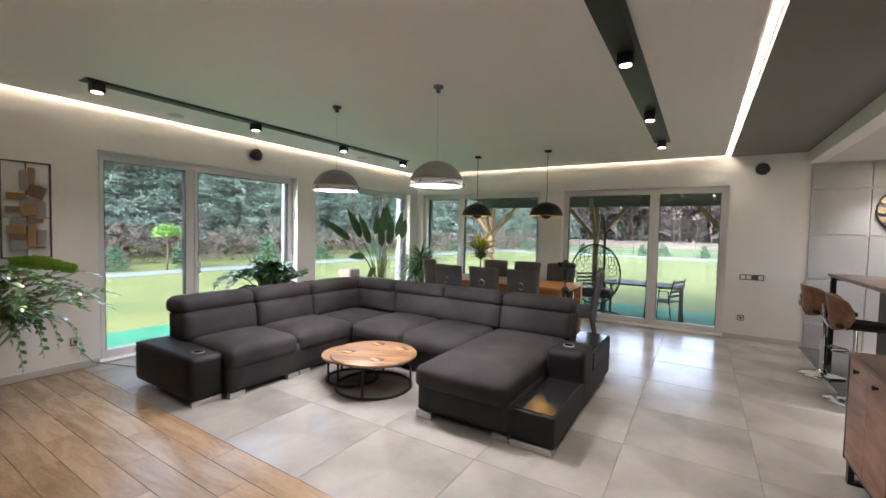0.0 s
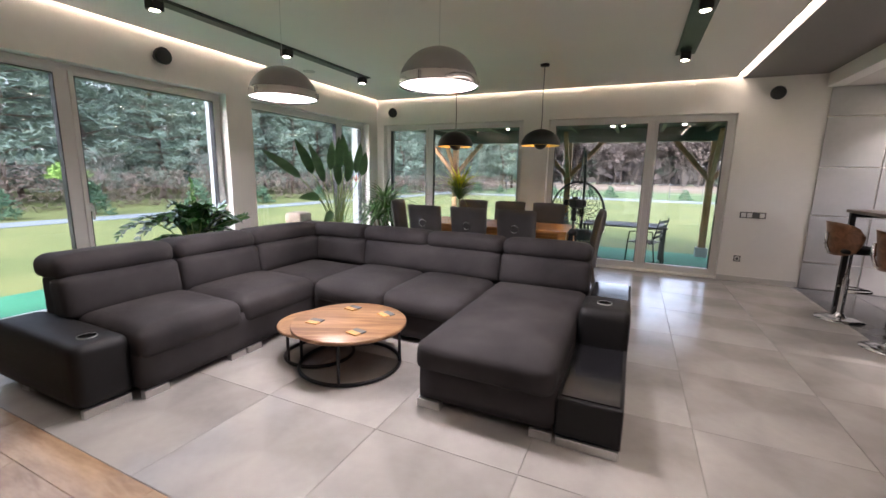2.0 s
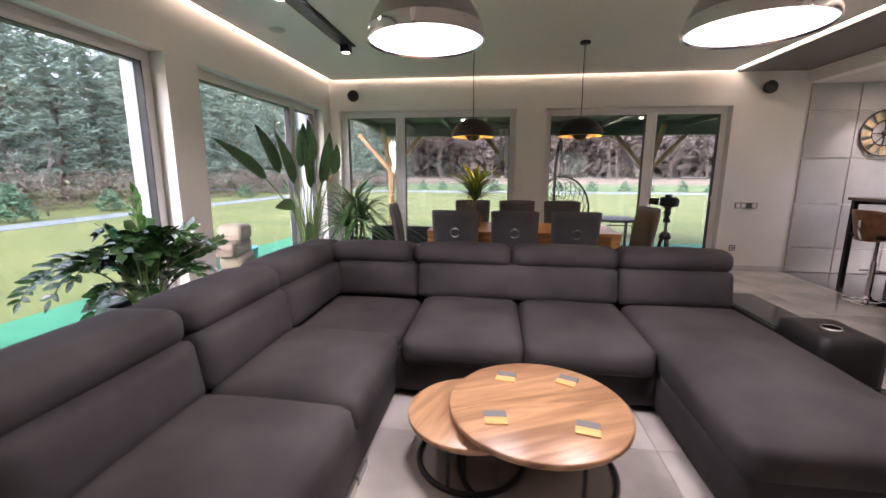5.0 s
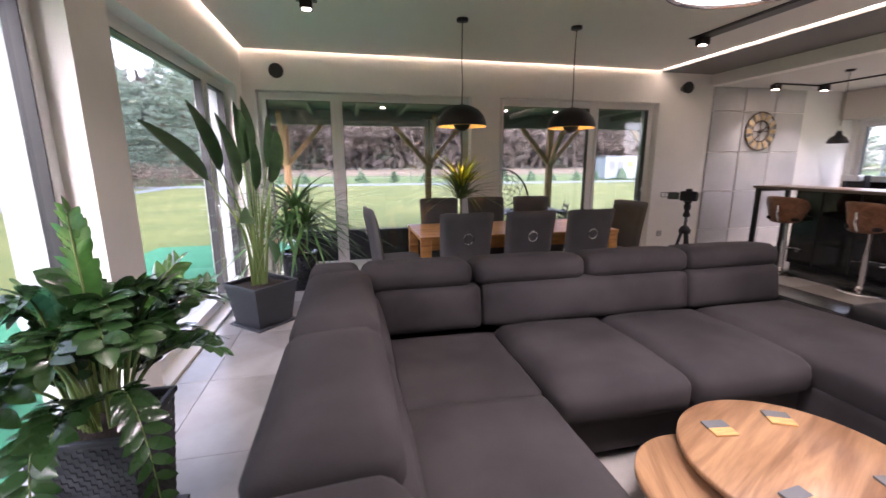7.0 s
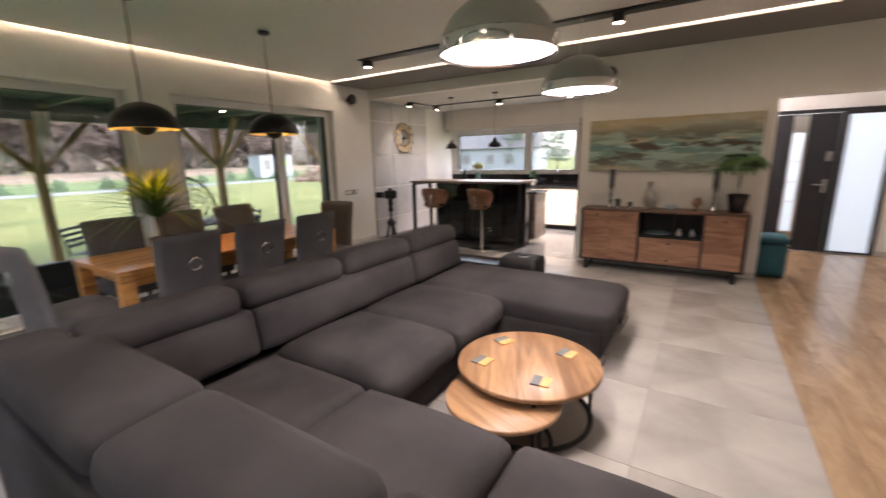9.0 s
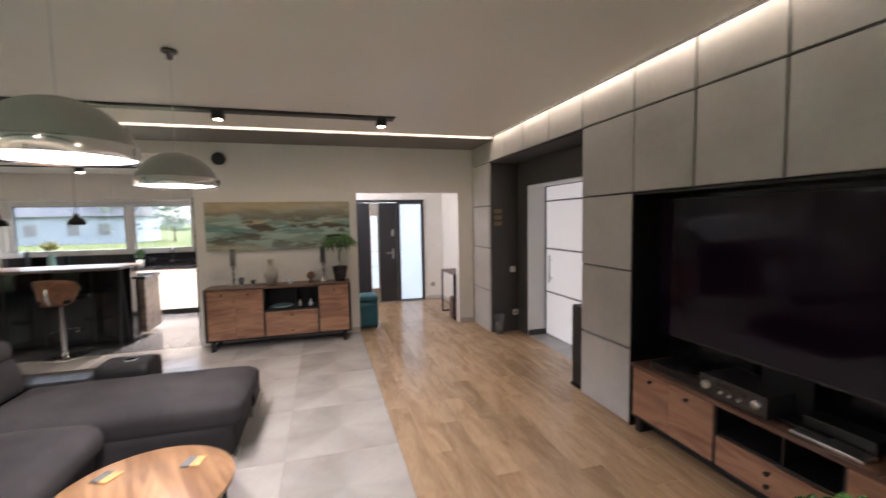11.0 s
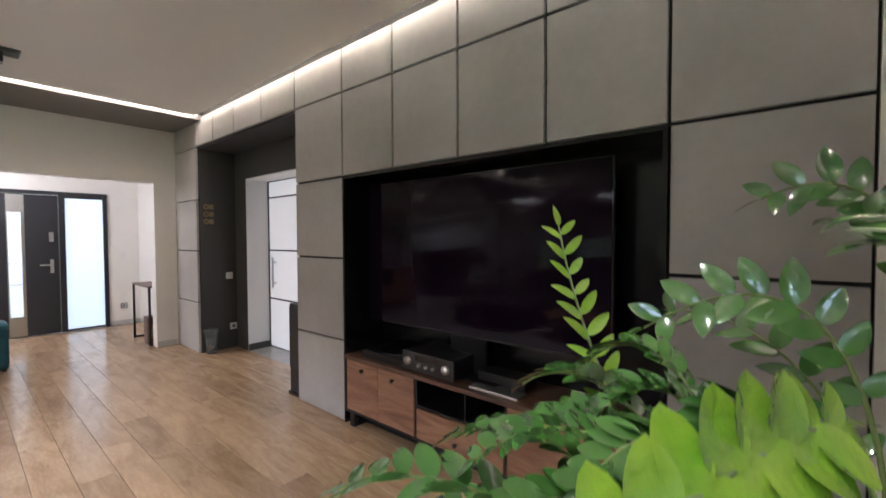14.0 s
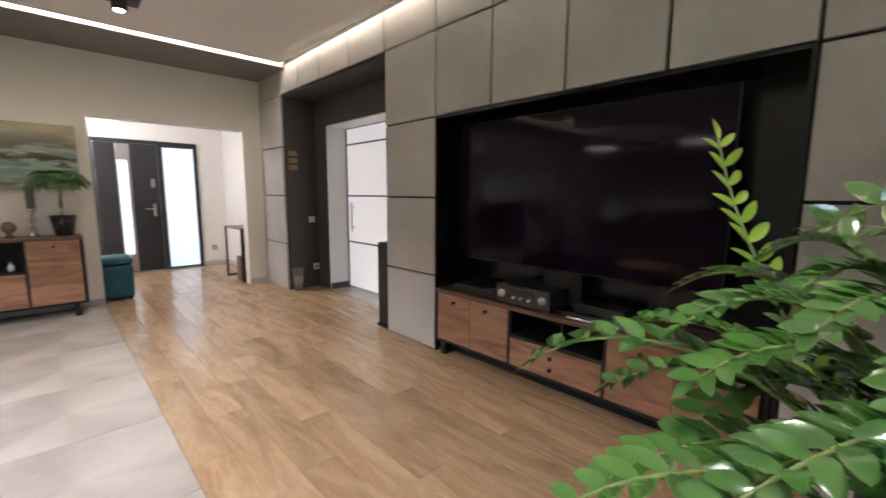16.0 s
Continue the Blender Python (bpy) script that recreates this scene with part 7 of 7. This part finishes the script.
for x, y, r_, mt, lb in ((-7.1, 7.0, 0.30, M_TUBWHITE, "white round garden tub with dry plants"), (-6.9, 7.75, 0.26, M_TUBTEAL, "teal glazed round garden pot"), (-6.6, 5.2, 0.26, M_GRAPHITE, "dark grey garden pot by the window")):
    e = empty("garden_tub", pose(x, y, -0.22), lb, "planter", "garden tubs")
    part("tub", lathe([(0.0, 0.0), (r_ * 0.75, 0.0), (r_ * 0.9, 0.12), (r_, 0.36), (r_ + 0.02, 0.38), (r_ - 0.03, 0.38), (r_ - 0.04, 0.33), (0.0, 0.32)], 26), mt, e)
    bm = bmesh.new()
    for i in range(40):
        a = rng.uniform(0, 6.28)
        q = rng.uniform(0, r_ * 0.8)
        add_leaf(bm, (q * math.cos(a), q * math.sin(a), 0.32), (rng.uniform(-.3, .3), rng.uniform(-.3, .3), 1), (1, 0, 0), rng.uniform(0.08, 0.2), 0.02, 0.2, 3)
    part("dry_stems", bm, M_DRYFIELD, e, "short dry stems")

# ---- trees and shrubs ----
M_PINE = mat("pine_needles", (0.15, 0.21, 0.16), 0.8, grain=0.2, grain_size=3, second=(0.20, 0.265, 0.205), patch=0.8)
M_PINEBARK = mat("pine_bark", (0.13, 0.085, 0.06), 0.9, grain=0.3, grain_size=6, bump=0.6, bump_size=10)
M_TWIG = mat("bare_twigs", (0.15, 0.125, 0.11), 0.9, grain=0.2, grain_size=5)
M_RUSTLEAF = mat("rusty_foliage", (0.135, 0.10, 0.08), 0.9, grain=0.3, grain_size=4, second=(0.19, 0.145, 0.115), patch=1.0)
M_BRUSHGREEN = mat("conifer_shrub", (0.06, 0.13, 0.07), 0.85, grain=0.3, grain_size=6, second=(0.10, 0.18, 0.10), patch=2)
M_LIME = mat("lime_foliage", (0.17, 0.30, 0.05), 0.8, grain=0.25, grain_size=8)


M_FARLEAF = mat("far_bare_crowns", (0.095, 0.078, 0.07), 0.95, grain=0.25, grain_size=2, second=(0.12, 0.10, 0.09), patch=0.4)


def tuft(bm, c, size, rng, n=7, stretch=2.4, flat=0.5):
    for _ in range(n):
        d = Vector((rng.gauss(0, 1), rng.gauss(0, 1), rng.gauss(0.25, flat)))
        d.normalize()
        s = d.cross(Vector((rng.gauss(0, 1), rng.gauss(0, 1), rng.gauss(0, 1))))
        if s.length < 0.1:
            continue
        s.normalize()
        a = Vector(c) + Vector((rng.gauss(0, size * 0.5), rng.gauss(0, size * 0.5), rng.gauss(0, size * 0.3)))
        l, w = size * rng.uniform(0.7, 1.2), size / stretch
        vs = [bm.verts.new(a - s * w * 0.5), bm.verts.new(a + s * w * 0.5), bm.verts.new(a + d * l + s * w * 0.25), bm.verts.new(a + d * l - s * w * 0.25)]
        bm.faces.new(vs)


def pine(seed, h, spread, low):
    rng = random.Random(seed)
    e = empty("pine_tree", pose(0, 0, 0), "tall pine tree with layered blue green needles", "tree", "pines behind the hedge")
    bm = bmesh.new()
    bend = [(rng.gauss(0, 0.12) * i, rng.gauss(0, 0.12) * i, h * i / 6) for i in range(7)]
    add_tube(bm, bend, 0.17, 8, 0.03)
    cb = bmesh.new()
    z = low
    while z < h - 0.3:
        t = (z - low) / (h - low)
        n = rng.randint(4, 6)
        a0 = rng.uniform(0, 6.28)
        for k in range(n):
            a = a0 + 6.28 * k / n + rng.uniform(-0.3, 0.3)
            ln = spread * (1 - 0.75 * t) * rng.uniform(0.65, 1.1)
            i = min(5, int(z / h * 6))
            c = Vector(bend[i]).lerp(Vector(bend[i + 1]), z / h * 6 - i)
            tip = c + Vector((math.cos(a) * ln, math.sin(a) * ln, ln * rng.uniform(0.0, 0.35)))
            add_tube(bm, [c, c.lerp(tip, 0.5) + Vector((0, 0, -0.05 * ln)), tip], 0.035, 4, 0.008)
            m = max(3, int(ln * 3.4))
            for q in range(m):
                f = 0.3 + 0.7 * (q + 0.5) / m
                tuft(cb, c.lerp(tip, f) + Vector((0, 0, 0.1)), 0.34, rng, 11, 4.5)
        z += rng.uniform(0.42, 0.7)
    tuft(cb, Vector(bend[-1]), 0.4, rng, 14)
    part("trunk", bm, M_PINEBARK, e)
    part("crown", cb, M_PINE, e)
    return e


def bare_tree(seed, h, name, label, group, leafmat=None, leaves=0, size=0.25):
    rng = random.Random(seed)
    e = empty(name, pose(0, 0, 0), label, "tree", group)
    bm, lb = bmesh.new(), bmesh.new()

    def grow(p, d, l, r_, depth):
        q = p + d * l
        add_tube(bm, [p, p.lerp(q, 0.5) + Vector((rng.gauss(0, .04), rng.gauss(0, .04), 0)) * l, q], r_, 5 if depth < 2 else 3, r_ * 0.6)
        if depth >= 2 and leaves:
            for _ in range(leaves):
                tuft(lb, p.lerp(q, rng.random()), size, rng, 3, 1.8)
        if depth < 4:
            for _ in range(3 if depth else 5):
                nd = (d + Vector((rng.gauss(0, .55), rng.gauss(0, .55), rng.gauss(0.12, .3)))).normalized()
                grow(p.lerp(q, rng.uniform(0.45, 1.0)), nd, l * rng.uniform(0.5, 0.72), r_ * 0.55, depth + 1)
    grow(Vector((0, 0, 0)), Vector((0.02, 0.02, 1)), h * 0.42, h * 0.009, 0)
    part("trunk", bm, M_TWIG, e, "grey brown trunk and bare limbs")
    if leaves:
        part("crown", lb, leafmat, e, "thin rusty foliage")
    return e


def shrub(seed, h, r_, material, name, label, group):
    rng = random.Random(seed)
    e = empty(name, pose(0, 0, 0), label, "shrub", group)
    part("stem", rod((0, 0, 0), (0, 0, h * 0.5), 0.03, 0.015, 6), M_PINEBARK, e)
    bm = bmesh.new()
    for i in range(70):
        z = h * rng.random() ** 1.2
        q = r_ * (1 - z / h) ** 0.7 * rng.uniform(0.4, 1.05)
        a = rng.uniform(0, 6.28)
        tuft(bm, (q * math.cos(a), q * math.sin(a), z + 0.05), 0.16 * max(1, r_ * 1.4), rng, 7)
    part("foliage", bm, material, e)
    return e


rng = random.Random(90)
pines = [pine(s, hh, sp, lo) for s, hh, sp, lo in ((1, 11.0, 2.5, 1.0), (2, 13.0, 2.8, 1.6), (3, 9.0, 2.4, 0.6))]
first = [True] * 3


def plant_tree(protos, flags, x, y, s, rz, z=GZ):
    k = rng.randrange(len(protos))
    m = pose(x, y, z, 0, 0, rz) @ Matrix.Scale(s, 4)
    if flags[k]:
        flags[k] = False
        protos[k].matrix_basis = m
    else:
        ob = copy_thing(protos[k], pose(x, y, z, 0, 0, rz))
        ob.scale = (s, s, s)


for row, (dx, n) in enumerate(((0.0, 24), (5.0, 20), (10.0, 16))):
    for i in range(n):
        y = -26 + 84 * (i + rng.uniform(0.1, 0.9)) / n
        x = -28 - dx - rng.uniform(0, 3) + (0.30 * max(0, y - 28) if row == 0 else 0.2 * max(0, y - 28))
        plant_tree(pines, first, x, y, rng.uniform(0.85, 1.25), rng.uniform(0, 360))
for i in range(26):
    plant_tree(pines, first, -62 + 44 * (i + rng.uniform(0, 1)) / 26, 62 + rng.uniform(-8, 14), rng.uniform(1.1, 1.6), rng.uniform(0, 360))
oaks = [bare_tree(s, hh, "bare_tree", "leafless grey brown tree of the far wood", "far wood", M_FARLEAF, 4, 0.5) for s, hh in ((11, 13), (12, 15))]
flags = [True] * 2
for i in range(64):
    x = -75 + 190 * (i + rng.uniform(0, 1)) / 64
    plant_tree(oaks, flags, x, 104 + rng.uniform(-4, 10), rng.uniform(0.9, 1.3), rng.uniform(0, 360), 0.0)
for i in range(14):
    plant_tree(pines, first, -70 + 160 * (i + rng.uniform(0, 1)) / 14, 112 + rng.uniform(0, 6), rng.uniform(1.0, 1.5), rng.uniform(0, 360), 0.0)
M_FARWOOD = mat("far_wood", (0.10, 0.088, 0.082), 1.0, grain=0.3, grain_size=0.6, second=(0.125, 0.108, 0.10), patch=0.12, stretch=(1, 1, 0.3))
bm = bmesh.new()
for i in range(9000):
    x = rng.uniform(-150, 150)
    tuft(bm, (x, 118 + rng.uniform(-3, 3), rng.uniform(0, 21)), 3.0, rng, 3, 2.4, 1.3)
tagged(part("far_wood", bm, M_FARWOOD), "dense brown leafless wood on the horizon", "wood", "", "stuff")
# Darker than the pine needles: shade between the trees is in the colour.
M_DARKWOOD = mat("shaded_pine_wood", (0.14, 0.18, 0.145), 1.0, grain=0.3, grain_size=1.0, second=(0.18, 0.22, 0.18), patch=0.3)
bm = bmesh.new()
# South of y -35 it is unseen, added to block sky mirrored in panes.
for i in range(8600):
    y = rng.uniform(-125, 90)
    tuft(bm, (-45 - rng.uniform(0, 3) + 0.2 * max(0, y - 28), y, rng.uniform(-0.3, 13.5) * (1.0 if y > -35 else 1.5)), 1.3 if y > -35 else 2.4, rng, 3, 2.0, 0.9)
tagged(part("pine_wood_and_sky_screen", bm, M_DARKWOOD), "dense shaded pine wood behind the first trees, with an added unseen sky screen southwards", "wood", "", "stuff")
bm = bmesh.new()
for i in range(5200):
    y = rng.uniform(-22, 58)
    x = -23.2 - abs(rng.gauss(0, 1.4)) + 0.22 * max(0, y - 26)
    hgt = 1.5 + 0.5 * noise.noise(Vector((y * 0.35, 0, 0)))
    tuft(bm, (x, y, GZ + rng.random() * hgt * 1.2), 0.26, rng, 4, 6.5, 1.2)
tagged(part("beech_hedge", bm, M_RUSTLEAF), "rusty brown hedge of dry shrubs along the path", "hedge", "", "stuff")
shr = [shrub(s, 1.1, 0.65, M_BRUSHGREEN, "conifer_shrub", "low round blue green conifer shrub", "garden shrubs") for s in (21, 22)]
fl_ = [True] * 2
for y in (2.0, 7.6, 10.3, 14.5, 19.0, 24.0, 30.0, 36.0):
    plant_tree(shr, fl_, -20.6 + rng.uniform(-0.4, 0.4), y, rng.uniform(0.8, 1.25), rng.uniform(0, 360))
for i in range(26):
    plant_tree(shr, fl_, -34 + i * 2.9 + rng.uniform(-0.8, 0.8), 45.8 + rng.uniform(-0.3, 0.5), rng.uniform(0.75, 1.15), rng.uniform(0, 360))
lime = empty("standard_tree", pose(-19.9, 9.2, GZ), "small clipped lime green standard tree", "tree")
part("trunk", tube([(0, 0, 0), (0.02, 0.02, 0.8), (0, 0, 1.5)], 0.04, 7, 0.03), M_PINEBARK, lime)
bm = bmesh.new()
for i in range(150):
    d = Vector((rng.gauss(0, 1), rng.gauss(0, 1), abs(rng.gauss(0, 0.8)))).normalized()
    tuft(bm, Vector((0, 0, 1.55)) + Vector((d.x * 0.55, d.y * 0.55, d.z * 0.5)) * rng.uniform(0.5, 1), 0.15, rng, 6)
part("crown", bm, M_LIME, lime)
bts = [bare_tree(31, 4.2, "young_tree", "young leafless tree with pale twigs", "young garden trees")]
bf = [True]
for x, y, s in ((-21.8, 11.2, 1.0), (-21.5, 16.6, 1.1), (-22, 5.4, 0.9), (4, 52, 1.2), (12, 55, 1.0)):
    plant_tree(bts, bf, x, y, s, rng.uniform(0, 360))
# thin posts and wire fence beyond the path
fe = empty("wire_fence", pose(0, 0, GZ), "thin wire fence on slim posts beyond the path", "fence")
for i in range(36):
    part("post", rod((-45 + i * 2.8, 48, 0), (-45 + i * 2.8, 48, 1.5), 0.035, n=6), M_GRAPHITE, fe)
for z in (0.5, 1.0, 1.45):
    part("wire", rod((-45, 48, z), (53, 48, z), 0.012, n=4), M_STEEL, fe)
# site cabin
M_CABIN = mat("pale_blue_cabin", (0.20, 0.24, 0.27), 0.5, grain=0.05, grain_size=4)
sc_ = empty("site_cabin", pose(28.2, 47.0, GZ), "pale blue grey site cabin with a flat roof", "cabin")
part("wall", box(-2.2, 2.2, 0, 2.4, 0.1, 2.7, 0.03), M_CABIN, sc_)
part("roof", box(-2.35, 2.35, -0.1, 2.5, 2.7, 2.85, 0.03), M_GRAPHITE, sc_)
part("window", box(-1.7, -0.9, -0.03, 0.0, 1.1, 2.2), M_GRAPHITE, sc_)
part("door", box(-0.5, 0.3, -0.03, 0.0, 0.15, 2.2), M_GRAPHITE, sc_)
part("sign", box(0.8, 1.6, -0.04, 0.0, 1.5, 2.2), M_LIME, sc_, "green sign plate")
bm = bmesh.new()
for i in range(420):
    a, q = rng.uniform(0, 6.28), rng.random() ** 0.5
    tuft(bm, (2.6 * q * math.cos(a), 1.4 * q * math.sin(a), rng.random() * 1.25 * (1 - q * q)), 0.4, rng, 4, 4.0, 0.8)
brush = part("brush_pile", bm, M_RUSTLEAF)
brush.location = (25.0, 36.0, GZ)
tagged(brush, "heap of rusty brown brush on the lawn", "heap")
# house beyond the kitchen window
hs = empty("neighbour_house", pose(52, 30, GZ), "pale blue grey neighbouring house with a dark pitched roof", "house")
part("wall", box(0, 9, -6, 6, 0, 3.2), M_CABIN, hs)
bm = bmesh.new()
v = [bm.verts.new(p) for p in ((-0.5, -6.5, 3.2), (9.5, -6.5, 3.2), (9.5, 6.5, 3.2), (-0.5, 6.5, 3.2), (4.5, -6.5, 6.2), (4.5, 6.5, 6.2))]
for f in ((0, 4, 5, 3), (1, 2, 5, 4), (0, 1, 4), (3, 5, 2), (0, 3, 2, 1)):
    bm.faces.new([v[i] for i in f])
part("roof", bm, M_GRAPHITE, hs)
for y in (-4, -1, 3):
    part("window", box(-0.04, 0.0, y, y + 1.2, 1.0, 2.3), M_GRAPHITE, hs)
for i in range(7):
    plant_tree(pines, first, 46 + rng.uniform(0, 8), -12 + i * 8 + rng.uniform(-2, 2), rng.uniform(0.7, 1.0), rng.uniform(0, 360))

# ---- tiles and planks ----
TX, TY = 0.815, 0.815
tile_me = bpy.data.meshes.new("tile")
tb = box(-TX / 2 + 0.0015, TX / 2 - 0.0015, -TY / 2 + 0.0015, TY / 2 - 0.0015, -0.012, 0.0, 0.001, 1)
tb.to_mesh(tile_me)
tb.free()
tile_me.materials.append(M_TILE)
JX, JY = -0.19, WOOD_Y


def clipped(name, me, x0, x1, y0, y1, lim, parent, material):
    """A piece of the floor; pieces at the border are cut to fit."""
    a0, a1, b0, b1 = max(x0, lim[0]), min(x1, lim[1]), max(y0, lim[2]), min(y1, lim[3])
    if a1 - a0 < 0.02 or b1 - b0 < 0.02:
        return
    if a1 - a0 > x1 - x0 - 0.001 and b1 - b0 > y1 - y0 - 0.001:
        ob = new(name, me)
        ob.location = ((x0 + x1) / 2, (y0 + y1) / 2, 0)
    else:
        w, d = (a1 - a0) / 2 - 0.0015, (b1 - b0) / 2 - 0.0015
        ob = part(name, box(-w, w, -d, d, -0.012, 0.0, 0.001, 1), material)
        ob.location = ((a0 + a1) / 2, (b0 + b1) / 2, 0)
    ob.parent = parent


for i in range(-8, 4):
    for j in range(0, 9):
        clipped("tile", tile_me, JX + i * TX, JX + (i + 1) * TX, JY + j * TY, JY + (j + 1) * TY, (FX + 0.05, XE, WOOD_Y, FY - 0.05), floor, M_TILE)
KT = 0.6
kt_me = bpy.data.meshes.new("tile")
tb = box(-KT / 2 + 0.0015, KT / 2 - 0.0015, -KT / 2 + 0.0015, KT / 2 - 0.0015, -0.012, 0.0, 0.001, 1)
tb.to_mesh(kt_me)
tb.free()
kt_me.materials.append(M_DARKTILE)
for i in range(0, 6):
    for j in range(0, 11):
        clipped("tile", kt_me, XE + i * KT, XE + (i + 1) * KT, WOOD_Y + j * KT, WOOD_Y + (j + 1) * KT, (XE, 4.6, 2.8, YN), floor_kitchen, M_DARKTILE)
PL, PW = 1.2, 0.182
pl_me = bpy.data.meshes.new("plank")
tb = box(-PL / 2 + 0.001, PL / 2 - 0.001, -PW / 2 + 0.001, PW / 2 - 0.001, -0.012, 0.0, 0.001, 1)
tb.to_mesh(pl_me)
tb.free()
pl_me.materials.append(M_PLANK)
rng = random.Random(5)
for j in range(0, 11):
    y1 = WOOD_Y - j * PW
    off = (j % 3) * 0.4 + rng.uniform(-0.06, 0.06)
    for i in range(-1, 8):
        clipped("plank", pl_me, FX - 0.6 + off + i * PL, FX - 0.6 + off + (i + 1) * PL, y1 - PW, y1, (XW, 3.6, -0.12, WOOD_Y), floor_wood, M_PLANK)
for j in range(10, 13):
    y1 = WOOD_Y - j * PW
    for i in range(3):
        clipped("plank", pl_me, NX0 - 0.3 + i * PL + (j % 2) * 0.4, NX0 + 0.9 + i * PL + (j % 2) * 0.4, y1 - PW, y1, (NX0, NX1, NYB, -0.12), floor_wood, M_PLANK)
clipped("tile", tile_me, DX0, DX1, -1.1, NYB, (DX0, DX1 - 0.001, -1.1, NYB), floor_wood, M_TILE)

# ---- panels of the television wall ----
def panel(parent, x0, x1, z0, z1, y, material, t=0.028):
    g = 0.008
    ob = part("panel", box(x0 + g, x1 - g, y - t, y, z0 + g, z1 - g, 0.003, 1), material, parent)
    return ob


rows = [(0.0, 0.62), (0.62, 1.25), (1.25, 1.87), (1.87, 2.50), (2.50, 2.83)]
for z0, z1 in rows:
    panel(wall_south, NX1, XE, z0, z1, YS, M_PANEL)
    panel(wall_south, TX1, NX0, z0, z1, YS, M_PANEL)
    panel(wall_south, -4.93, TX0, z0, z1, YS, M_PANEL)
cols = [TX0 + (TX1 - TX0) * i / 4 for i in range(5)]
for a, b in zip(cols, cols[1:]):
    for z0, z1 in rows[3:]:
        panel(wall_south, a, b, z0, z1, YS, M_PANEL)
for a, b in zip((-1.47, -0.88, -0.29, 0.24), (-0.88, -0.29, 0.24, 0.76)):
    panel(wall_south, a, b, 2.50, 2.83, YS, M_PANEL)
sx = (1.525, 2.14, 2.75, 3.36)
for a, b in zip(sx, sx[1:]):
    for z0, z1 in zip((0.0, 0.36, 0.99, 1.62, 2.25), (0.36, 0.99, 1.62, 2.25, 2.62)):
        panel(wall_north, a, b, z0, z1, YN - 0.002, M_STONE, 0.02)
